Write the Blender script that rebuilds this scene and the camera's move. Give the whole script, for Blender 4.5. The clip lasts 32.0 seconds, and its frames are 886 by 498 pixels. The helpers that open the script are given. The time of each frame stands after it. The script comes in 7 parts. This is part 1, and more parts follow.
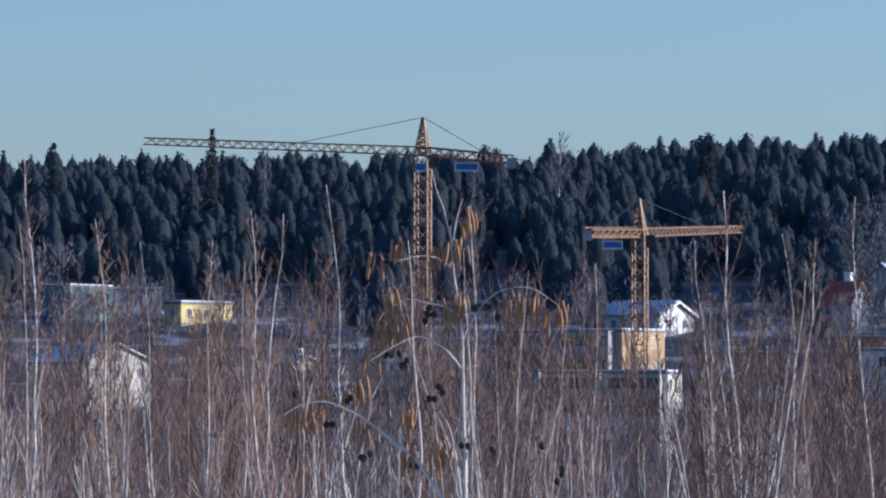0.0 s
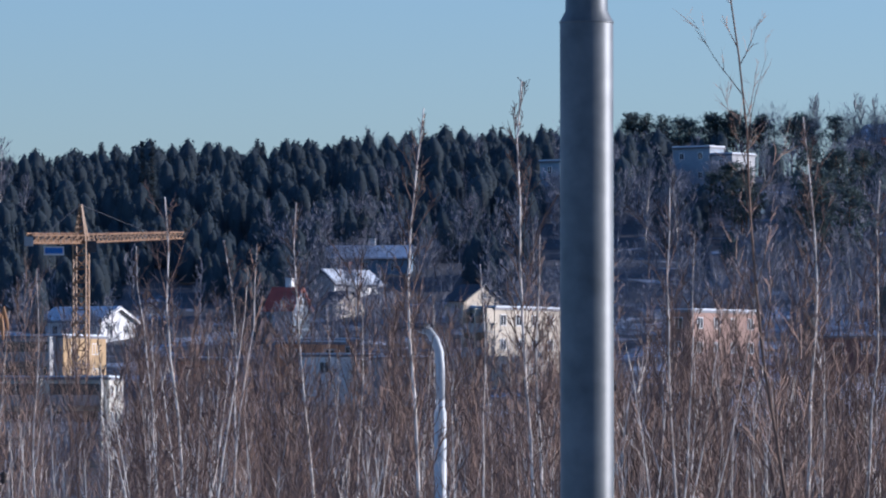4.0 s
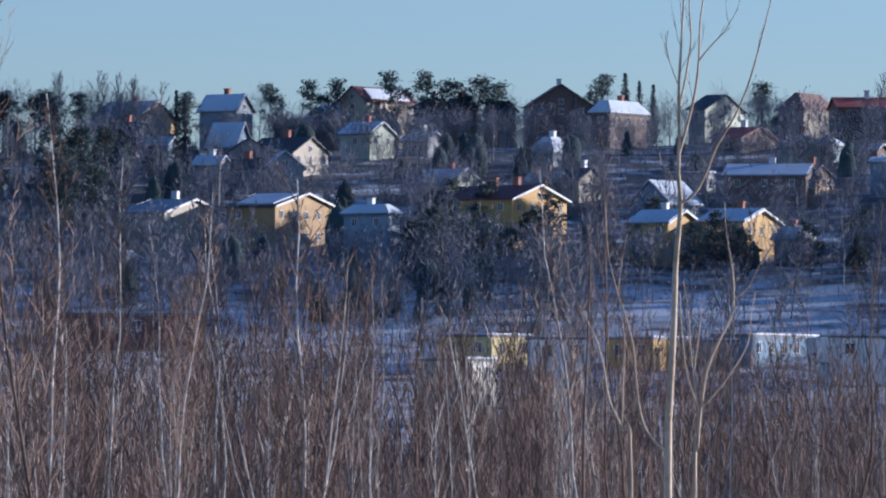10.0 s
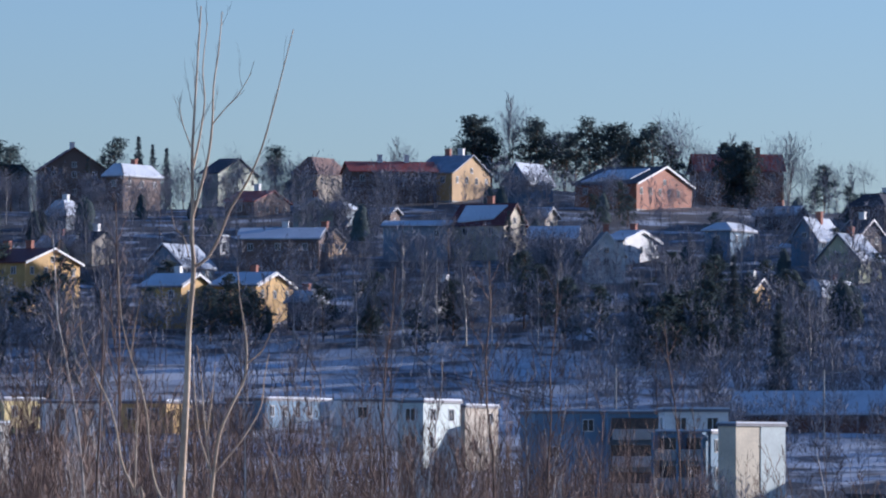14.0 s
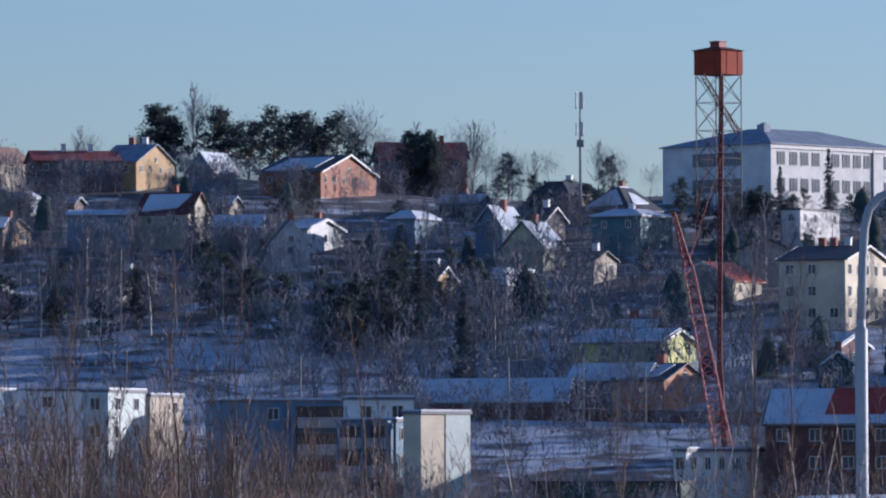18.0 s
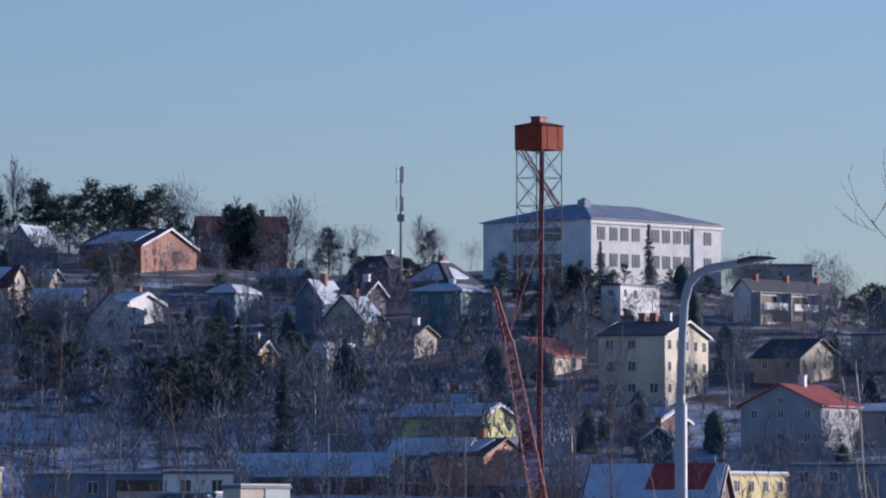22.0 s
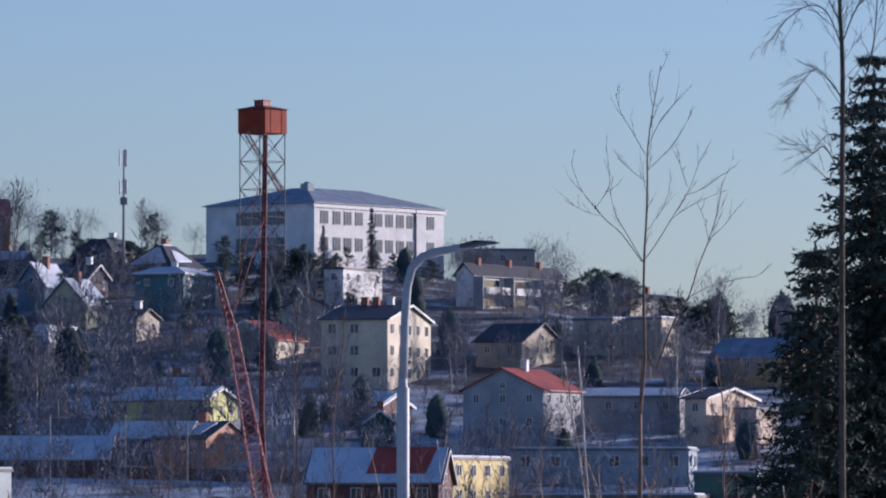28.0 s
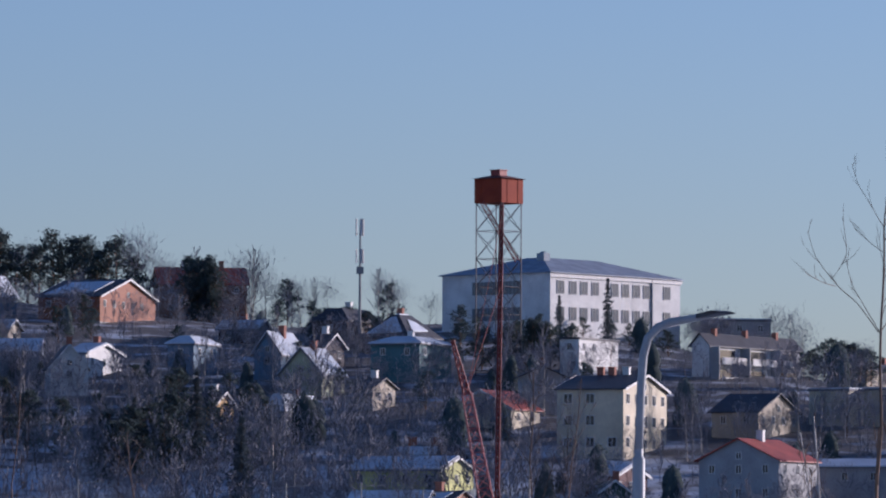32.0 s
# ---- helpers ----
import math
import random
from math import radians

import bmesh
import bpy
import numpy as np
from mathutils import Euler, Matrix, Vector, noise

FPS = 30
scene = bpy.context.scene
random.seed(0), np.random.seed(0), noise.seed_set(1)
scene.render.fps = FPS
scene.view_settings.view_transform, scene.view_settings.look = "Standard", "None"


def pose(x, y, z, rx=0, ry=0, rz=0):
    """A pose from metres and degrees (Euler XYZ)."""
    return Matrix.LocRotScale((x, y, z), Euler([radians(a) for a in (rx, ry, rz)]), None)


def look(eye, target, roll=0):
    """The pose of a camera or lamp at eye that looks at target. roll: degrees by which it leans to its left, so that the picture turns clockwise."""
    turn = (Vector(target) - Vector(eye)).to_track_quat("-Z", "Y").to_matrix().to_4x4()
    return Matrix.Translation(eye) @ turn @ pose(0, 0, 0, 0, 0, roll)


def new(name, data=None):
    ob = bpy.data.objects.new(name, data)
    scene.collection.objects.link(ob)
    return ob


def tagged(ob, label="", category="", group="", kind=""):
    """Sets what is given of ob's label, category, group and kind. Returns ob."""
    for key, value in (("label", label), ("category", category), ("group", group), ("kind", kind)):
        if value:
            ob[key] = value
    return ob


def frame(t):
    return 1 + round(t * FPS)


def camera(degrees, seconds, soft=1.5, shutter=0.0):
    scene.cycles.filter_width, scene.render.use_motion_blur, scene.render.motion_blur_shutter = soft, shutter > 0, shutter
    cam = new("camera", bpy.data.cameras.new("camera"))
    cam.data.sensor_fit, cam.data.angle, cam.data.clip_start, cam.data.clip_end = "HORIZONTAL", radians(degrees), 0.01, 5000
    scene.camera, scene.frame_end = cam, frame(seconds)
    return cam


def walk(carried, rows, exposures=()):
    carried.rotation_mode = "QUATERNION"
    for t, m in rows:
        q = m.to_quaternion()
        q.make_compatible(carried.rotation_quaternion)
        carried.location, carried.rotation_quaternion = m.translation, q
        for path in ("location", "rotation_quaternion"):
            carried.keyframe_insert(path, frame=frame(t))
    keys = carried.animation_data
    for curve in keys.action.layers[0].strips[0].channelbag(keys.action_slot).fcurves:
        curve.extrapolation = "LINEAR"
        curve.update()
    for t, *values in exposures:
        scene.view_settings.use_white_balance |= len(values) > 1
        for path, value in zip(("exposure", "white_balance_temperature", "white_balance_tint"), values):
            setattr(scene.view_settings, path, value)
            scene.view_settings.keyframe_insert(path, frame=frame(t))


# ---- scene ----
# ---- camera and its turn: seconds, bearing, tilt and lean in degrees ----
PATH = [
    (0, -0.0000, 1.6500, -0.096), (0.5, 0.6437, 1.5782, -0.039), (1, 0.9566, 1.4724, -0.117), (1.5, 1.7944, 1.4726, -0.089),
    (2, 2.1984, 1.5426, -0.108), (2.5, 3.1530, 1.6402, -0.113), (4.5, 5.5779, 1.7098, 0.042), (5, 6.1884, 1.7174, 0.024),
    (5.5, 6.8113, 1.7362, 0.162), (6, 7.9181, 1.7114, 0.164), (6.5, 8.1114, 1.7818, 0.047), (7, 8.5527, 1.9244, 0.190),
    (7.5, 9.5655, 1.9814, 0.285), (8, 9.8659, 1.9516, 0.153), (8.5, 10.7914, 1.8441, 0.299), (9, 11.3628, 1.7142, 0.261),
    (9.5, 11.5005, 1.5406, -0.056), (10, 11.8953, 1.5005, -0.119), (10.5, 12.3690, 1.6677, -0.181), (11, 13.1138, 1.7178, 0.055),
    (11.5, 13.5498, 1.7669, -0.113), (12, 14.1673, 1.8197, -0.101), (12.5, 14.5468, 1.9339, -0.201), (13, 15.0710, 1.9752, -0.194),
    (13.5, 15.5938, 2.0031, -0.124), (14, 16.2969, 2.0832, -0.051), (14.5, 16.8645, 2.0845, -0.016), (16.5, 17.9387, 2.4609, -0.008),
    (17, 18.3304, 2.3452, 0.146), (17.5, 18.6981, 2.1386, 0.066), (18, 19.1514, 1.9743, 0.252), (18.5, 19.3737, 1.8534, 0.127),
    (19, 19.6674, 1.9214, 0.228), (19.5, 20.1777, 2.1003, 0.259), (20, 20.6216, 2.4533, 0.320), (20.5, 20.6587, 2.6972, 0.012),
    (21, 20.7078, 2.8039, 0.029), (21.5, 20.7792, 2.8066, -0.044), (22, 20.7791, 2.6419, 0.115), (22.5, 20.9347, 2.6203, 0.153),
    (23, 21.0212, 2.5927, 0.040), (23.5, 20.8973, 2.5130, -0.298), (24, 20.8968, 2.4241, -0.178), (24.5, 20.9257, 2.3102, -0.024),
    (25, 21.2711, 2.1479, 0.407), (25.5, 21.8986, 1.9430, 0.472), (26, 22.4395, 1.7429, 0.484), (26.5, 22.9413, 1.8179, 0.462),
    (28.5, 23.3331, 2.6846, -0.154), (29, 23.3375, 2.8210, -0.320), (29.5, 23.1436, 2.9286, -0.399), (30, 22.9767, 2.9447, -0.457),
    (30.5, 21.5953, 2.9848, -0.472), (31, 21.3353, 2.9772, -0.435), (31.5, 21.2228, 3.0923, -0.527), (32, 21.1478, 3.1194, -0.246),
]

EYE_HEIGHT = 1.7
cam = camera(8.0, 32.0, soft=2.1)
walk(cam, [(t, pose(0, 0, EYE_HEIGHT, 90 + tilt, 0, -turn) @ pose(0, 0, 0, 0, 0, -lean)) for t, turn, tilt, lean in PATH],
     exposures=[(0, 0.56, 4420, 20), (8, 0.56, 4420, 20), (14, 0.44, 4490, 22), (19, 0.29, 4570, 24), (22, 0.20, 4620, 26), (24.5, 0.30, 4590, 26), (26, 0.42, 4550, 25), (28.5, 0.27, 4700, 29), (32, 0.14, 4710, 30)])

# ---- daylight: low sun from the side, clear sky ----
SUN_BEARING, SUN_HEIGHT = 84.0, 12.0
world = bpy.data.worlds.new("sky")
scene.world = world
world.use_nodes = True
sky = world.node_tree.nodes.new("ShaderNodeTexSky")
sky.sky_type, sky.sun_disc = "NISHITA", False
sky.sun_elevation, sky.sun_rotation = radians(SUN_HEIGHT), radians(SUN_BEARING)
sky.air_density, sky.dust_density, sky.ozone_density = 1.0, 0.45, 1.6
background = world.node_tree.nodes["Background"]
world.node_tree.links.new(sky.outputs[0], background.inputs[0])
background.inputs[1].default_value = 0.075
sun = new("sun", bpy.data.lights.new("sun", "SUN"))
sun.data.energy, sun.data.angle, sun.data.color = 5.0, radians(0.5), (1.0, 0.77, 0.48)
sun_way = Vector((math.sin(radians(SUN_BEARING)) * math.cos(radians(SUN_HEIGHT)), math.cos(radians(SUN_BEARING)) * math.cos(radians(SUN_HEIGHT)), math.sin(radians(SUN_HEIGHT))))
sun.matrix_world = look(sun_way * 50, (0, 0, 0))

# ---- materials ----
MATS = {}


def surface(name, low, high, scale=3.0, rough=0.8, bump=0.0, metal=0.0, fine=None, vary=0.0, strands=0.0, thin=0.0, fluff=0.0):
    """A matt or metal surface whose colour wanders between two tones at two scales; vary: brightness by object; thin: share of light that comes through; fluff: how far sprays scatter light like one soft cushion."""
    if name in MATS:
        return MATS[name]
    m = bpy.data.materials.new(name)
    m.use_nodes = True
    n, l = m.node_tree.nodes, m.node_tree.links
    b = n["Principled BSDF"]
    b.inputs["Roughness"].default_value, b.inputs["Metallic"].default_value = rough, metal
    co = n.new("ShaderNodeTexCoord")
    big, small = n.new("ShaderNodeTexNoise"), n.new("ShaderNodeTexNoise")
    big.inputs["Scale"].default_value, big.inputs["Detail"].default_value = scale, 4
    small.inputs["Scale"].default_value, small.inputs["Detail"].default_value = fine or scale * 9, 3
    add = n.new("ShaderNodeMath")
    add.operation = "MULTIPLY_ADD"
    add.inputs[1].default_value = 0.45
    tone = n.new("ShaderNodeMapRange")
    tone.inputs[1].default_value, tone.inputs[2].default_value = 0.5, 0.95
    mix = n.new("ShaderNodeMixRGB")
    mix.inputs[1].default_value, mix.inputs[2].default_value = (*low, 1), (*high, 1)
    for tex in (big, small):
        l.new(co.outputs["Object"], tex.inputs["Vector"])
    l.new(small.outputs["Fac"], add.inputs[0])
    l.new(big.outputs["Fac"], add.inputs[2])
    l.new(add.outputs[0], tone.inputs[0])
    l.new(tone.outputs[0], mix.inputs[0])
    last = mix.outputs[0]
    if vary:
        info, hsv, span = n.new("ShaderNodeObjectInfo"), n.new("ShaderNodeHueSaturation"), n.new("ShaderNodeMapRange")
        span.inputs[3].default_value, span.inputs[4].default_value = 1 - vary, 1 + vary
        l.new(info.outputs["Random"], span.inputs[0])
        l.new(span.outputs[0], hsv.inputs["Value"])
        l.new(last, hsv.inputs["Color"])
        last = hsv.outputs[0]
    if strands:
        isle, hsv, span = n.new("ShaderNodeNewGeometry"), n.new("ShaderNodeHueSaturation"), n.new("ShaderNodeMapRange")
        span.inputs[3].default_value, span.inputs[4].default_value = 1 - strands, 1 + strands
        l.new(isle.outputs["Random Per Island"], span.inputs[0])
        l.new(span.outputs[0], hsv.inputs["Value"])
        l.new(last, hsv.inputs["Color"])
        last = hsv.outputs[0]
    l.new(last, b.inputs["Base Color"])
    if bump:
        bp = n.new("ShaderNodeBump")
        bp.inputs["Strength"].default_value = bump
        l.new(add.outputs[0], bp.inputs["Height"])
        l.new(bp.outputs[0], b.inputs["Normal"])
    if fluff:
        face, lift = n.new("ShaderNodeNewGeometry"), n.new("ShaderNodeMix")
        lift.data_type = "VECTOR"
        lift.inputs[0].default_value = fluff
        lift.inputs[5].default_value = (0.0, -0.25, 0.95)
        unit = n.new("ShaderNodeVectorMath")
        unit.operation = "NORMALIZE"
        l.new(face.outputs["Normal"], lift.inputs[4])
        l.new(lift.outputs[1], unit.inputs[0])
        l.new(unit.outputs[0], b.inputs["Normal"])
    if thin:
        through_leaf, share = n.new("ShaderNodeBsdfTranslucent"), n.new("ShaderNodeMixShader")
        share.inputs[0].default_value = thin
        l.new(last, through_leaf.inputs["Color"])
        l.new(b.outputs[0], share.inputs[1])
        l.new(through_leaf.outputs[0], share.inputs[2])
        l.new(share.outputs[0], n["Material Output"].inputs["Surface"])
    MATS[name] = m
    return m


def tones(c, k=0.78):
    return tuple(v * k for v in c), tuple(min(1, v * 1.12) for v in c)


PAINTS = {
    "deep_red": (0.21, 0.045, 0.04), "sea_green": (0.10, 0.165, 0.125),
    "yellow": (0.575, 0.371, 0.121), "ochre": (0.445, 0.296, 0.129), "lemon": (0.667, 0.538, 0.204), "lime": (0.575, 0.575, 0.204),
    "pale_blue": (0.296, 0.343, 0.389), "light_blue": (0.157, 0.242, 0.334), "pale_grey": (0.353, 0.353, 0.353), "white": (0.723, 0.714, 0.686),
    "cream": (0.612, 0.538, 0.389), "cream_grey": (0.556, 0.528, 0.445), "beige": (0.482, 0.417, 0.315), "peach": (0.612, 0.482, 0.353), "pale_green": (0.464, 0.500, 0.389),
    "lemon_grey": (0.464, 0.464, 0.296), "teal": (0.093, 0.185, 0.204), "mint": (0.575, 0.631, 0.593), "moss": (0.204, 0.222, 0.157),
    "terracotta": (0.278, 0.167, 0.121), "brick": (0.300, 0.125, 0.066), "orange": (0.510, 0.242, 0.121), "brown": (0.185, 0.129, 0.102), "dark_brown": (0.074, 0.056, 0.056),
    "red_brown": (0.121, 0.051, 0.046), "dark_green": (0.056, 0.093, 0.074)}
WORDS = {"lemon_grey": "faded yellow-green", "cream_grey": "greyish cream", "pale_blue": "pale blue-grey", "moss": "grey-green", "redpanel": "red sheet-metal"}
ROOFS = {"snow": (0.16, 0.16, 0.18), "dark": (0.05, 0.05, 0.06), "slate": (0.26, 0.30, 0.37), "maroon": (0.12, 0.035, 0.035), "red": (0.36, 0.08, 0.05),
         "brown_roof": (0.20, 0.12, 0.09), "redpanel": (0.40, 0.06, 0.04)}


def paint(name):
    return surface("paint_" + name, *tones(PAINTS[name]), scale=0.35, rough=0.75, bump=0.05, fine=4.0)


def roofing(name):
    return surface("roofing_" + name, *tones(ROOFS[name], 0.6), scale=0.6, rough=0.6, bump=0.1, fine=6.0)


SNOW = surface("snow", (0.46, 0.50, 0.56), (0.66, 0.70, 0.76), scale=0.25, rough=0.65, bump=0.15, fine=3.0)
GLASS = surface("window_glass", (0.02, 0.025, 0.03), (0.05, 0.055, 0.065), scale=0.4, rough=0.12)
WHITE_TRIM = surface("white_trim", (0.56, 0.55, 0.53), (0.72, 0.71, 0.68), scale=1.5, rough=0.6)
BRICK = surface("chimney_brick", (0.24, 0.10, 0.07), (0.38, 0.17, 0.11), scale=2.5, rough=0.85)
CONCRETE = surface("concrete", (0.26, 0.26, 0.25), (0.40, 0.39, 0.37), scale=0.8, rough=0.9)
LAMP_STEEL = surface("weathered_zinc", (0.30, 0.31, 0.32), (0.46, 0.47, 0.47), scale=2.0, rough=0.5, bump=0.05, fine=24.0)
STEEL = surface("galvanised_steel", (0.050, 0.058, 0.062), (0.105, 0.115, 0.118), scale=9.0, rough=0.5, metal=0.15, bump=0.04, fine=24.0)
DARK_METAL = surface("dark_metal", (0.02, 0.02, 0.025), (0.05, 0.05, 0.055), scale=5, rough=0.5)
RED_STEEL = surface("red_steel", (0.22, 0.035, 0.03), (0.34, 0.06, 0.045), scale=1.2, rough=0.6)
ORANGE_STEEL = surface("orange_sheet", (0.22, 0.031, 0.010), (0.33, 0.056, 0.016), scale=0.5, rough=0.85)
CRANE_STEEL = surface("crane_steel", (0.20, 0.115, 0.055), (0.33, 0.20, 0.10), scale=0.8, rough=0.6)
BLUE_SIGN = surface("blue_sign", (0.03, 0.12, 0.40), (0.05, 0.18, 0.52), scale=1.0, rough=0.5)
BIRCH_BARK = surface("birch_bark", (0.20, 0.16, 0.13), (0.86, 0.78, 0.66), scale=8.0, rough=0.8, bump=0.2, fine=30.0)
BROWN_BARK = surface("brown_bark", (0.09, 0.055, 0.035), (0.22, 0.14, 0.09), scale=5.0, rough=0.85, bump=0.2, fine=40.0)
TAN_BARK = surface("tan_bark", (0.30, 0.20, 0.115), (0.70, 0.54, 0.35), scale=4.0, rough=0.75, bump=0.2, fine=40.0)
TWIG = surface("red_brown_twig", (0.095, 0.058, 0.040), (0.27, 0.172, 0.115), scale=4.0, rough=0.8, strands=0.5)
# far twigs cooled and lightened, so their colour carries the slope's blue haze
HAZED_TWIG = surface("haze_tinted_twig", (0.185, 0.180, 0.205), (0.345, 0.330, 0.345), scale=0.8, rough=0.9, strands=0.4, fluff=0.6)
# spruce needles tinted paler and bluer: distance haze put into the colour
HAZED_SPRUCE = surface("haze_tinted_needles", (0.074, 0.102, 0.126), (0.114, 0.144, 0.152), scale=0.35, rough=0.9, vary=0.2, strands=0.10, thin=0.3, fine=1.6, fluff=0.85)
PINE_GREEN = surface("pine_needles", (0.054, 0.076, 0.080), (0.105, 0.134, 0.118), scale=0.5, rough=0.85, vary=0.2, strands=0.3, thin=0.3, fluff=0.6)
PINE_BARK = surface("pine_bark", (0.14, 0.08, 0.05), (0.30, 0.16, 0.09), scale=1.5, rough=0.9)
CATKIN = surface("catkin", (0.17, 0.085, 0.036), (0.40, 0.22, 0.09), scale=20.0, rough=0.8)
CONE = surface("alder_cone", (0.02, 0.015, 0.012), (0.05, 0.035, 0.025), scale=30.0, rough=0.9)
RUST = surface("rusty_sheet_wall", (0.10, 0.055, 0.045), (0.20, 0.11, 0.08), scale=0.4, rough=0.9)

# ---- the land ----
EYE = 1.7            # height of the lens over the near ground


def ramp(x, points):
    """Piecewise line through (x, value) pairs."""
    if x <= points[0][0]:
        return points[0][1]
    for (x0, v0), (x1, v1) in zip(points, points[1:]):
        if x <= x1:
            return v0 + (v1 - v0) * (x - x0) / (x1 - x0)
    return points[-1][1]


def ease(a, b, x):
    t = min(1.0, max(0.0, (x - a) / (b - a)))
    return t * t * (3 - 2 * t)


# height of the land by distance, and the height at which the ridge levels off, by bearing
RISE = ((0, 0), (60, -0.2), (160, -0.6), (300, -2.2), (560, -4.5), (640, -3.2), (670, -1.8), (700, 0.8), (740, 5.5), (780, 10.5), (850, 21), (1000, 44.5), (1200, 72), (5000, 600))
RIDGE = ((-40, 22), (-8, 36.5), (0, 38.8), (4, 44), (5.8, 46), (7, 45), (10.5, 46), (14, 48), (17, 54), (19.5, 47), (22, 48.5), (24, 39), (25.5, 31), (28, 26), (50, 24))


def land(x, y):
    """Height of the ground."""
    r = math.hypot(x, y)
    a = math.degrees(math.atan2(x, y))
    z = ramp(r, RISE)
    top = ramp(abs(a - 12) + 12 if a > 90 or a < -90 else a, RIDGE)
    k = 4.0
    z = -k * math.log(math.exp(-min(z, 200.0) / k) + math.exp(-top / k)) if z > top - 25 else z
    z += 0.35 * math.sin(x * 0.021 + 1.3) * math.sin(y * 0.017) * ease(150, 500, r)
    # the near field dips towards the left
    z -= 2.0 * (1 - ease(8, 18, a)) * ease(25, 80, r) * (1 - ease(220, 400, r)) if abs(a) < 90 else 0.0
    # the snow bank beyond the road
    z += 1.62 * ease(18.8, 22.6, a) * (1 - ease(34, 42, a)) * math.exp(-((r - 74) / 13) ** 2)
    return z


class Geo:
    """Vertices and faces of one mesh in the making."""

    def __init__(self):
        self.v, self.f = [], []

    def add(self, verts, faces):
        k = len(self.v)
        self.v.extend(verts)
        self.f.extend(tuple(i + k for i in f) for f in faces)

    def box(self, x0, y0, z0, x1, y1, z1):
        self.add([(x0, y0, z0), (x1, y0, z0), (x1, y1, z0), (x0, y1, z0), (x0, y0, z1), (x1, y0, z1), (x1, y1, z1), (x0, y1, z1)],
                 [(0, 3, 2, 1), (4, 5, 6, 7), (0, 1, 5, 4), (1, 2, 6, 5), (2, 3, 7, 6), (3, 0, 4, 7)])

    def slab(self, quad, up):
        """A flat plate: four corners and the offset of its other side."""
        self.add([tuple(p) for p in quad] + [tuple(Vector(p) + Vector(up)) for p in quad],
                 [(0, 3, 2, 1), (4, 5, 6, 7), (0, 1, 5, 4), (1, 2, 6, 5), (2, 3, 7, 6), (3, 0, 4, 7)])

    def tube(self, points, radii, sides=6, closed=True):
        k, n = len(self.v), len(points)
        points = [Vector(p) for p in points]
        for i, p in enumerate(points):
            d = points[min(i + 1, n - 1)] - points[max(i - 1, 0)]
            d = d.normalized() if d.length > 1e-9 else Vector((0, 0, 1))
            a = d.cross(Vector((0, 1, 0)) if abs(d.y) < 0.8 else Vector((1, 0, 0))).normalized()
            b = d.cross(a)
            for s in range(sides):
                w = 2 * math.pi * s / sides
                self.v.append(tuple(p + (a * math.cos(w) + b * math.sin(w)) * radii[i]))
        for i in range(n - 1):
            for s in range(sides):
                s2 = (s + 1) % sides
                self.f.append((k + i * sides + s, k + i * sides + s2, k + (i + 1) * sides + s2, k + (i + 1) * sides + s))
        if closed:
            self.f.append(tuple(k + s for s in reversed(range(sides))))
            self.f.append(tuple(k + (n - 1) * sides + s for s in range(sides)))

    def mesh(self, name, material, smooth=False):
        me = bpy.data.meshes.new(name)
        me.from_pydata(self.v, [], self.f)
        me.materials.append(material)
        if smooth:
            me.polygons.foreach_set("use_smooth", [True] * len(me.polygons))
        me.update()
        return me


def part(name, geo, material, parent=None, label="", smooth=False):
    ob = new(name, geo if isinstance(geo, bpy.types.Mesh) else geo.mesh(name, material, smooth))
    ob.parent = parent
    return tagged(ob, label)


# ground: rings of quads round the viewpoint, finer towards the town
bearings = [-180 + 6 * i for i in range(28)] + [-12 + 0.4 * i for i in range(116)] + [34.4 + 5.6 * i for i in range(26)]
rings = [0.5, 4, 10, 18, 26, 34, 42, 50] + [54 + 4 * i for i in range(12)] + [110, 130, 150, 180, 220, 260, 300, 340, 370] + [390 + 14 * i for i in range(58)] + [1230, 1300, 1400, 1600, 1900, 2400, 3200, 4600]
ground_geo = Geo()
ground_geo.v = [(r * math.sin(radians(a)), r * math.cos(radians(a)), land(r * math.sin(radians(a)), r * math.cos(radians(a)))) for r in rings for a in bearings]
nb = len(bearings)
ground_geo.f = [(i * nb + j, i * nb + (j + 1) % nb, (i + 1) * nb + (j + 1) % nb, (i + 1) * nb + j) for i in range(len(rings) - 1) for j in range(nb)]
ground_geo.f = [tuple(reversed(f)) for f in ground_geo.f] + [tuple(range(nb))]
GROUND = surface("snowy_ground", (0.48, 0.51, 0.56), (0.68, 0.71, 0.76), scale=0.03, rough=0.8, bump=0.3, fine=0.6)


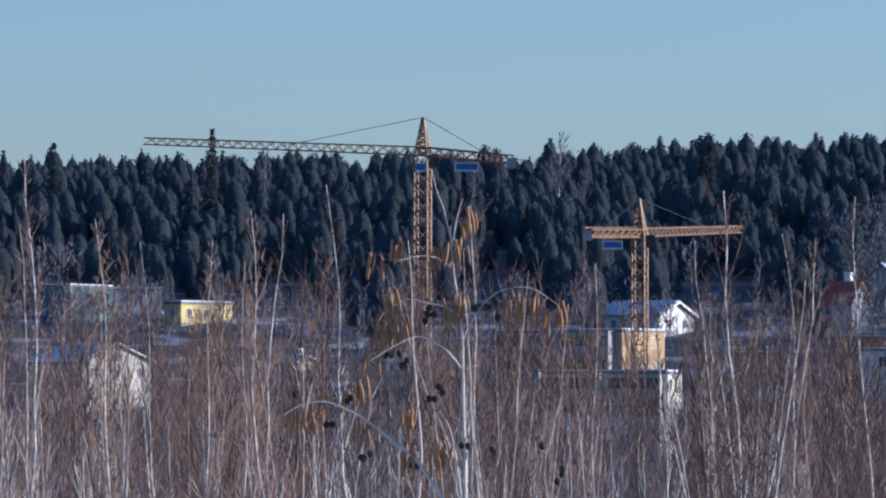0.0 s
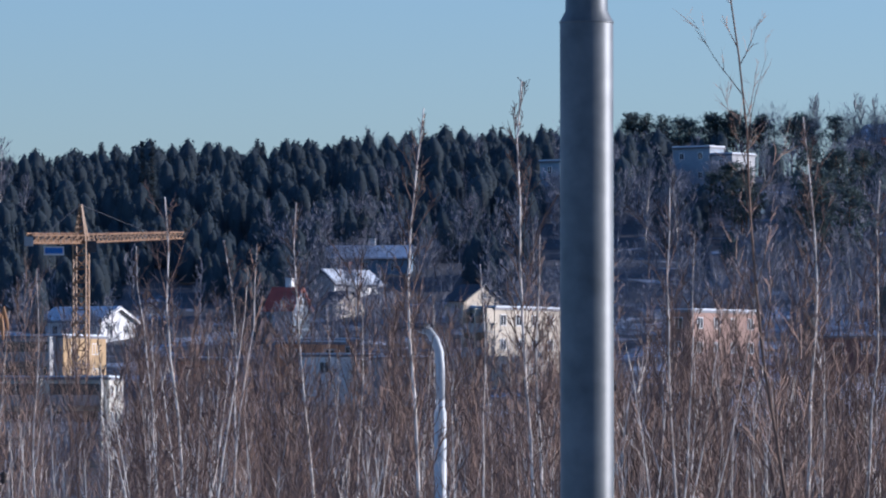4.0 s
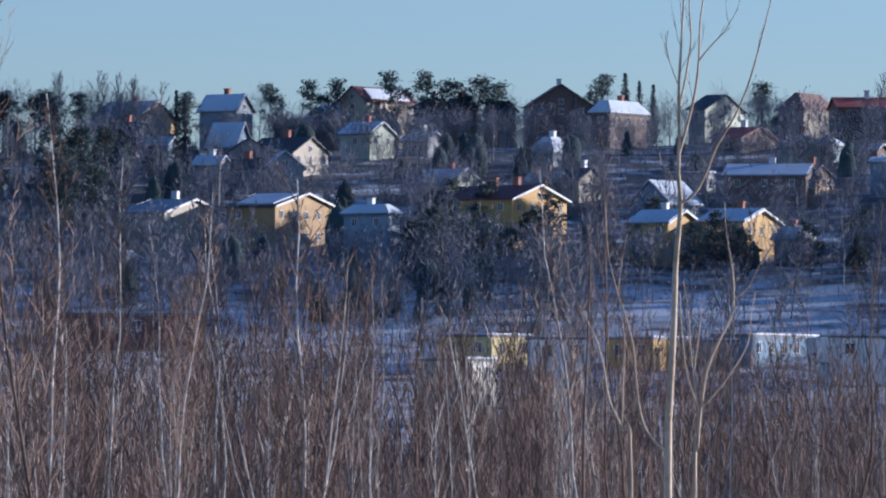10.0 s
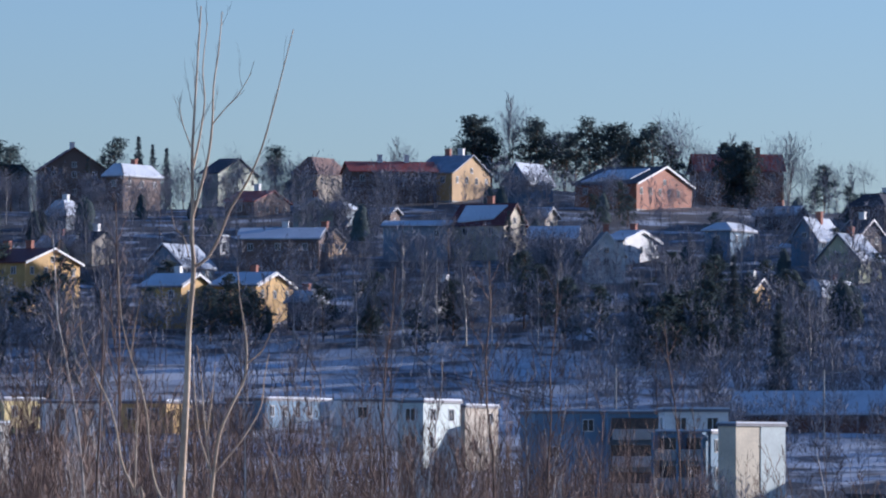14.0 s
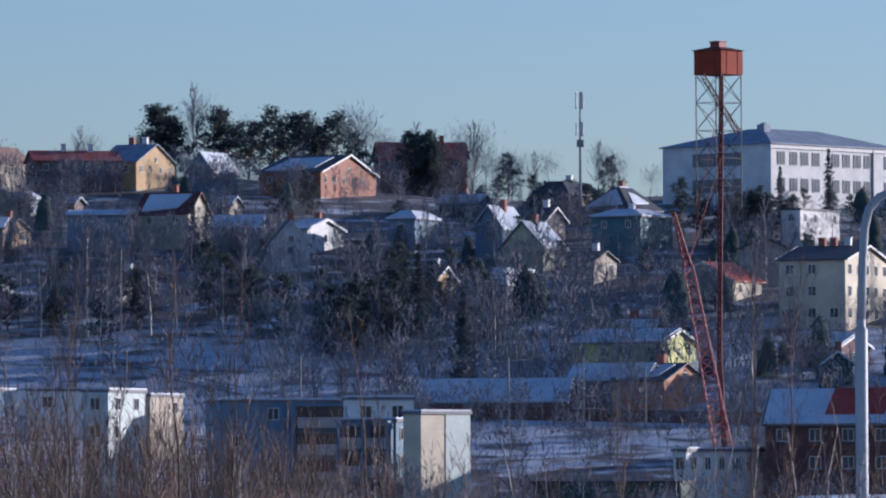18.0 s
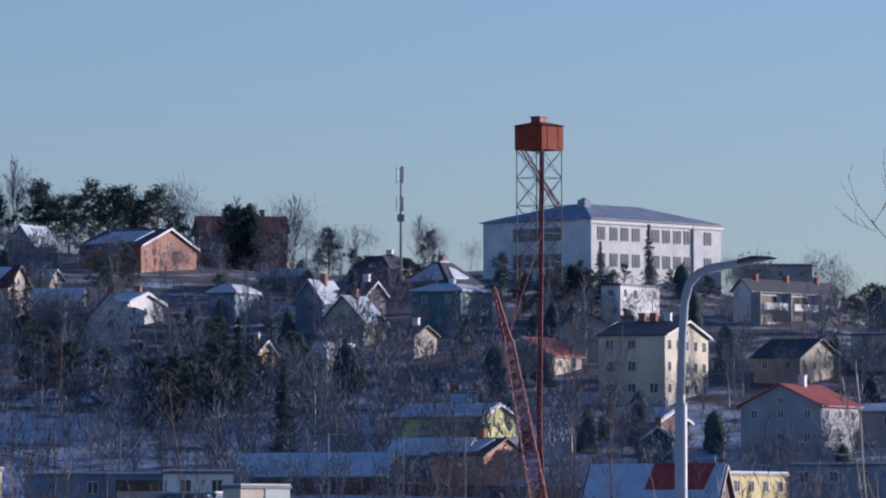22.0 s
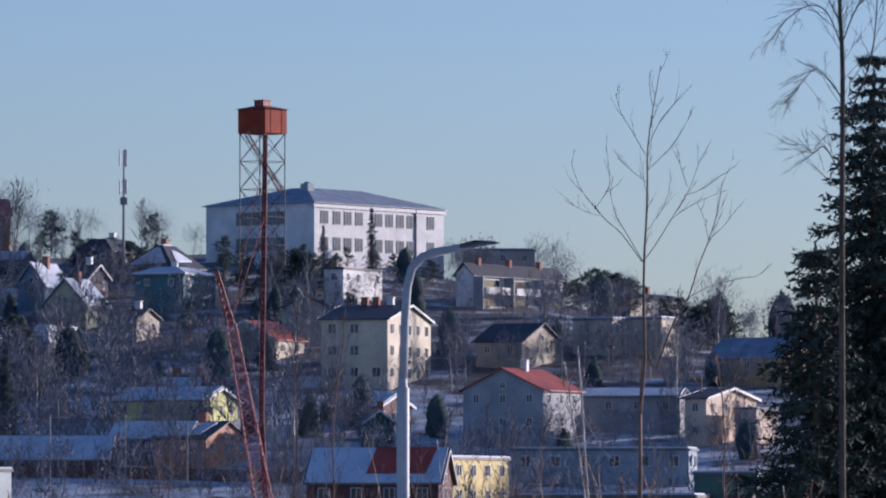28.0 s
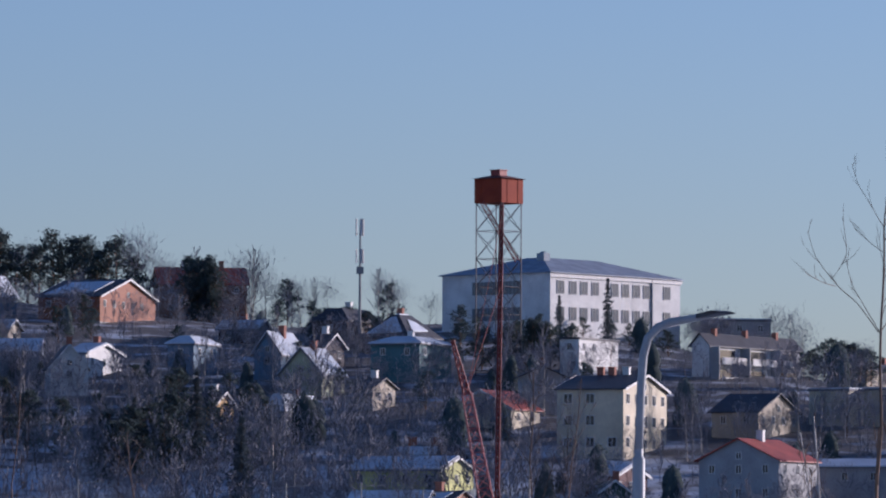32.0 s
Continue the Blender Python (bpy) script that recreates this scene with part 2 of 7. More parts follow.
def bare_patches(m):
    """Brown grass and soil, their tones cooled for haze, show through the snow, most of all on the built-up slope."""
    n, l = m.node_tree.nodes, m.node_tree.links
    b = n["Principled BSDF"]
    snow = b.inputs["Base Color"].links[0].from_socket
    geo, split = n.new("ShaderNodeNewGeometry"), n.new("ShaderNodeSeparateXYZ")
    patch, grain = n.new("ShaderNodeTexNoise"), n.new("ShaderNodeTexNoise")
    patch.inputs["Scale"].default_value, patch.inputs["Detail"].default_value = 0.16, 7
    grain.inputs["Scale"].default_value, grain.inputs["Detail"].default_value = 1.2, 4
    high = n.new("ShaderNodeMapRange")
    high.inputs[1].default_value, high.inputs[2].default_value, high.inputs[3].default_value, high.inputs[4].default_value = 16.0, 23.0, -0.13, 0.05
    add, cut, soil, mix = n.new("ShaderNodeMath"), n.new("ShaderNodeMapRange"), n.new("ShaderNodeMixRGB"), n.new("ShaderNodeMixRGB")
    cut.inputs[1].default_value, cut.inputs[2].default_value = 0.42, 0.58
    # soil tones cooled and lifted, with missing haze put into the colour
    soil.inputs[1].default_value, soil.inputs[2].default_value = (0.055, 0.054, 0.06, 1), (0.12, 0.112, 0.108, 1)
    l.new(geo.outputs["Position"], split.inputs[0])
    l.new(split.outputs[2], high.inputs[0])
    for t in (patch, grain):
        l.new(geo.outputs["Position"], t.inputs["Vector"])
    l.new(patch.outputs["Fac"], add.inputs[0])
    l.new(high.outputs[0], add.inputs[1])
    # the brown field in front and the wooded floor to the left of the town; the field ends, left of the snow bank
    reach, near, side, left = n.new("ShaderNodeVectorMath"), n.new("ShaderNodeMapRange"), n.new("ShaderNodeMath"), n.new("ShaderNodeMapRange")
    reach.operation, side.operation = "LENGTH", "DIVIDE"
    near.inputs[1].default_value, near.inputs[2].default_value, near.inputs[3].default_value, near.inputs[4].default_value = 560, 690, 0.24, 0.0
    left.inputs[1].default_value, left.inputs[2].default_value, left.inputs[3].default_value, left.inputs[4].default_value = 0.33, 0.37, 1.0, -0.6
    wood, west = n.new("ShaderNodeMapRange"), n.new("ShaderNodeMapRange")
    wood.inputs[1].default_value, wood.inputs[2].default_value, wood.inputs[3].default_value, wood.inputs[4].default_value = 640, 900, 0.30, 0.18
    west.inputs[1].default_value, west.inputs[2].default_value, west.inputs[3].default_value, west.inputs[4].default_value = 0.10, 0.15, 1.0, 0.22
    grove, sum2, start, beyond = [n.new(k) for k in ("ShaderNodeMath", "ShaderNodeMath", "ShaderNodeMapRange", "ShaderNodeMath")]
    grove.operation = beyond.operation = "MULTIPLY"
    start.inputs[1].default_value, start.inputs[2].default_value = 300, 480
    field, total = n.new("ShaderNodeMath"), n.new("ShaderNodeMath")
    field.operation = "MULTIPLY"
    l.new(geo.outputs["Position"], reach.inputs[0])
    l.new(reach.outputs["Value"], near.inputs[0])
    l.new(split.outputs[0], side.inputs[0])
    l.new(split.outputs[1], side.inputs[1])
    l.new(side.outputs[0], left.inputs[0])
    bare, brown = n.new("ShaderNodeMapRange"), n.new("ShaderNodeMath")
    brown.operation = "MULTIPLY"
    bare.inputs[1].default_value, bare.inputs[2].default_value, bare.inputs[3].default_value, bare.inputs[4].default_value = 0.07, 0.14, 0.0, 1.0
    # dark scrub on the valley floor past the snow bank
    band, fade, east, scrub, scrub2, sum3 = [n.new(k) for k in ("ShaderNodeMapRange",) * 3 + ("ShaderNodeMath",) * 3]
    for node, values in ((band, (300, 420, 0.0, 0.28)), (fade, (680, 735, 1.0, 0.0)), (east, (0.33, 0.37, 0.0, 1.0))):
        for k in range(4):
            node.inputs[k + 1].default_value = values[k]
    scrub.operation = scrub2.operation = "MULTIPLY"
    l.new(reach.outputs["Value"], band.inputs[0])
    l.new(reach.outputs["Value"], fade.inputs[0])
    l.new(side.outputs[0], east.inputs[0])
    l.new(band.outputs[0], scrub.inputs[0])
    l.new(fade.outputs[0], scrub.inputs[1])
    l.new(scrub.outputs[0], scrub2.inputs[0])
    l.new(east.outputs[0], scrub2.inputs[1])
    l.new(side.outputs[0], bare.inputs[0])
    l.new(near.outputs[0], brown.inputs[0])
    l.new(bare.outputs[0], brown.inputs[1])
    l.new(brown.outputs[0], field.inputs[0])
    l.new(left.outputs[0], field.inputs[1])
    l.new(add.outputs[0], total.inputs[0])
    l.new(field.outputs[0], total.inputs[1])
    l.new(reach.outputs["Value"], wood.inputs[0])
    l.new(side.outputs[0], west.inputs[0])
    l.new(wood.outputs[0], grove.inputs[0])
    l.new(west.outputs[0], grove.inputs[1])
    l.new(total.outputs[0], sum2.inputs[0])
    l.new(reach.outputs["Value"], start.inputs[0])
    l.new(grove.outputs[0], beyond.inputs[0])
    l.new(start.outputs[0], beyond.inputs[1])
    l.new(beyond.outputs[0], sum2.inputs[1])
    l.new(sum2.outputs[0], sum3.inputs[0])
    l.new(scrub2.outputs[0], sum3.inputs[1])
    l.new(sum3.outputs[0], cut.inputs[0])
    l.new(grain.outputs["Fac"], soil.inputs[0])
    l.new(cut.outputs[0], mix.inputs[0])
    l.new(snow, mix.inputs[1])
    l.new(soil.outputs[0], mix.inputs[2])
    l.new(mix.outputs[0], b.inputs["Base Color"])


bare_patches(GROUND)
tagged(part("ground", ground_geo, GROUND, smooth=True), "snow-covered valley floor rising to a wooded hill", "ground", kind="structure")

# ---- houses ----
PLOTS = []           # bearing from, bearing to, distance, of every house
WINDOWS = {}


def window_meshes(w, h):
    key = (round(w, 1), round(h, 1))
    if key not in WINDOWS:
        frame_geo, pane_geo = Geo(), Geo()
        w2, t = w / 2, 0.08
        for x0, z0, x1, z1 in ((-w2, 0, w2, t), (-w2, h - t, w2, h), (-w2, t, -w2 + t, h - t), (w2 - t, t, w2, h - t), (-0.04, t, 0.04, h - t)):
            frame_geo.box(x0, -0.09, z0, x1, 0.0, z1)
        pane_geo.box(-w2 + t, -0.03, t, w2 - t, 0.0, h - t)
        WINDOWS[key] = frame_geo.mesh("window", WHITE_TRIM), pane_geo.mesh("pane", GLASS)
    return WINDOWS[key]


def add_window(home, x, y, z, turn, w, h):
    fm, pm = window_meshes(w, h)
    ob = part("window", fm, None, home)
    ob.matrix_basis = pose(x, y, z, 0, 0, turn)
    part("pane", pm, None, ob)


def house(x, y, z, turn, length, width, height, rise, roof, wall, cover, ch=None, snow=0, trim=0, block=0, balc=0, nowin=0, side=None, panel=0, split=-1.0):
    """A house on a rectangular plan. roof: R and L ridge along or across its length, H hipped, F flat."""
    rng = random.Random(int(x * 7 + y * 13))
    l2, w2 = length / 2, width / 2
    kind_name = "apartment_building" if block else "house"
    word = WORDS.get(wall, wall.replace("_", " "))
    top = {"R": "gabled", "L": "gabled", "H": "hipped", "F": "flat"}[roof]
    cover_word = "snow-covered" if cover == "snow" else WORDS.get(cover, cover.replace("_roof", "").replace("dark", "dark grey"))
    home = tagged(new(kind_name), f"{word} {'apartment building' if block else 'house'} with a {cover_word} {top} roof", "building" if block else "house", group="houses on the hill")
    home.matrix_basis = pose(x, y, z, 0, 0, turn)
    r = math.hypot(x, y)
    a = math.degrees(math.atan2(x, y))
    half = math.degrees(max(length, width) * 0.55 / r)
    PLOTS.append((a - half, a + half, r, max(length, width) / 2))
    # walls with their gables
    g = Geo()
    g.box(-l2, -w2, -1.0, l2, w2, height)
    if roof == "R":
        for s in (-1, 1):
            xa, xb = s * l2, s * (l2 - 0.25)
            g.add([(xa, -w2, height), (xa, w2, height), (xa, 0, height + rise), (xb, -w2, height), (xb, w2, height), (xb, 0, height + rise)],
                  [(0, 1, 2), (5, 4, 3), (0, 3, 4, 1), (1, 4, 5, 2), (2, 5, 3, 0)])
    if roof == "L":
        for s in (-1, 1):
            ya, yb = s * w2, s * (w2 - 0.25)
            g.add([(-l2, ya, height), (l2, ya, height), (0, ya, height + rise), (-l2, yb, height), (l2, yb, height), (0, yb, height + rise)],
                  [(0, 1, 2), (5, 4, 3), (0, 3, 4, 1), (1, 4, 5, 2), (2, 5, 3, 0)])
    part("wall", g, paint(wall), home)
    g = Geo()
    g.box(-l2 - 0.05, -w2 - 0.05, -1.2, l2 + 0.05, w2 + 0.05, 0.45)
    part("plinth", g, CONCRETE, home)
    # roof planes: corner loops of the slopes, seen from above
    o = 0.45
    slopes = []
    if roof in "RL":
        p, q = (l2, w2) if roof == "R" else (w2, l2)
        drop = o * rise / q
        for s in (-1, 1):
            quad = [(-p - o, s * (q + o), height - drop), (p + o, s * (q + o), height - drop), (p + o, 0, height + rise), (-p - o, 0, height + rise)]
            if roof == "L":
                quad = [(b, c, d) for c, b, d in quad]
            slopes.append(quad)
    elif roof == "H":
        k = min(l2, w2) * (0.85 if rise > 2.6 else 0.6)
        rx, ry = l2 - k, w2 - k
        lo = height - 0.1
        slopes = [[(-l2 - o, -w2 - o, lo), (l2 + o, -w2 - o, lo), (rx, -ry, height + rise), (-rx, -ry, height + rise)],
                  [(l2 + o, w2 + o, lo), (-l2 - o, w2 + o, lo), (-rx, ry, height + rise), (rx, ry, height + rise)],
                  [(l2 + o, -w2 - o, lo), (l2 + o, w2 + o, lo), (rx, ry, height + rise), (rx, -ry, height + rise)],
                  [(-l2 - o, w2 + o, lo), (-l2 - o, -w2 - o, lo), (-rx, -ry, height + rise), (-rx, ry, height + rise)],
                  [(-rx, -ry, height + rise), (rx, -ry, height + rise), (rx, ry, height + rise), (-rx, ry, height + rise)]]
    else:
        slopes = [[(-l2 - 0.2, -w2 - 0.2, height), (l2 + 0.2, -w2 - 0.2, height), (l2 + 0.2, w2 + 0.2, height), (-l2 - 0.2, w2 + 0.2, height)]]
    g = Geo()
    for quad in slopes:
        g.slab(quad, (0, 0, 0.16 if roof != "F" else 0.3))
    roof_ob = part("roof", g, roofing(cover), home)
    if cover == "snow" or snow:
        g = Geo()
        for i, quad in enumerate(slopes):
            c = sum((Vector(p) for p in quad), Vector()) / 4
            cut = 0.03 if cover == "snow" else rng.uniform(0.12, 0.5)
            lift = Vector((0, 0, 0.175 if roof != "F" else 0.305))
            corners = [Vector(p).lerp(c, cut * rng.uniform(0.6, 1.4)) + lift for p in quad]
            g.slab(corners, (0, 0, 0.18))
        part("snow_layer", g, SNOW, roof_ob, "layer of old snow on the roof")
    if trim and roof in "RL":
        p, q = (l2, w2) if roof == "R" else (w2, l2)
        for s in (-1, 1):
            for e in (-1, 1):
                g = Geo()
                quad = [(e * (p + o + 0.02), s * (q + o), height - o * rise / q - 0.12), (e * (p + o + 0.02), 0, height + rise - 0.12), (e * (p + o + 0.02), 0, height + rise + 0.2), (e * (p + o + 0.02), s * (q + o), height - o * rise / q + 0.2)]
                if roof == "L":
                    quad = [(b, c, d) for c, b, d in quad]
                g.slab(quad, (0.06 * e, 0, 0) if roof == "R" else (0, 0.06 * e, 0))
                part("bargeboard", g, WHITE_TRIM, home, "white painted bargeboard")
    if side:
        g = Geo()
        g.box(l2, split * w2 - 0.02, -1.0, l2 + 0.08, w2 + 0.02, height)
        part("end_wall", g, paint(side), home, f"{side} painted end wall")
    if panel:
        lo, hi = Vector((0, -w2 - o, height - o * rise / w2)), Vector((0, 0, height + rise))
        def on_slope(x, t):
            q = lo.lerp(hi, t)
            return (x, q.y, q.z + 0.38)
        g = Geo()
        g.slab([on_slope(-l2 * 0.12, 0.22), on_slope(l2 * 0.78, 0.22), on_slope(l2 * 0.88, 0.98), on_slope(-l2 * 0.05, 0.98)], (0, 0, 0.06))
        part("roof_panel", g, roofing("redpanel"), roof_ob, "red sheet-metal roof panel")
    # chimneys
    count = ch if ch is not None else (1 if roof != "F" and rng.random() < 0.55 else 0)
    for i in range(count):
        g = Geo()
        along = (i + 0.5) / count * 1.3 - 0.65 + rng.uniform(-0.1, 0.1)
        cx, cy = (along * l2, 0.3) if roof != "L" else (0.3, along * w2)
        g.box(cx - 0.45, cy - 0.35, height + rise * 0.6, cx + 0.45, cy + 0.35, height + rise + 1.1)
        g.box(cx - 0.52, cy - 0.42, height + rise + 1.1, cx + 0.52, cy + 0.42, height + rise + 1.25)
        part("chimney", g, BRICK if rng.random() < 0.6 else WHITE_TRIM, home)
    # windows of the two sides towards the valley
    if not nowin:
        storey = 2.9
        ww, wh = (1.25, 1.35) if block else (0.85, 1.1)
        rows = max(1, int((height - 0.4) / storey))
        for row in range(rows):
            wz = height - 0.55 - wh - row * storey
            if wz < 0.5:
                continue
            n = max(1, int(length / 3.1)) if balc != 2 else 0
            for i in range(n):
                if rng.random() < 0.85 and (balc != 3 or i < n * 0.5):
                    add_window(home, -l2 + (i + 0.5) * length / n, -w2, wz, 0, ww, wh)
            n = max(1, int(width / 3.1))
            for i in range(n):
                if rng.random() < 0.9:
                    add_window(home, l2, -w2 + (i + 0.5) * width / n, wz, 90, ww, wh)
        if roof == "R" and rise > 1.9:
            add_window(home, l2, 0, height + 0.1, 90, 0.8, 0.9)
        if roof == "L" and rise > 1.9:
            add_window(home, 0, -w2, height + 0.1, 0, 0.8, 0.9)
    if balc in (2, 3):
        rows = max(1, int((height - 0.4) / 2.9))
        for row in range(rows):
            zb = height - 2.7 - row * 2.9
            if zb < 0.4:
                continue
            for x0, x1 in ((-0.92, -0.12), (0.08, 0.86))[balc - 2:]:
                g = Geo()
                g.box(x0 * l2, -w2 - 0.05, zb + 0.2, x1 * l2, -w2 - 0.005, zb + 2.3)
                part("glazing", g, GLASS, home, "dark balcony glazing")
                g = Geo()
                g.box(x0 * l2 - 0.2, -w2 - 1.5, zb - 0.05, x1 * l2 + 0.2, -w2 - 0.06, zb + 0.15)
                g.box(x0 * l2 - 0.2, -w2 - 1.5, zb + 0.15, x1 * l2 + 0.2, -w2 - 1.42, zb + 1.1)
                part("balcony", g, CONCRETE if wall != "white" and row % 2 == 0 else paint("pale_grey"), home, "long balcony with a parapet")
            for xf in (-0.95, -0.02, 0.9)[balc - 2:]:
                g = Geo()
                g.box(xf * l2 - 0.1, -w2 - 1.55, zb - 0.05, xf * l2 + 0.1, -w2 - 0.06, zb + 2.85)
                part("balcony_fin", g, paint(wall), home)
    elif balc:
        for i in range(3):
            yc = -w2 + (i + 0.5) * width / 3
            for row in range(2):
                zb = height - 2.8 - row * 2.9
                g = Geo()
                g.box(l2 + 0.005, yc - width * 0.09, zb + 0.1, l2 + 0.05, yc + width * 0.11, zb + 2.0)
                part("glazing", g, GLASS, home, "dark balcony door glazing")
                g = Geo()
                g.box(l2 + 0.06, yc - width * 0.12, zb - 0.2, l2 + 1.6, yc + width * 0.14, zb)
                g.box(l2 + 1.5, yc - width * 0.12, zb, l2 + 1.6, yc + width * 0.14, zb + 0.85)
                part("balcony", g, paint("white"), home, "white balcony with a solid parapet")
            g = Geo()
            g.box(l2 + 0.002, yc - width / 6 + 0.1, -0.8, l2 + 1.7, yc - width / 6 + 0.35, height - 0.4)
            part("dividing_wall", g, paint("pale_grey"), home)
            for cy in (yc - 0.6,):
                g = Geo()
                g.box(-0.4, cy - 0.3, height + rise * 0.5, 0.4, cy + 0.3, height + rise + 0.9)
                part("chimney", g, BRICK, home)
    return home


house(164.3, 1026.1, 44.35, -43, 9.1, 11.2, 5.6, 2.8, 'R', 'yellow', 'snow')
house(124.2, 961.5, 38.35, -41, 6.8, 3.9, 7.4, 0.5, 'F', 'pale_blue', 'snow')
house(129.2, 959.0, 38.10, -42, 3.9, 6.2, 6.5, 0.5, 'F', 'pale_grey', 'snow')
house(157.0, 986.9, 42.02, -43, 6.1, 4.0, 3.6, 2.0, 'R', 'dark_brown', 'dark')
house(159.9, 973.7, 40.76, -43, 5.3, 3.0, 2.7, 1.2, 'R', 'pale_blue', 'snow')
house(179.0, 1022.5, 44.59, -44, 7.2, 4.9, 6.9, 2.4, 'R', 'pale_blue', 'snow')
house(168.7, 960.6, 39.30, -44, 5.2, 4.3, 3.8, 3.3, 'R', 'light_blue', 'snow')
house(168.9, 946.5, 37.37, -92, 6.1, 6.4, 4.1, 1.9, 'R', 'pale_grey', 'dark')
house(175.5, 948.2, 37.38, -45, 8.5, 9.5, 4.1, 2.3, 'R', 'beige', 'dark')
house(159.4, 922.8, 33.78, -44, 4.5, 3.0, 4.8, 1.1, 'R', 'pale_blue', 'snow')
house(164.6, 922.4, 33.78, -44, 6.0, 3.0, 4.4, 1.2, 'R', 'pale_blue', 'dark')
house(169.5, 919.9, 33.47, -92, 6.0, 5.4, 4.6, 2.2, 'R', 'pale_blue', 'snow')
house(189.2, 1019.6, 44.66, -45, 3.0, 5.1, 4.3, 1.0, 'R', 'brick', 'dark')
house(197.5, 1023.2, 44.86, -45, 5.6, 10.9, 4.8, 2.8, 'R', 'cream', 'snow')
house(192.5, 971.5, 41.12, -45, 5.5, 6.9, 4.4, 1.7, 'R', 'pale_green', 'snow')
house(204.6, 1023.4, 44.95, -45, 4.8, 15.2, 8.4, 2.1, 'L', 'beige', 'maroon', snow=1)
house(213.2, 1019.8, 45.21, -46, 3.0, 7.3, 6.9, 1.5, 'R', 'pale_green', 'dark')
house(217.7, 1020.3, 45.36, -46, 3.0, 6.0, 6.8, 1.6, 'R', 'ochre', 'dark')
house(224.1, 1018.6, 45.46, -46, 3.0, 5.1, 6.4, 1.4, 'R', 'pale_grey', 'dark')
house(234.3, 1020.8, 45.62, -95, 9.3, 10.1, 7.2, 3.3, 'R', 'brown', 'maroon')
house(238.3, 993.4, 44.24, -47, 3.5, 11.0, 6.0, 1.8, 'H', 'brown', 'snow')
house(217.6, 952.5, 39.69, -47, 3.9, 4.7, 2.3, 2.3, 'H', 'pale_blue', 'snow')
house(202.3, 976.3, 42.09, -46, 4.8, 4.1, 2.7, 1.3, 'R', 'pale_grey', 'snow')
house(192.4, 909.2, 32.23, -46, 6.0, 8.8, 3.3, 2.0, 'R', 'pale_green', 'snow')
house(189.2, 856.1, 23.37, -47, 11.3, 13.4, 8.0, 2.0, 'R', 'yellow', 'maroon', ch=2, trim=1)
house(211.6, 905.1, 32.58, -47, 3.0, 6.5, 3.7, 1.6, 'R', 'beige', 'dark')
house(144.3, 866.1, 23.68, -43, 6.8, 14.8, 5.8, 1.9, 'R', 'beige', 'slate', ch=1, trim=1)
house(159.2, 864.1, 23.65, -44, 8.0, 15.5, 6.7, 1.9, 'R', 'ochre', 'dark', snow=1, trim=1)
house(168.0, 844.7, 21.75, -45, 7.1, 3.0, 7.2, 1.0, 'H', 'pale_blue', 'snow')
house(133.1, 840.0, 20.26, -43, 3.0, 3.9, 2.2, 0.9, 'H', 'brown', 'snow')
house(207.2, 909.6, 33.20, -47, 5.8, 3.0, 2.8, 1.2, 'R', 'brown', 'snow')
house(219.1, 884.5, 29.49, -48, 6.8, 8.1, 2.6, 3.1, 'L', 'light_blue', 'snow')
house(206.7, 835.8, 21.58, -48, 6.5, 7.5, 6.2, 1.6, 'R', 'yellow', 'snow', trim=1)
house(217.5, 836.7, 21.95, -41, 6.8, 11.2, 6.0, 1.7, 'R', 'yellow', 'snow', trim=1)
house(222.5, 826.9, 21.37, -41, 4.3, 3.0, 4.1, 1.4, 'H', 'dark_brown', 'snow')
house(230.6, 914.0, 34.81, -40, 5.8, 3.0, 2.7, 1.2, 'F', 'pale_grey', 'snow')
house(236.8, 893.2, 31.48, -23, 12.0, 10.6, 5.0, 1.6, 'R', 'brown', 'snow')
house(262.4, 1024.4, 46.50, -40, 3.0, 15.2, 6.0, 2.6, 'R', 'pale_green', 'dark')
house(272.0, 1012.8, 47.14, -97, 4.7, 5.7, 3.4, 2.3, 'R', 'pale_blue', 'dark')
house(273.1, 1005.9, 46.67, -41, 4.3, 12.0, 5.0, 2.8, 'H', 'beige', 'brown_roof')
# brown wall here is tree shade put into the paint
house(280.1, 989.3, 45.75, -97, 10.5, 13.8, 5.7, 1.7, 'L', 'brown', 'red', ch=2)
house(253.1, 970.4, 42.72, -41, 5.1, 12.8, 2.7, 1.8, 'R', 'brown', 'red')
house(254.4, 941.4, 39.61, -97, 5.6, 5.4, 3.4, 1.9, 'R', 'pale_green', 'dark', trim=1)
house(260.0, 945.3, 40.52, -41, 3.0, 4.0, 2.8, 1.0, 'H', 'pale_blue', 'snow')
house(265.8, 941.5, 40.29, -42, 3.7, 3.4, 2.3, 0.8, 'R', 'brown', 'snow')
house(291.2, 990.1, 46.37, -42, 6.6, 14.6, 5.0, 3.0, 'R', 'ochre', 'slate', ch=2)
house(299.2, 974.2, 45.46, -43, 4.3, 9.3, 3.9, 2.9, 'L', 'light_blue', 'snow')
house(315.5, 969.6, 44.35, -44, 10.9, 20.5, 4.5, 3.0, 'R', 'brick', 'dark', snow=1, trim=1)
house(268.9, 895.6, 33.48, -43, 8.5, 7.2, 5.8, 3.0, 'R', 'cream', 'maroon', ch=1, snow=1)
house(258.6, 897.5, 33.44, -24, 9.5, 6.7, 5.4, 0.7, 'R', 'pale_blue', 'snow')
house(286.4, 925.3, 38.92, -43, 3.0, 4.3, 2.8, 1.3, 'R', 'beige', 'snow')
house(276.8, 887.9, 32.90, -26, 7.1, 7.1, 3.9, 1.8, 'R', 'pale_blue', 'snow')
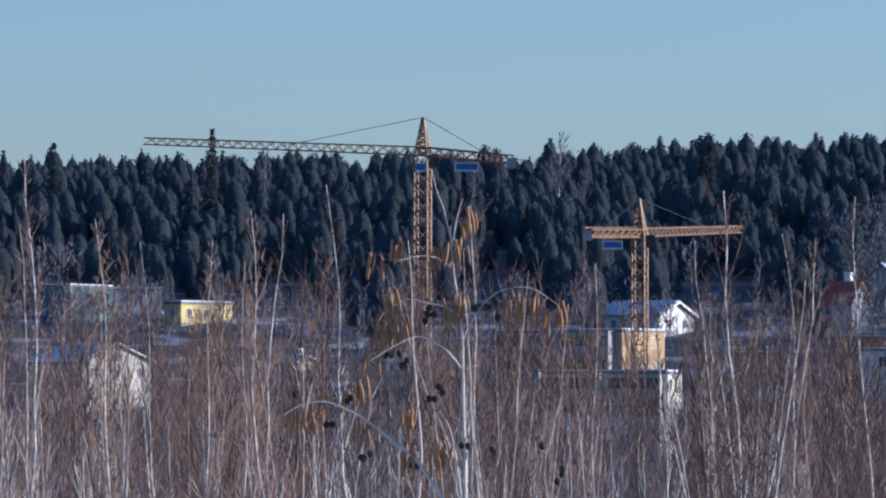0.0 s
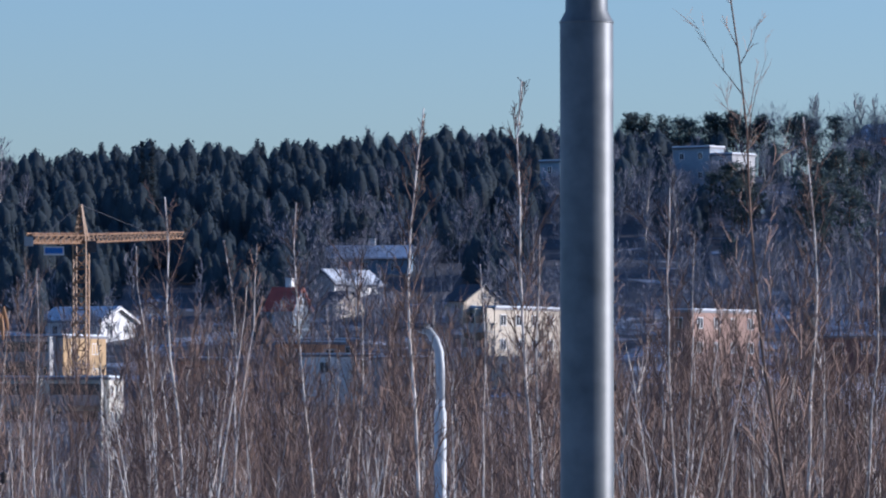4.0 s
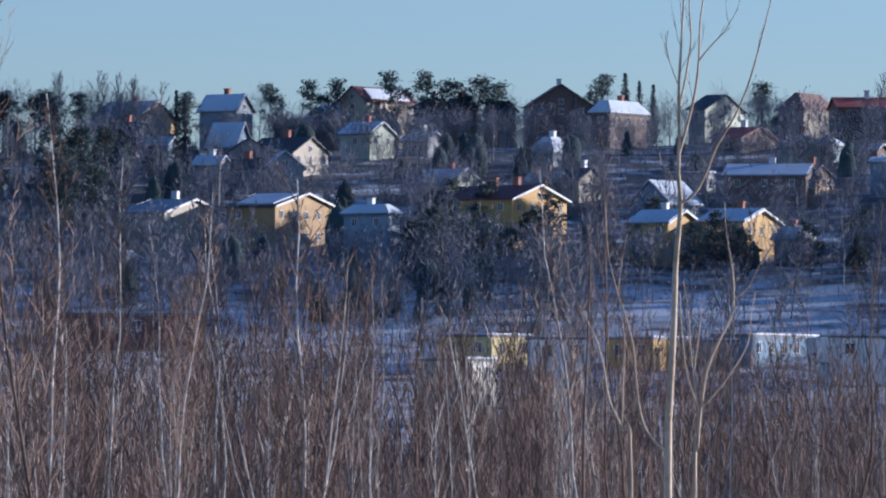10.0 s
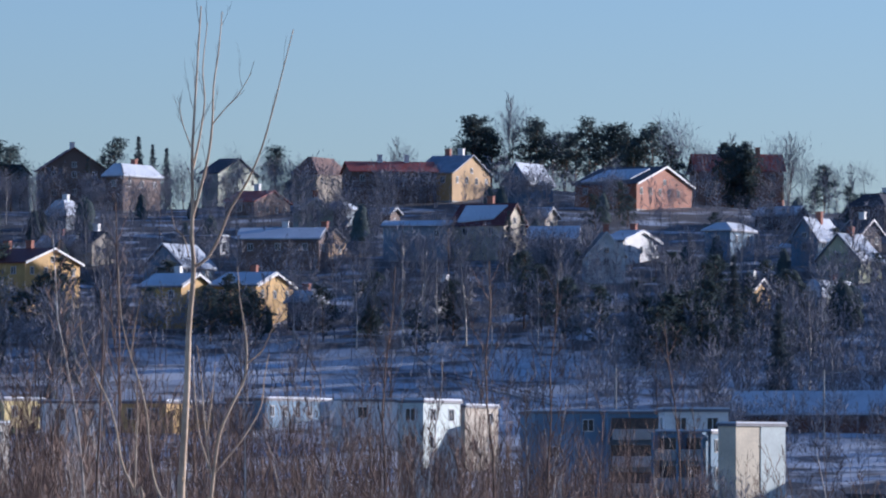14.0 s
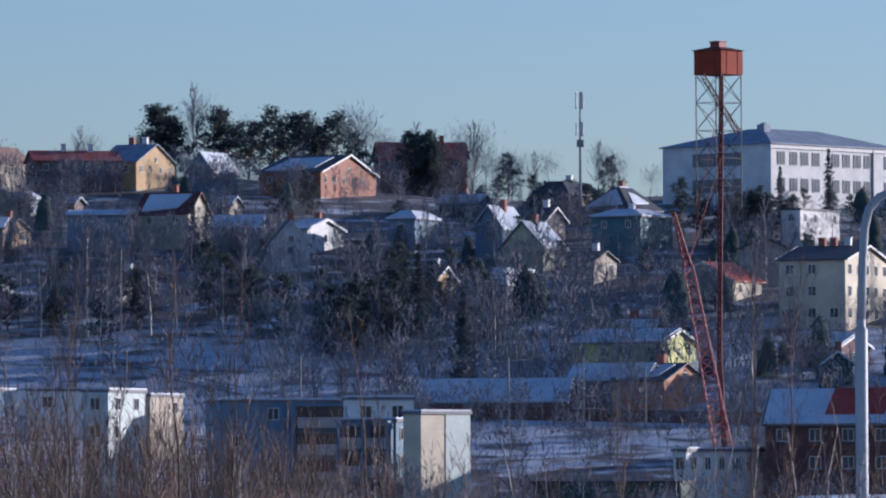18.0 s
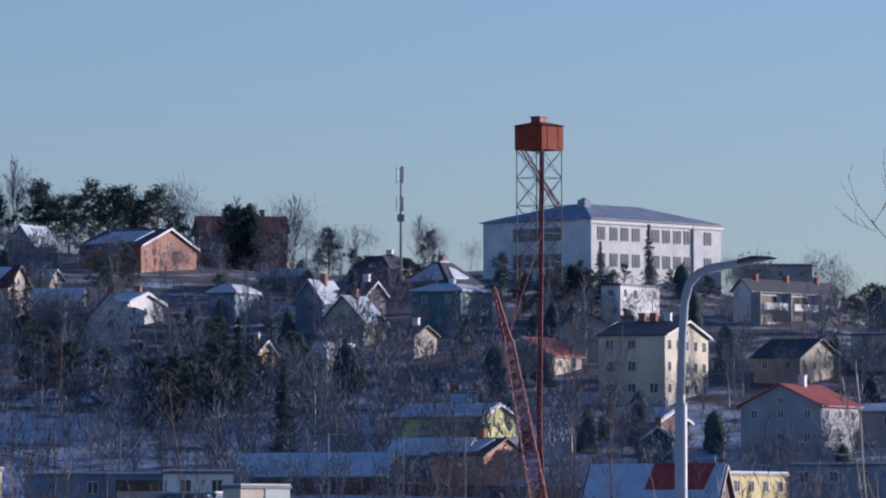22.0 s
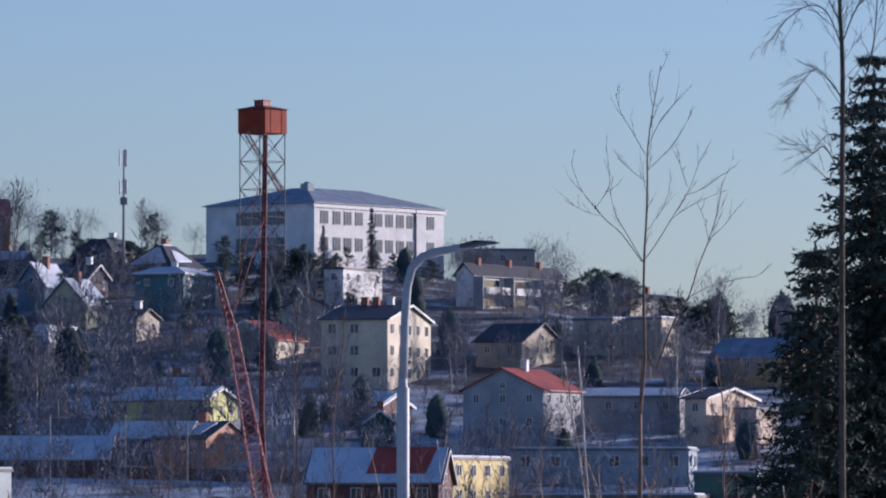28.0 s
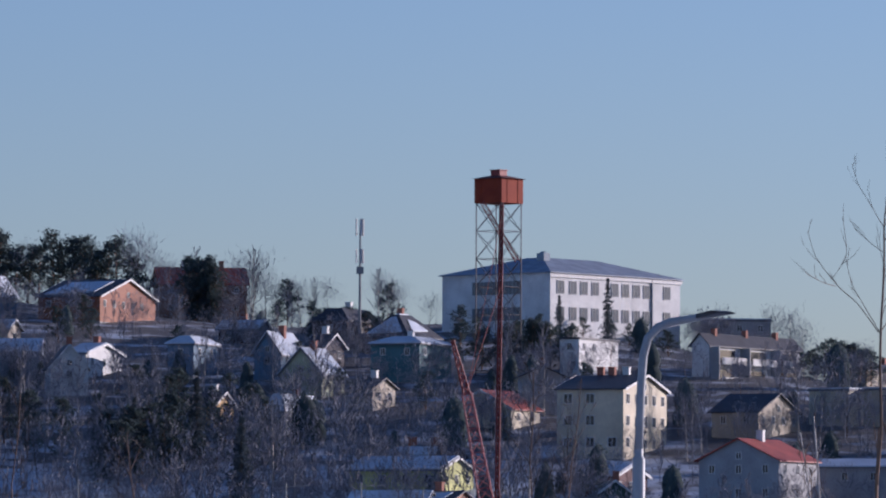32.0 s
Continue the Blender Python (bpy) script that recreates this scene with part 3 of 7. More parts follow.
house(276.0, 862.2, 29.20, -100, 5.8, 5.4, 4.6, 3.1, 'R', 'white', 'dark', trim=1)
house(287.5, 884.5, 32.61, -44, 3.0, 12.0, 3.9, 1.5, 'R', 'white', 'snow', trim=1)
house(246.4, 905.7, 33.96, -41, 3.0, 8.9, 3.0, 1.7, 'R', 'ochre', 'dark')
house(246.5, 842.7, 24.34, -42, 3.0, 11.9, 2.8, 1.7, 'R', 'pale_grey', 'dark')
house(144.7, 679.3, 0.07, -46, 5.7, 7.0, 7.5, 0.1, 'F', 'cream_grey', 'snow', block=1)
house(160.7, 738.5, 6.64, -46, 7.7, 8.7, 4.3, 0.1, 'F', 'lemon', 'snow', block=1)
house(157.8, 686.8, 1.16, -95, 4.5, 6.4, 8.9, 0.1, 'F', 'white', 'snow', block=1)
house(180.4, 734.2, 6.66, -48, 6.6, 10.0, 4.0, 0.2, 'F', 'yellow', 'snow', block=1)
house(186.8, 728.2, 6.66, -96, 3.0, 4.2, 3.7, 0.1, 'F', 'pale_grey', 'snow', block=1)
house(196.5, 740.8, 7.39, -41, 5.3, 20.6, 3.7, 0.2, 'F', 'light_blue', 'snow', block=1)
house(199.9, 711.3, 4.78, -97, 8.5, 9.1, 5.9, 0.2, 'F', 'white', 'snow', block=1, balc=2)
house(187.4, 646.1, -1.73, -42, 3.0, 9.1, 11.5, 0.1, 'F', 'mint', 'snow', block=1)
house(204.0, 686.9, 2.25, -42, 3.0, 8.7, 7.5, 0.2, 'F', 'beige', 'snow', block=1)
house(207.6, 650.6, -1.39, -6, 15.4, 8.4, 10.1, 0.2, 'F', 'light_blue', 'snow', block=1, balc=3)
house(211.6, 630.2, -2.13, -100, 4.7, 6.7, 10.9, 0.1, 'F', 'white', 'snow', block=1)
house(207.5, 618.8, -2.71, -45, 6.1, 3.0, 9.1, 0.2, 'F', 'light_blue', 'snow', block=1, balc=2)
house(212.1, 613.0, -2.97, -60, 2.4, 7.6, 10.1, 0.1, 'F', 'cream', 'snow', block=1, nowin=1, side='mint', split=0.0)
house(301.2, 880.4, 32.93, -45, 4.2, 7.9, 5.1, 1.0, 'H', 'light_blue', 'snow')
house(323.8, 922.0, 39.61, -45, 6.9, 3.8, 2.8, 1.1, 'R', 'dark_brown', 'snow')
house(311.9, 872.4, 32.32, -46, 4.3, 7.9, 4.4, 2.9, 'L', 'light_blue', 'snow')
house(309.7, 852.2, 29.29, -46, 6.6, 7.3, 3.8, 3.5, 'L', 'lemon_grey', 'snow')
house(322.7, 882.6, 34.40, -46, 3.0, 6.9, 3.8, 1.9, 'R', 'dark_brown', 'dark', trim=1)
house(342.2, 902.0, 37.58, -47, 7.8, 11.1, 3.0, 3.4, 'H', 'dark_brown', 'dark', ch=1, snow=1)
house(330.0, 865.8, 32.04, -47, 7.9, 10.7, 6.0, 0.9, 'H', 'teal', 'snow')
house(312.8, 835.2, 27.13, -47, 3.0, 7.2, 3.5, 1.3, 'R', 'beige', 'dark')
house(285.6, 825.6, 24.26, -45, 3.0, 6.5, 3.2, 1.8, 'R', 'yellow', 'dark', trim=1)
house(293.4, 814.8, 22.70, -46, 3.0, 11.9, 3.6, 2.2, 'H', 'pale_grey', 'snow')
house(296.2, 776.3, 17.42, -47, 12.9, 4.5, 2.2, 1.4, 'R', 'dark_brown', 'dark', ch=3, snow=1)
house(288.3, 756.2, 13.70, -47, 12.8, 10.0, 3.7, 1.6, 'R', 'lime', 'snow', trim=1)
house(276.7, 717.2, 7.98, -47, 7.0, 11.6, 4.1, 2.0, 'R', 'orange', 'dark', snow=1)
house(271.5, 718.6, 8.25, -47, 10.4, 4.2, 4.0, 1.7, 'R', 'dark_brown', 'snow')
house(255.9, 717.5, 7.27, -28, 18.5, 9.0, 2.2, 2.6, 'R', 'brown', 'snow', nowin=1)
house(327.0, 782.3, 19.23, -42, 9.3, 17.7, 9.7, 2.0, 'R', 'cream', 'dark', ch=3, trim=1, block=1)
house(332.6, 821.7, 26.48, -104, 4.1, 5.8, 5.7, 1.3, 'R', 'pale_grey', 'dark')
house(344.5, 858.3, 32.31, -48, 3.0, 4.9, 2.2, 1.6, 'R', 'white', 'dark', trim=1)
house(322.6, 813.2, 21.60, -48, 9.0, 9.0, 5.6, 2.5, 'L', 'cream', 'red', trim=1)
house(358.1, 865.6, 33.43, -48, 3.1, 13.4, 5.8, 1.0, 'F', 'white', 'dark')
house(383.1, 864.6, 33.45, -56, 3.0, 25.6, 5.3, 1.5, 'L', 'white', 'dark', balc=1, ch=0, block=1, nowin=1)
house(408.1, 925.5, 37.58, -106, 9.7, 10.1, 7.6, 0.3, 'F', 'pale_grey', 'snow')
house(414.0, 883.2, 30.62, -51, 4.2, 18.9, 5.4, 1.0, 'H', 'beige', 'dark')
house(372.0, 802.5, 24.68, -51, 6.1, 16.0, 5.3, 0.9, 'F', 'cream', 'snow')
house(373.9, 798.8, 24.65, -51, 8.4, 4.8, 5.5, 0.5, 'F', 'cream', 'snow')
house(352.4, 792.4, 22.53, -50, 7.0, 12.6, 4.1, 2.5, 'R', 'beige', 'dark')
house(321.1, 721.1, 10.50, -50, 11.0, 11.0, 7.9, 2.6, 'L', 'pale_grey', 'red', ch=1)
house(338.8, 728.1, 12.92, -33, 14.5, 8.2, 4.9, 0.9, 'R', 'pale_grey', 'snow')
house(345.1, 714.0, 11.07, -52, 3.0, 14.2, 6.3, 1.3, 'R', 'peach', 'dark', trim=1)
house(347.5, 708.8, 11.07, -52, 3.0, 6.1, 4.9, 0.4, 'F', 'peach', 'dark')
house(375.4, 763.6, 19.59, -52, 11.1, 9.8, 4.5, 2.6, 'R', 'ochre', 'slate')
house(315.1, 683.7, 6.04, -34, 21.3, 6.7, 4.4, 0.2, 'F', 'pale_blue', 'snow', block=1)
house(258.2, 616.6, -2.46, -31, 13.9, 11.0, 8.6, 3.4, 'R', 'red_brown', 'snow', block=1, panel=1, trim=1)
house(290.9, 668.4, 2.95, -51, 3.0, 14.3, 6.2, 0.2, 'F', 'lemon', 'snow', block=1)
house(243.9, 614.1, -2.79, -49, 1.5, 18.8, 6.0, 0.1, 'F', 'white', 'snow', block=1)
house(302.5, 723.3, 10.55, -105, 3.5, 3.8, 3.8, 1.4, 'R', 'dark_green', 'dark', trim=1)
house(311.6, 744.7, 13.65, -49, 4.6, 9.5, 3.0, 1.5, 'R', 'red_brown', 'snow', trim=1)
# plain block for a long dark carport, no dwelling
house(292.6, 632.5, -0.52, -34, 19.9, 11.0, 5.2, 0.2, 'F', 'moss', 'snow', block=1, nowin=1)
house(306.2, 632.0, 0.32, -30, 7.0, 3.0, 6.9, 0.1, 'F', 'sea_green', 'snow', nowin=1)
# plain red block for a small red object of unknown kind
house(295.6, 605.7, -2.02, -52, 3.0, 3.0, 6.6, 0.1, 'F', 'deep_red', 'dark', nowin=1)
# low block added for a band of dark ground and hedge
house(228.0, 604.0, -3.33, -29, 15.1, 9.0, 3.3, 0.2, 'F', 'dark_green', 'dark', nowin=1)
house(346.1, 1008.0, 46.10, -101, 9.5, 14.7, 7.4, 2.8, 'L', 'terracotta', 'red', ch=3)
house(337.3, 912.5, 38.64, -46, 5.9, 12.4, 4.7, 1.9, 'H', 'dark_brown', 'dark')
house(25.8, 803.4, 13.33, -36, 9.2, 7.8, 3.1, 1.6, 'R', 'white', 'snow', trim=1)
house(16.0, 746.6, 5.11, -36, 18.3, 8.8, 8.2, 0.2, 'F', 'pale_grey', 'snow', block=1, balc=2, side='ochre')
house(18.0, 682.2, -1.73, -10, 14.1, 11.0, 9.6, 0.1, 'F', 'cream_grey', 'snow', block=1, balc=2)
house(50.8, 797.0, 12.95, -38, 3.9, 3.7, 5.2, 2.4, 'R', 'pale_blue', 'red')
house(66.6, 869.6, 23.75, -13, 11.9, 6.7, 2.5, 1.6, 'R', 'light_blue', 'snow')
house(61.5, 843.4, 19.54, -38, 3.8, 11.1, 2.7, 1.6, 'L', 'white', 'snow')
house(59.4, 823.6, 16.85, -38, 3.0, 6.9, 2.3, 1.5, 'R', 'beige', 'dark')
house(52.3, 767.8, 8.71, -86, 5.9, 9.7, 4.6, 0.2, 'F', 'terracotta', 'snow', block=1)
house(53.3, 739.8, 5.10, -86, 6.1, 9.2, 6.0, 0.1, 'F', 'white', 'snow', block=1)
house(59.0, 725.0, 3.41, -86, 6.0, 5.5, 7.2, 0.1, 'F', 'pale_grey', 'snow', block=1)
house(76.3, 818.9, 16.14, -39, 3.0, 8.6, 3.3, 2.0, 'R', 'beige', 'dark')
house(76.7, 760.1, 7.37, -40, 3.7, 16.8, 9.6, 0.1, 'F', 'beige', 'snow', block=1, balc=2)
house(98.9, 752.6, 6.84, -41, 3.6, 14.6, 9.7, 0.2, 'F', 'terracotta', 'snow', block=1)
house(122.3, 766.7, 9.03, -90, 10.4, 17.1, 4.7, 0.2, 'F', 'red_brown', 'snow', block=1)
house(125.7, 930.5, 33.77, -42, 5.0, 8.5, 2.5, 2.0, 'R', 'light_blue', 'snow')
house(101.1, 950.9, 36.73, -40, 3.6, 3.0, 6.4, 0.3, 'F', 'pale_blue', 'snow')
house(-46.7, 813.7, 14.93, -31, 3.7, 9.7, 5.1, 0.2, 'F', 'teal', 'snow', block=1)
house(-39.8, 821.6, 16.47, -79, 4.3, 6.1, 3.4, 0.2, 'F', 'white', 'snow', block=1)
house(-31.4, 813.0, 15.02, -42, 3.0, 9.4, 2.9, 0.1, 'F', 'lemon', 'snow')
house(-40.4, 730.2, 3.43, -40, 7.8, 11.9, 6.1, 2.0, 'R', 'cream_grey', 'snow')
house(-17.2, 748.7, 6.13, -33, 3.0, 5.0, 3.4, 0.8, 'R', 'beige', 'snow')
house(37.6, 752.1, 6.65, -37, 3.0, 5.4, 4.2, 0.2, 'F', 'orange', 'snow', block=1)
house(50.5, 751.5, 6.64, -86, 5.4, 7.8, 6.1, 0.2, 'F', 'orange', 'snow', block=1)


# ---- school on the crest ----
def school(x, y, z, turn, length, width, height, rise, roof, wall, cover):
    """The long white school with a hipped blue-grey roof and rows of large windows."""
    home = house(x, y, z, turn, length, width, height, rise, roof, wall, cover, ch=0, nowin=1, block=1)
    home.name = "school_building"
    tagged(home, "large white school with a blue-grey hipped roof on the hilltop", "school", group="public buildings")
    l2, w2 = length / 2, width / 2
    frame_geo, pane_geo = Geo(), Geo()
    for x0, x1, z0, z1 in ((-0.85, 0.85, 0, 0.09), (-0.85, 0.85, 2.01, 2.1), (-0.85, -0.77, 0.09, 2.01), (0.77, 0.85, 0.09, 2.01), (-0.03, 0.03, 0.09, 2.01)):
        frame_geo.box(x0, -0.10, z0, x1, 0.02, z1)
    pane_geo.box(-0.76, -0.06, 0.1, 0.76, 0.0, 2.0)
    grey_pane = surface("grey_window_glass", (0.10, 0.115, 0.135), (0.17, 0.185, 0.205), scale=0.4, rough=0.2)
    fm, pm = frame_geo.mesh("window", surface("grey_window_frame", (0.22, 0.23, 0.25), (0.32, 0.33, 0.35), scale=2, rough=0.6)), pane_geo.mesh("pane", grey_pane)

    def tall_window(wx, wy, wz, turn):
        ob = part("window", fm, None, home)
        ob.matrix_basis = pose(wx, wy, wz, 0, 0, turn)
        part("pane", pm, None, ob)

    for row in range(3):
        wz = height - 3.3 - row * 4.1
        if wz < 0.6:
            continue
        for f in (0.076, 0.17, 0.254, 0.339, 0.49, 0.572, 0.657, 0.737, 0.894):
            tall_window(l2, -w2 + f * width, wz, 90)
        for f in (0.32, 0.39, 0.47, 0.55, 0.62, 0.69):
            tall_window(-l2 + f * length, -w2, wz, 0)
    g = Geo()
    g.tube([(l2 + 0.12, -w2 + 0.775 * width, 0), (l2 + 0.12, -w2 + 0.775 * width, height - 0.2)], [0.16, 0.16], 6)
    part("downpipe", g, LAMP_STEEL, home, "grey rain pipe")
    g = Geo()
    g.box(l2 * 0.2, -w2 * 0.55, height + rise * 0.3, l2 * 0.2 + 1.5, -w2 * 0.55 + 1.5, height + rise + 0.7)
    g.tube([(l2 * 0.2 + 0.75, -w2 * 0.55 + 0.75, height + rise + 0.7), (l2 * 0.2 + 0.75, -w2 * 0.55 + 0.75, height + rise + 1.0)], [0.7, 0.35], 8)
    part("ventilation_box", g, paint("pale_blue"), home, "pale roof ventilation box")
    g = Geo()
    g.box(-l2 * 0.35, -w2 * 0.3, height + rise * 0.3, -l2 * 0.1, -w2 * 0.3 + 1.6, height + rise + 0.2)
    part("roof_hatch", g, roofing("slate"), home)
    g = Geo()
    g.box(l2 - 0.02, -w2 - 0.3, height - 0.75, l2 + 0.22, w2 + 0.3, height - 0.15)
    part("cornice", g, WHITE_TRIM, home, "white cornice under the eaves")


school(381.1, 932.7, 40.93, -62, 22.3, 32.4, 11.1, 2.8, 'H', 'white', 'slate')


# ---- masts, cranes and lamp posts ----
def truss(geo, p0, p1, w, bays, bar, taper=1.0):
    """A square lattice beam from p0 to p1."""
    p0, p1 = Vector(p0), Vector(p1)
    d = (p1 - p0).normalized()
    a = d.cross(Vector((0.3, 1, 0.05))).normalized()
    b = d.cross(a).normalized()
    def corner(i, j):
        t = j / bays
        k = w / 2 * (1 + (taper - 1) * t)
        return p0.lerp(p1, t) + a * (k if i in (0, 1) else -k) + b * (k if i in (0, 3) else -k)
    for i in range(4):
        geo.tube([corner(i, 0), corner(i, bays)], [bar * 1.5, bar * 1.5], 4)
        for j in range(bays):
            geo.tube([corner(i, j), corner((i + 1) % 4, j + 1)], [bar, bar], 4)
            geo.tube([corner(i, j), corner((i + 1) % 4, j)], [bar, bar], 4)


def bar_between(geo, p0, p1, rad):
    geo.tube([p0, p1], [rad, rad], 5)


def at_ground(p):
    """The foot of an upright thing whose line passes through p."""
    return Vector((p[0], p[1], land(p[0], p[1])))


TOWER_STEEL = surface("weathered_steel", (0.045, 0.040, 0.045), (0.10, 0.075, 0.075), scale=0.6, rough=0.7)
TOWER_ROOF = surface("dark_red_sheet", (0.09, 0.022, 0.017), (0.15, 0.038, 0.028), scale=0.6, rough=0.7)


def tower():
    foot = at_ground((343.13, 864.39, 59.11))
    ob = tagged(new("lattice_tower"), "tall steel lattice tower carrying an orange cabin, on the hillside", "tower")
    ob.matrix_basis = Matrix.Translation(foot) @ pose(0, 0, 0, 0, 0, -60)
    low = (343.13, 864.39, 59.11)[2] - foot.z
    top = (343.16, 864.38, 62.68)[2] - foot.z
    s = 2.35
    for sx in (-1, 1):
        for sy in (-1, 1):
            g = Geo()
            bar_between(g, (sx * s, sy * s, -0.3), (sx * s, sy * s, low), 0.09)
            part("leg", g, TOWER_STEEL, ob)
    levels = [low - 4.1 * i for i in range(12) if low - 4.1 * i > 0]
    ring = [(-s, -s), (s, -s), (s, s), (-s, s)]
    for i, z in enumerate(levels):
        for k in range(4):
            a, b = ring[k], ring[(k + 1) % 4]
            lines = [((*a, z), (*b, z))]
            if i + 1 < len(levels):
                lines += [((*a, z), (*b, levels[i + 1])), ((*b, z), (*a, levels[i + 1]))]
            for p, q in lines:
                g = Geo()
                bar_between(g, p, q, 0.05)
                part("brace", g, TOWER_STEEL, ob)
    g = Geo()
    c = 2.55
    g.box(-c, -c, low, c, c, top)
    for k in range(4):
        for u in (-0.5, 0.5):
            x, y = u * c, -c - 0.02
            m = Matrix.Rotation(k * math.pi / 2, 3, 'Z')
            rib = Geo()
            rib.tube([m @ Vector((x, y, low)), m @ Vector((x, y, top))], [0.035, 0.035], 4)
            part("rib", rib, ORANGE_STEEL, ob)
    part("cabin", g, ORANGE_STEEL, ob, "orange sheet-metal cabin")
    g = Geo()
    q = c + 0.35
    g.add([(-q, -q, top), (q, -q, top), (q, q, top), (-q, q, top), (-0.8, -0.8, top + 0.55), (0.8, -0.8, top + 0.55), (0.8, 0.8, top + 0.55), (-0.8, 0.8, top + 0.55)],
          [(3, 2, 1, 0), (4, 5, 6, 7), (0, 1, 5, 4), (1, 2, 6, 5), (2, 3, 7, 6), (3, 0, 4, 7)])
    part("roof", g, TOWER_ROOF, ob, "dark red sheet roof")
    g = Geo()
    g.box(-0.85, -0.85, top + 0.5, 0.85, 0.85, top + 1.3)
    g.box(-1.0, -1.0, top + 1.3, 1.0, 1.0, top + 1.4)
    part("cupola", g, RED_STEEL, ob, "small red cupola")


tower()


MAST_RED = surface("dark_red_steel", (0.13, 0.024, 0.024), (0.21, 0.045, 0.042), scale=1.0, rough=0.75)


def red_crane():
    foot = at_ground((255.00, 641.15, 0.68))
    ob = tagged(new("lattice_boom_crane"), "tall red lattice boom crane on the building site", "crane")
    ob.matrix_basis = Matrix.Translation(foot)
    def rel(p):
        return Vector(p) - foot
    g = Geo()
    truss(g, rel((254.52, 641.34, 12.99)), rel((254.87, 641.20, 44.29)), 0.34, 44, 0.06)
    part("mast", g, MAST_RED, ob, "dark red lattice mast")
    g = Geo()
    truss(g, rel((253.60, 636.33, 0.38)), rel((249.57, 637.92, 23.44)), 2.0, 18, 0.042, 0.5)
    part("boom", g, surface("faded_red_steel", (0.40, 0.13, 0.12), (0.55, 0.22, 0.20), scale=1.0, rough=0.7), ob, "faded red lattice boom")
    g = Geo()
    bar_between(g, rel((249.57, 637.92, 23.44)), rel((254.43, 640.30, 35.11)), 0.05)
    bar_between(g, rel((249.57, 637.92, 23.44)), rel((254.48, 640.28, 42.50)), 0.03)
    part("pendant_cable", g, RED_STEEL, ob)
    g = Geo()
    truss(g, rel((249.57, 637.92, 23.44)), rel((247.40, 636.62, 29.06)), 0.7, 7, 0.05, 0.4)
    part("jib", g, RED_STEEL, ob)
    g = Geo()
    truss(g, rel((252.90, 641.98, 44.44)), rel((256.49, 640.56, 37.99)), 0.45, 14, 0.03)
    part("upper_jib", g, MAST_RED, ob, "thin red lattice jib")
    g = Geo()
    truss(g, rel((254.53, 639.19, -1.16)) - Vector((0, 0, 0.5)), rel((254.52, 641.34, 12.99)), 0.42, 24, 0.06)
    part("lower_mast", g, MAST_RED, ob)
    g = Geo()
    c = rel((254.26, 639.29, 0.68))
    g.box(c.x - 2.2, c.y - 1.5, 0.9, c.x + 2.2, c.y + 1.5, 2.8)
    part("machine_house", g, RED_STEEL, ob)
    for s in (-1, 1):
        g = Geo()
        g.box(c.x + s * 1.9 - 0.5, c.y - 2.6, -0.1, c.x + s * 1.9 + 0.5, c.y + 2.6, 0.9)
        part("crawler_track", g, DARK_METAL, ob)


red_crane()


def telecom_mast():
    foot = at_ground((336.33, 904.49, 47.79))
    ob = tagged(new("telecom_mast"), "slim grey telecom mast with antenna panels on the ridge", "mast")
    ob.matrix_basis = Matrix.Translation(foot)
    top = (336.41, 904.46, 58.83)[2] - foot.z
    g = Geo()
    g.tube([(0, 0, -0.3), (0, 0, top * 0.55), (0, 0, top - 0.2)], [0.28, 0.2, 0.12], 8)
    part("pole", g, CONCRETE, ob)
    for k in range(3):
        w = 0.4 + k * 2.094
        for z0, z1, s in ((top - 2.6, top, 0.62), (top - 6.8, top - 4.6, 0.6)):
            g = Geo()
            g.box(-0.14, -0.08, z0, 0.14, 0.08, z1)
            p = part("antenna_panel", g, WHITE_TRIM, ob)
            p.matrix_basis = pose(math.cos(w) * s, math.sin(w) * s, 0, 0, 0, math.degrees(w) + 90)
            g = Geo()
            for z in (z0 + 0.3, z1 - 0.3):
                bar_between(g, (0, 0, z), (math.cos(w) * s, math.sin(w) * s, z), 0.04)
            part("bracket", g, CONCRETE, ob)
    g = Geo()
    g.box(-0.45, -0.35, top - 8.4, 0.45, 0.35, top - 7.3)
    part("equipment_box", g, CONCRETE, ob)


telecom_mast()


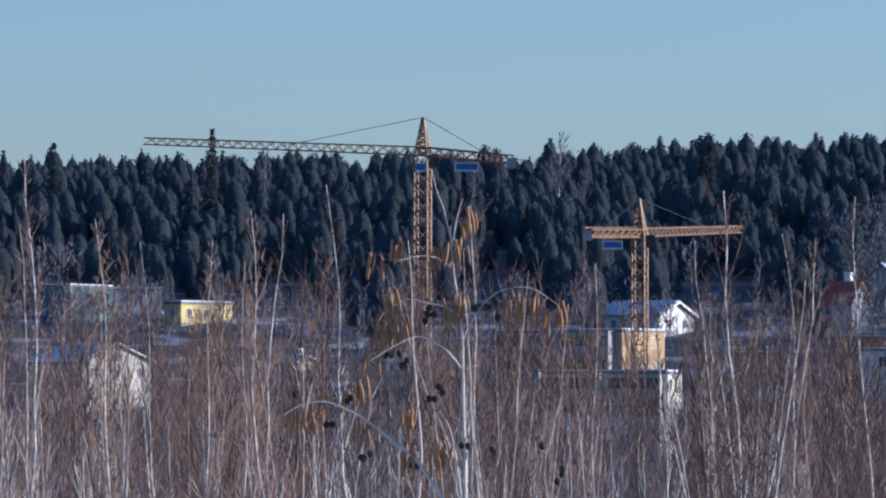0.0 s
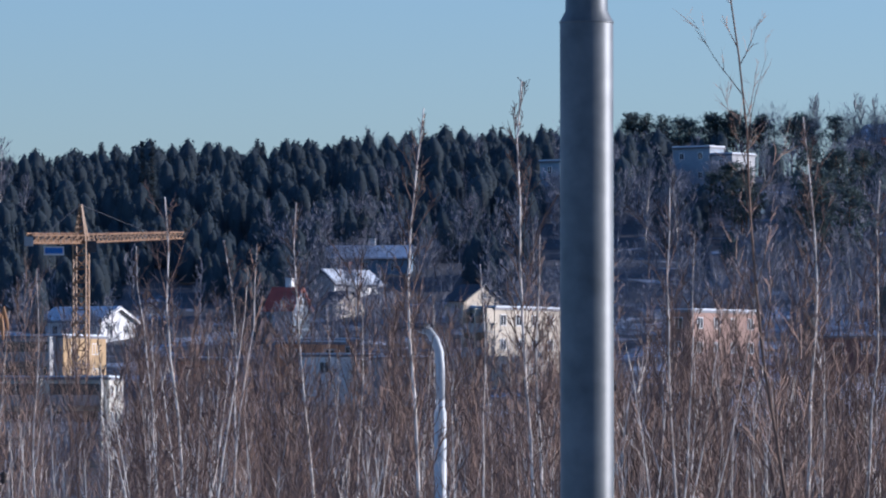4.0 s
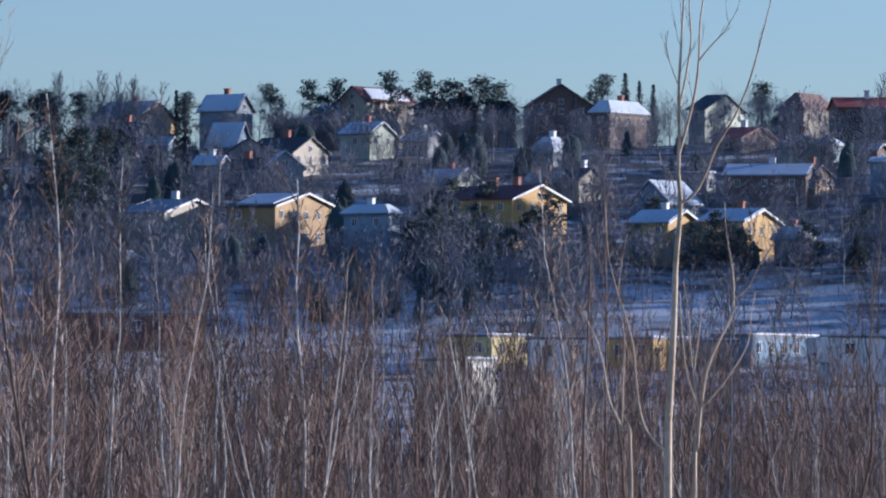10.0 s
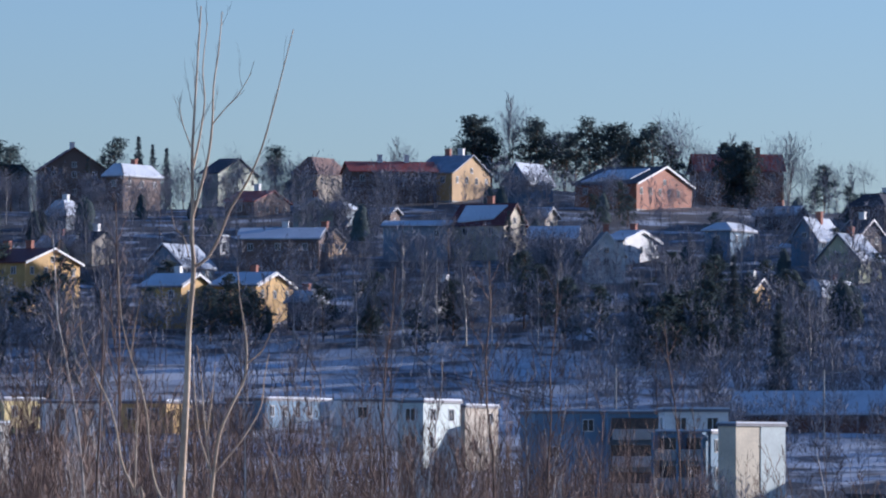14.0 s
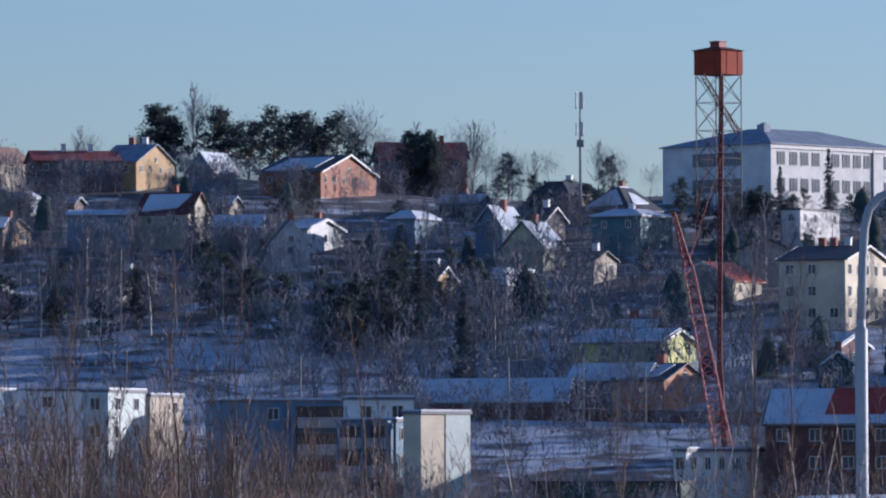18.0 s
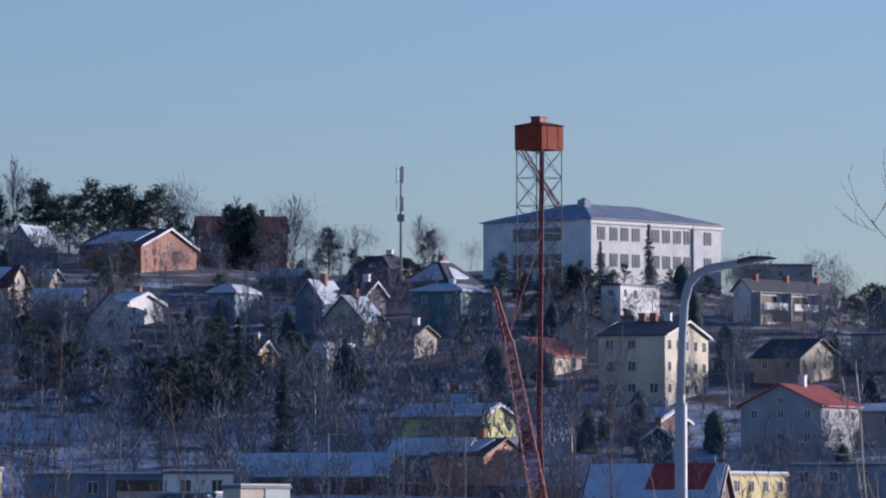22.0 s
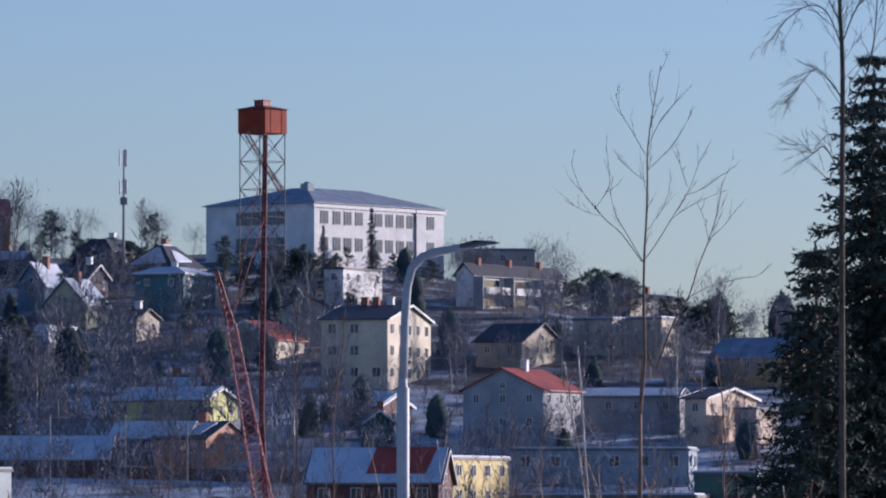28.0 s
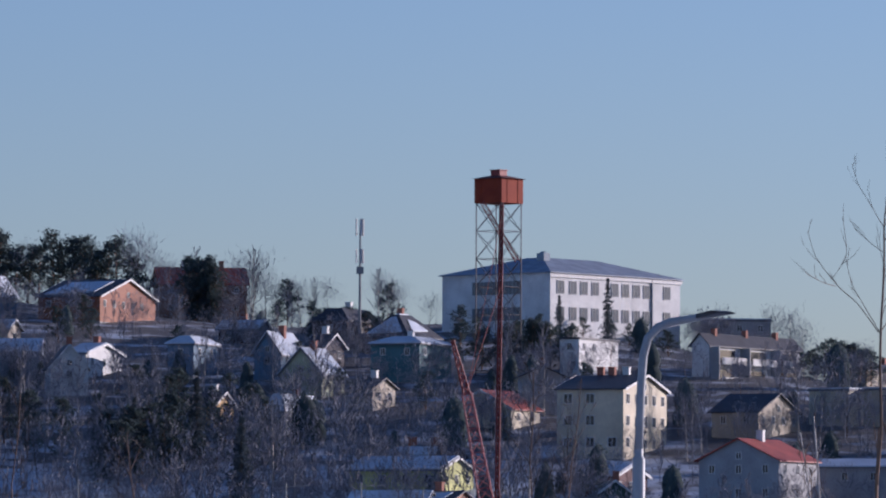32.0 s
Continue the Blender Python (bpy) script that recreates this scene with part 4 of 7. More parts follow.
def tower_crane(foot_p, jib_p, apex_p, tip_p, tail_p, ties, signs, w):
    """A tower crane: foot, foot of the jib, apex, both ends of the jib, tie points and sign boards."""
    foot = at_ground(foot_p)
    ob = tagged(new("tower_crane"), "ochre-yellow lattice tower crane with a blue sign board", "crane", group="tower cranes in the valley")
    ob.matrix_basis = Matrix.Translation(foot)
    jib, apex, tip, tail = (Vector(p) - foot for p in (jib_p, apex_p, tip_p, tail_p))
    g = Geo()
    truss(g, (jib.x, jib.y, -0.3), jib - Vector((0, 0, 0.4)), w, max(8, int(jib.z / w)), w * 0.046)
    part("mast", g, CRANE_STEEL, ob)
    g = Geo()
    truss(g, jib - Vector((0, 0, 0.4)), apex, w * 0.95, 6, w * 0.05, 0.12)
    part("apex_tower", g, CRANE_STEEL, ob)
    g = Geo()
    truss(g, jib, tip, w * 0.62, max(14, int((tip - jib).length / w)), w * 0.032, 0.8)
    part("jib", g, CRANE_STEEL, ob)
    g = Geo()
    truss(g, jib, tail, w * 0.6, 8, w * 0.045)
    part("counter_jib", g, CRANE_STEEL, ob)
    g = Geo()
    c = tail
    g.box(c.x - 0.5, c.y - 0.5, c.z - 0.9, c.x + 0.5, c.y + 0.5, c.z + 0.2)
    part("counterweight", g, CONCRETE, ob)
    g = Geo()
    g.box(jib.x + w * 0.5, jib.y - 0.7, jib.z - 1.6, jib.x + w * 0.5 + 1.0, jib.y + 0.7, jib.z - 0.3)
    part("operator_cabin", g, DARK_METAL, ob)
    for f in ties:
        g = Geo()
        bar_between(g, apex, jib.lerp(tip, f), 0.035)
        part("tie_rope", g, DARK_METAL, ob)
    g = Geo()
    bar_between(g, apex, tail.lerp(jib, 0.2), 0.035)
    part("tie_rope", g, DARK_METAL, ob)
    for p, sw, sh in signs:
        q = Vector(p) - foot
        g = Geo()
        g.box(q.x - sw / 2, q.y - 0.05, q.z - sh / 2, q.x + sw / 2, q.y + 0.05, q.z + sh / 2)
        board = part("sign_board", g, WHITE_TRIM, ob, "white sign board with a blue field")
        g = Geo()
        g.box(q.x - sw * 0.44, q.y - 0.06, q.z - sh * 0.3, q.x + sw * 0.44, q.y - 0.05, q.z + sh * 0.36)
        part("blue_field", g, BLUE_SIGN, board)
        g = Geo()
        for k in range(2):
            g.tube([(q.x + (k - 0.5) * sw * 0.7, q.y, q.z + sh / 2), (q.x + (k - 0.5) * sw * 0.7, q.y, q.z + sh / 2 + 0.9)], [0.03, 0.03], 4)
        part("hanger", g, DARK_METAL, ob)


tower_crane((-2.07, 650.00, 7.72), (-2.11, 650.00, 30.46), (-2.05, 650.00, 33.95), (-31.54, 671.26, 32.43), (6.92, 641.96, 29.26), (0.5,), [((-2.27, 649.00, 28.79), 1.1, 0.95), ((2.41, 646.00, 28.68), 2.5, 0.9)], 1.4)
tower_crane((22.66, 729.65, 12.40), (22.66, 729.65, 24.65), (22.59, 729.65, 28.55), (35.73, 764.17, 26.16), (16.28, 712.81, 24.11), (0.75,), [((19.32, 721.74, 22.97), 2.3, 1.0)], 1.5)


# lamp posts
def lamp_post(p, line, radii, head, label, metal=None):
    """A steel street lamp: the tube's line, relative to its foot, and its luminaire."""
    foot = at_ground(p)
    ob = tagged(new("street_lamp"), label, "street lamp", group="street lamps by the road")
    ob.matrix_basis = Matrix.Translation(foot)
    pts = [Vector(q) - foot for q in line]
    g = Geo()
    r0, r1 = radii
    j = pts[0]
    g.tube([(j.x, j.y, -0.3), (j.x, j.y, j.z), (j.x, j.y, j.z + 0.002), (j.x, j.y, j.z + 0.028), (j.x, j.y, j.z + 0.10)], [r0, r0, r0 - 0.0005, r1 + 0.001, r1], 24, closed=False)
    part("pole", g, metal or LAMP_STEEL, ob, smooth=True)
    g = Geo()
    g.tube([(j.x, j.y, j.z - 0.004), (j.x, j.y, j.z - 0.003), (j.x, j.y, j.z + 0.001), (j.x, j.y, j.z + 0.002)], [r0 + 0.0002, r0 + 0.0012, r0 + 0.0012, r0 - 0.0004], 24, closed=False)
    part("collar", g, metal or LAMP_STEEL, ob, smooth=True)
    g = Geo()
    g.tube([(j.x, j.y, j.z + 0.09)] + pts[1:], [r1] * (len(pts) - 1) + [r1 * 0.75], 16)
    part("arm", g, metal or LAMP_STEEL, ob, smooth=True)
    if head:
        a, b = (Vector(q) - foot for q in head)
        d = (b - a)
        side = Vector((-d.y, d.x, 0)).normalized() * 0.10
        up = Vector((0, 0, 0.026))
        g = Geo()
        g.add([tuple(a - side * 0.5 - up * 0.6), tuple(a + side * 0.5 - up * 0.6), tuple(b + side - up * 0.4), tuple(b - side - up * 0.4),
               tuple(a - side * 0.5 + up), tuple(a + side * 0.5 + up), tuple(a.lerp(b, 0.7) + side * 0.9 + up * 1.2), tuple(a.lerp(b, 0.7) - side * 0.9 + up * 1.2), tuple(b + side * 0.6 + up * 0.2), tuple(b - side * 0.6 + up * 0.2)],
              [(0, 1, 2, 3), (4, 7, 6, 5), (7, 9, 8, 6), (0, 4, 5, 1), (1, 5, 6, 8, 2), (3, 9, 7, 4, 0), (2, 8, 9, 3)])
        part("luminaire", g, DARK_METAL, ob, "flat dark lamp head")


lamp_post((1.77, 15.90, 2.18), [(1.77, 15.90, 2.75), (1.77, 15.90, 2.90), (1.77, 15.90, 3.47), (1.77, 15.90, 4.96)], (0.068, 0.053), None, "galvanised steel lamp post close by, with a collar", STEEL)
lamp_post((24.14, 57.11, 2.15), [(24.15, 57.10, 3.03), (24.17, 57.10, 3.70), (24.19, 57.09, 4.03), (24.23, 57.07, 4.21), (24.32, 57.03, 4.32), (24.44, 56.98, 4.37), (24.63, 56.46, 4.42)], (0.062, 0.042),
          ((24.58, 56.59, 4.41), (24.62, 56.03, 4.43)), "galvanised street lamp with a slanting arm and dark lamp head")
lamp_post((4.37, 49.81, 1.18), [(4.38, 49.81, 1.90), (4.38, 49.81, 2.25), (4.37, 49.81, 2.38), (4.34, 49.81, 2.47), (4.29, 49.82, 2.54), (4.21, 49.82, 2.56)], (0.049, 0.036),
          ((4.25, 49.82, 2.57), (4.14, 49.53, 2.57)), "galvanised street lamp with a curved arm behind the birches")


# wooden and concrete line poles by the railway, with their cross wires
def line_pole(p_low, p_high, rad):
    foot = at_ground(p_low)
    ob = tagged(new("line_pole"), "thin pale line pole beside the railway", "pole", group="line poles by the railway")
    ob.matrix_basis = Matrix.Translation(foot)
    h = p_high[2] - foot.z
    g = Geo()
    g.tube([(0, 0, -0.3), (0, 0, h)], [rad, rad * 0.7], 8)
    part("pole", g, CONCRETE, ob)
    g = Geo()
    g.tube([(-0.2, 0, h - 0.4), (3.2, 0.3, h - 0.2)], [0.05, 0.05], 5)
    part("bracket", g, CONCRETE, ob)


line_pole((252.62, 704.05, 8.00), (252.66, 704.04, 14.66), 0.16)
line_pole((260.95, 701.01, 9.80), (260.98, 700.99, 14.73), 0.13)
line_pole((267.79, 698.42, 7.34), (267.84, 698.40, 14.00), 0.12)
line_pole((151.75, 732.45, 9.45), (151.78, 732.44, 15.45), 0.14)
line_pole((216.23, 671.02, 9.81), (216.23, 671.02, 14.21), 0.12)


def retaining_wall():
    """A low rusty sheet wall along the railway bank, in bays."""
    a, b = Vector((245.69, 716.02, 8.30)), Vector((283.12, 694.51, 7.89))
    a.z, b.z = land(a.x, a.y), land(b.x, b.y)
    ob = tagged(new("retaining_wall"), "long low rust-brown sheet wall along the railway bank", "wall", kind="structure")
    n = 14
    for i in range(n):
        p, q = a.lerp(b, i / n), a.lerp(b, (i + 0.98) / n)
        lo = min(land(p.x, p.y), land(q.x, q.y)) - 0.4
        g = Geo()
        g.slab([(p.x, p.y, lo), (q.x, q.y, lo), (q.x, q.y, lo + 1.9), (p.x, p.y, lo + 1.9)], (0, 0.15, 0))
        part("panel", g, RUST, ob)


retaining_wall()


# ---- trees ----
def bough(geo, rng, start, way, length, rad, steps, sides, up=0.0, wander=0.12):
    """One limb: returns its points."""
    pts, p, d = [Vector(start)], Vector(start), Vector(way).normalized()
    for _ in range(steps):
        d = (d + Vector((rng.uniform(-1, 1), rng.uniform(-1, 1), rng.uniform(-1, 1))) * wander + Vector((0, 0, up))).normalized()
        p = p + d * (length / steps)
        pts.append(p)
    geo.tube(pts, [max(rad * (1 - 0.85 * i / steps), rad * 0.15) for i in range(steps + 1)], sides, closed=False)
    return pts


def along(pts, t):
    k = t * (len(pts) - 1)
    i = min(int(k), len(pts) - 2)
    return pts[i].lerp(pts[i + 1], k - i), (pts[i + 1] - pts[i]).normalized()


def sprig(geo, rng, start, way, length, rad, up=0.1):
    """One fine twig, a bent sliver; returns its points."""
    a = Vector(start)
    d = Vector(way).normalized()
    b = a + d * length * 0.5
    c = b + (d + Vector((rng.uniform(-0.3, 0.3), rng.uniform(-0.3, 0.3), up * 2 + rng.uniform(-0.2, 0.2)))).normalized() * length * 0.5
    side = d.cross(Vector((rng.uniform(-0.3, 0.3), 1, 0.1))).normalized() * rad
    geo.add([tuple(a - side), tuple(a + side), tuple(b + side * 0.8), tuple(b - side * 0.8), tuple(c)], [(0, 1, 2, 3), (3, 2, 4)])
    return a, b, c


def bare_tree(seed, height, rad, limbs=26, start=0.3, angle=38, reach=0.30, twigs=5, fine=0, lean=0.0, bend=0.06, up=0.10, forks=0, twig_rad=0.003, light=False, taper=0.6):
    """Trunk and branch geometry of a leafless tree of that height."""
    rng = random.Random(seed)
    trunk, crown = Geo(), Geo()
    steps = 6 if light else 14
    pts, p, d = [Vector((0, 0, -0.1))], Vector((0, 0, -0.1)), Vector((math.tan(radians(lean)), 0, 1)).normalized()
    aim = d.copy()
    for _ in range(steps):
        d = (d * 0.6 + aim * 0.4 + Vector((rng.uniform(-1, 1), rng.uniform(-1, 1), 0)) * bend).normalized()
        p = p + d * ((height + 0.1) / steps) / max(d.z, 0.5) * max(aim.z, 0.5)
        pts.append(p)
    trunk.tube(pts, [rad * (1 - 0.93 * (i / steps) ** 0.9) + 0.002 for i in range(steps + 1)], 4 if light else 8, closed=False)
    stems = [(pts, height, rad, start)]
    for k in range(forks):
        t = rng.uniform(0.22, 0.5)
        q, qd = along(pts, t)
        w = rng.uniform(0, 2 * math.pi)
        way = qd + Vector((math.cos(w), math.sin(w) * 0.6, 0)) * rng.uniform(0.25, 0.55)
        ln = height * (1 - t) * rng.uniform(0.7, 0.98)
        sp = bough(trunk, rng, q, way, ln, rad * 0.55, 9, 7, up=0.07, wander=0.07)
        stems.append((sp, ln, rad * 0.5, 0.1))
    for sp, ln, sr, st in stems:
        n = limbs if sp is pts else limbs // 2
        for i in range(n):
            t = st + (0.98 - st) * (i + rng.random()) / n
            q, qd = along(sp, t)
            w = i * 2.4 + rng.uniform(-0.5, 0.5)
            an = radians(angle * rng.uniform(0.7, 1.3))
            side = Vector((math.cos(w), math.sin(w), 0))
            way = Vector((0, 0, 1)) * math.cos(an) + side * math.sin(an)
            bl = ln * reach * (1.05 - t) ** taper * rng.uniform(0.5, 1.15)
            br = max(sr * (1 - t) * 0.34, twig_rad * 1.3)
            bp = bough(crown, rng, q, way, bl, br, 3 if light else 5, 3, up=up)
            for j in range(twigs):
                tq, td = along(bp, rng.uniform(0.25, 0.99))
                tp = sprig(crown, rng, tq, td + Vector((rng.uniform(-1, 1), rng.uniform(-1, 1), rng.uniform(-0.3, 0.8))) * 0.75, bl * rng.uniform(0.25, 0.5), twig_rad, up)
                for _ in range(fine):
                    fq = tp[0].lerp(tp[1], rng.uniform(0.3, 1.6))
                    sprig(crown, rng, fq, tp[1] - tp[0] + Vector((rng.uniform(-1, 1), rng.uniform(-1, 1), rng.uniform(-0.5, 0.5))) * 0.8 * (tp[1] - tp[0]).length, bl * rng.uniform(0.1, 0.22), twig_rad * 0.75, up)
    return trunk, crown


NEAR_BARK = {"birch": (BIRCH_BARK, TWIG, "young silver birch with a white trunk and bare reddish twigs", "birch_tree"),
             "fork": (BIRCH_BARK, TWIG, "forked young birch with pale stems and bare twigs", "birch_tree"),
             "dark": (BROWN_BARK, TWIG, "slender leafless sapling with a dark brown stem", "bare_sapling")}
NEAR_MESH = {}


def near_tree(x, y, height, lean, sort, seed):
    """A leafless tree of the thicket below the viewpoint."""
    bark, twig, label, name = NEAR_BARK[sort]
    key = (sort, seed)
    if key not in NEAR_MESH:
        g = {"birch": dict(taper=0.8, rad=0.0125, limbs=58, start=0.22, angle=24, reach=0.22, twigs=6, fine=2, bend=0.10, twig_rad=0.0021),
             "fork": dict(rad=0.013, limbs=34, start=0.3, angle=24, reach=0.24, twigs=6, forks=4, fine=2, bend=0.08, twig_rad=0.0021),
             "dark": dict(taper=0.6, rad=0.009, limbs=30, start=0.22, angle=26, reach=0.24, twigs=5, bend=0.11, fine=2, twig_rad=0.0021)}[sort]
        t, c = bare_tree(seed * 17 + len(sort), 4.0, **g)
        NEAR_MESH[key] = t.mesh("trunk", bark, True), c.mesh("crown", twig, True)
    tm, cm = NEAR_MESH[key]
    ob = tagged(new(name), label, "tree", group="thicket of young trees")
    k = height / 4.0
    ob.matrix_basis = pose(x, y, land(x, y) - 0.03, 0, lean, 0) @ pose(0, 0, 0, 0, 0, (x * 91 + y * 57) % 360) @ Matrix.Diagonal(((k * 0.6 + 0.4), (k * 0.6 + 0.4), k, 1))
    part("trunk", tm, None, ob)
    part("crown", cm, None, ob)
    return ob


near_tree(-0.43, 28.00, 2.94, -0.3, 'birch', 1)
near_tree(-1.66, 34.96, 3.19, -1.1, 'birch', 2)
near_tree(-0.92, 33.99, 3.18, -0.9, 'birch', 3)
near_tree(-0.91, 37.99, 3.44, -0.3, 'birch', 4)
near_tree(-2.28, 49.95, 4.26, -0.2, 'birch', 1)
near_tree(-1.80, 44.96, 3.84, 0.2, 'birch', 2)
near_tree(-1.50, 44.98, 3.68, 0.2, 'birch', 3)
near_tree(-2.04, 29.93, 3.19, -0.0, 'birch', 4)
near_tree(-3.07, 47.90, 4.22, -0.4, 'birch', 2)
near_tree(0.18, 30.00, 2.95, 1.1, 'fork', 1)
near_tree(1.11, 22.97, 2.68, -1.2, 'fork', 2)
near_tree(0.77, 49.99, 3.76, -0.5, 'birch', 1)
near_tree(1.28, 49.98, 4.09, 0.1, 'birch', 3)
near_tree(1.79, 43.96, 3.76, 0.1, 'birch', 4)
near_tree(2.39, 39.93, 3.48, 0.1, 'birch', 2)
near_tree(1.94, 35.95, 3.15, -1.7, 'birch', 5)
near_tree(-2.95, 54.92, 4.16, -0.7, 'birch', 3)
near_tree(2.09, 30.93, 3.06, -0.2, 'birch', 5)
near_tree(2.16, 24.91, 3.12, -0.6, 'birch', 6)
near_tree(2.41, 23.88, 3.18, 0.3, 'birch', 5)
near_tree(3.75, 39.82, 3.33, -0.2, 'birch', 1)
near_tree(3.83, 35.80, 3.21, -0.6, 'birch', 4)
near_tree(2.68, 18.81, 3.18, -0.2, 'dark', 1)
near_tree(3.76, 25.73, 3.13, -0.4, 'birch', 6)
near_tree(5.93, 37.53, 3.66, 0.4, 'birch', 3)
near_tree(4.50, 37.73, 3.45, -0.3, 'birch', 2)
near_tree(4.28, 33.73, 3.32, -1.3, 'fork', 3)
near_tree(6.86, 41.44, 3.58, -0.7, 'birch', 1)
near_tree(7.14, 41.39, 3.53, -0.1, 'birch', 4)
near_tree(4.45, 23.58, 2.70, -0.0, 'fork', 2)
near_tree(6.79, 39.42, 3.46, -0.1, 'birch', 6)
near_tree(5.87, 35.52, 3.31, -0.3, 'birch', 5)
near_tree(5.33, 29.52, 2.66, 2.2, 'dark', 2)
near_tree(5.68, 29.46, 2.71, 1.4, 'dark', 3)
near_tree(9.69, 49.05, 3.63, 0.2, 'birch', 1)
near_tree(7.74, 33.11, 3.40, 0.3, 'dark', 2)
near_tree(6.35, 26.24, 2.65, -6.3, 'dark', 3)
near_tree(10.88, 53.91, 3.63, 0.2, 'birch', 3)
near_tree(6.42, 23.13, 2.62, 0.5, 'dark', 1)
near_tree(7.49, 24.90, 2.71, 1.2, 'dark', 2)
near_tree(8.33, 26.73, 2.69, 1.6, 'dark', 3)
near_tree(8.23, 35.05, 3.34, 0.1, 'birch', 5)
near_tree(8.61, 25.59, 2.50, -5.3, 'dark', 2)
near_tree(11.18, 38.41, 2.66, -0.2, 'birch', 4)
near_tree(11.76, 38.23, 2.39, 0.1, 'birch', 1)
near_tree(9.93, 38.75, 2.95, 0.3, 'birch', 2)
near_tree(14.15, 37.41, 2.33, 0.8, 'dark', 1)
near_tree(11.31, 27.79, 2.88, 0.6, 'dark', 3)
near_tree(12.33, 40.15, 2.61, -0.4, 'birch', 3)
near_tree(11.55, 34.10, 2.28, -5.2, 'dark', 1)
near_tree(11.26, 27.81, 2.86, 1.1, 'dark', 1)
near_tree(9.59, 20.90, 2.40, -1.4, 'birch', 6)
near_tree(14.09, 37.44, 2.33, 1.9, 'dark', 3)
near_tree(11.30, 23.41, 2.52, 2.8, 'dark', 1)



LIGHT_BIRCH = []
for k in range(5):
    t, c = bare_tree(650 + k, 6.0, 0.017, limbs=40, start=0.25, angle=25, reach=0.22, twigs=5, fine=1, twig_rad=0.0032, light=True, bend=0.11, taper=0.9)
    LIGHT_BIRCH.append((t.mesh("trunk", BIRCH_BARK, True), c.mesh("crown", TWIG)))
rng = random.Random(21)
for k in range(180):
    a, r = rng.uniform(-5, 17.8), rng.uniform(50, 120)
    top = rng.triangular(-60, 300, 40) * (1 - 0.5 * ease(11, 17, a)) * (0.8 if a > 6 else 1.0)
    x, y = r * math.sin(radians(a)), r * math.cos(radians(a))
    h = EYE + top / 11212 * r - land(x, y)
    tm, cm = LIGHT_BIRCH[rng.randrange(5)]
    ob = tagged(new("birch_tree"), "thin white-stemmed birch sapling with fine bare twigs", "tree", group="thicket of young trees")
    ob.matrix_basis = pose(x, y, land(x, y) - 0.03, rng.uniform(-2, 2), rng.uniform(-3, 3), rng.uniform(0, 360)) @ Matrix.Diagonal((h / 6, h / 6, h / 6, 1))
    part("trunk", tm, None, ob)
    part("crown", cm, None, ob)


# thin scrub on and behind the snow bank
SCRUB = []
for k in range(4):
    t, c = bare_tree(680 + k, 3.0, 0.010, limbs=20, start=0.15, angle=42, reach=0.40, twigs=4, fine=2, twig_rad=0.0024, light=True, bend=0.2, taper=0.8)
    SCRUB.append((t.mesh("trunk", (BROWN_BARK, TAN_BARK, BIRCH_BARK, BROWN_BARK)[k], True), c.mesh("crown", TWIG)))
rng = random.Random(27)
for k in range(250):
    a, r = rng.uniform(18.5, 28.4) if k < 150 else rng.uniform(22.5, 28.0), rng.uniform(34, 70)
    if a < 20.5 and rng.random() < 0.4:
        a += 4.5
    top = rng.triangular(-110, 200, 0) * (1.0 if a > 21.5 else 0.5)
    x, y = r * math.sin(radians(a)), r * math.cos(radians(a))
    h = EYE + top / 11212 * r - land(x, y)
    if h < 0.35:
        continue
    tm, cm = SCRUB[rng.randrange(4)]
    ob = tagged(new("bare_sapling"), "thin crooked leafless sapling rising from the snow bank", "tree", group="scrub on the snow bank")
    ob.matrix_basis = pose(x, y, land(x, y) - 0.03, rng.uniform(-4, 4), rng.uniform(-14, 14), rng.uniform(0, 360)) @ Matrix.Diagonal((h / 3, h / 3, h / 3, 1))
    part("trunk", tm, None, ob)
    part("crown", cm, None, ob)


def needles(geo, rng, centre, size, spread, count, flat=1.0):
    for _ in range(count):
        c = Vector(centre) + Vector((rng.gauss(0, spread), rng.gauss(0, spread), rng.gauss(0, spread * flat)))
        a = Vector((rng.uniform(-1, 1), rng.uniform(-1, 1), rng.uniform(-0.9, 0.5))).normalized() * size * rng.uniform(0.6, 1.3)
        b = Vector((rng.uniform(-1, 1), rng.uniform(-1, 1), rng.uniform(-0.6, 0.6))).normalized() * size * 0.38
        geo.add([tuple(c - a), tuple(c + b), tuple(c + a), tuple(c - b * 0.8)], [(0, 1, 2, 3)])


def spruce_geo(seed, height, width, whorls, size, per=3, drop=0.35, low=0.06):
    rng = random.Random(seed)
    trunk, crown = Geo(), Geo()
    trunk.tube([(0, 0, -0.3), (0, 0, height * 0.5), (0, 0, height)], [height * 0.012, height * 0.007, 0.01], 6)
    for i in range(whorls):
        t = (i + rng.random()) / whorls
        z = height * (low + (1 - low) * t)
        reach = width * ((1 - z / height) ** 0.8 + 0.03) * rng.uniform(0.58, 1.22)
        n = rng.randint(5, 8)
        for j in range(n):
            w = 2 * math.pi * (j + rng.random() * 0.8) / n
            ln = reach * rng.uniform(0.45, 1.2)
            m = max(2, int(ln / size * 1.1))
            for k in range(m):
                u = (k + 0.6) / m
                c = (math.cos(w) * ln * u, math.sin(w) * ln * u, z - drop * ln * u * u * 1.2)
                needles(crown, rng, c, size, size * 0.35, per, 0.6)
    return trunk, crown


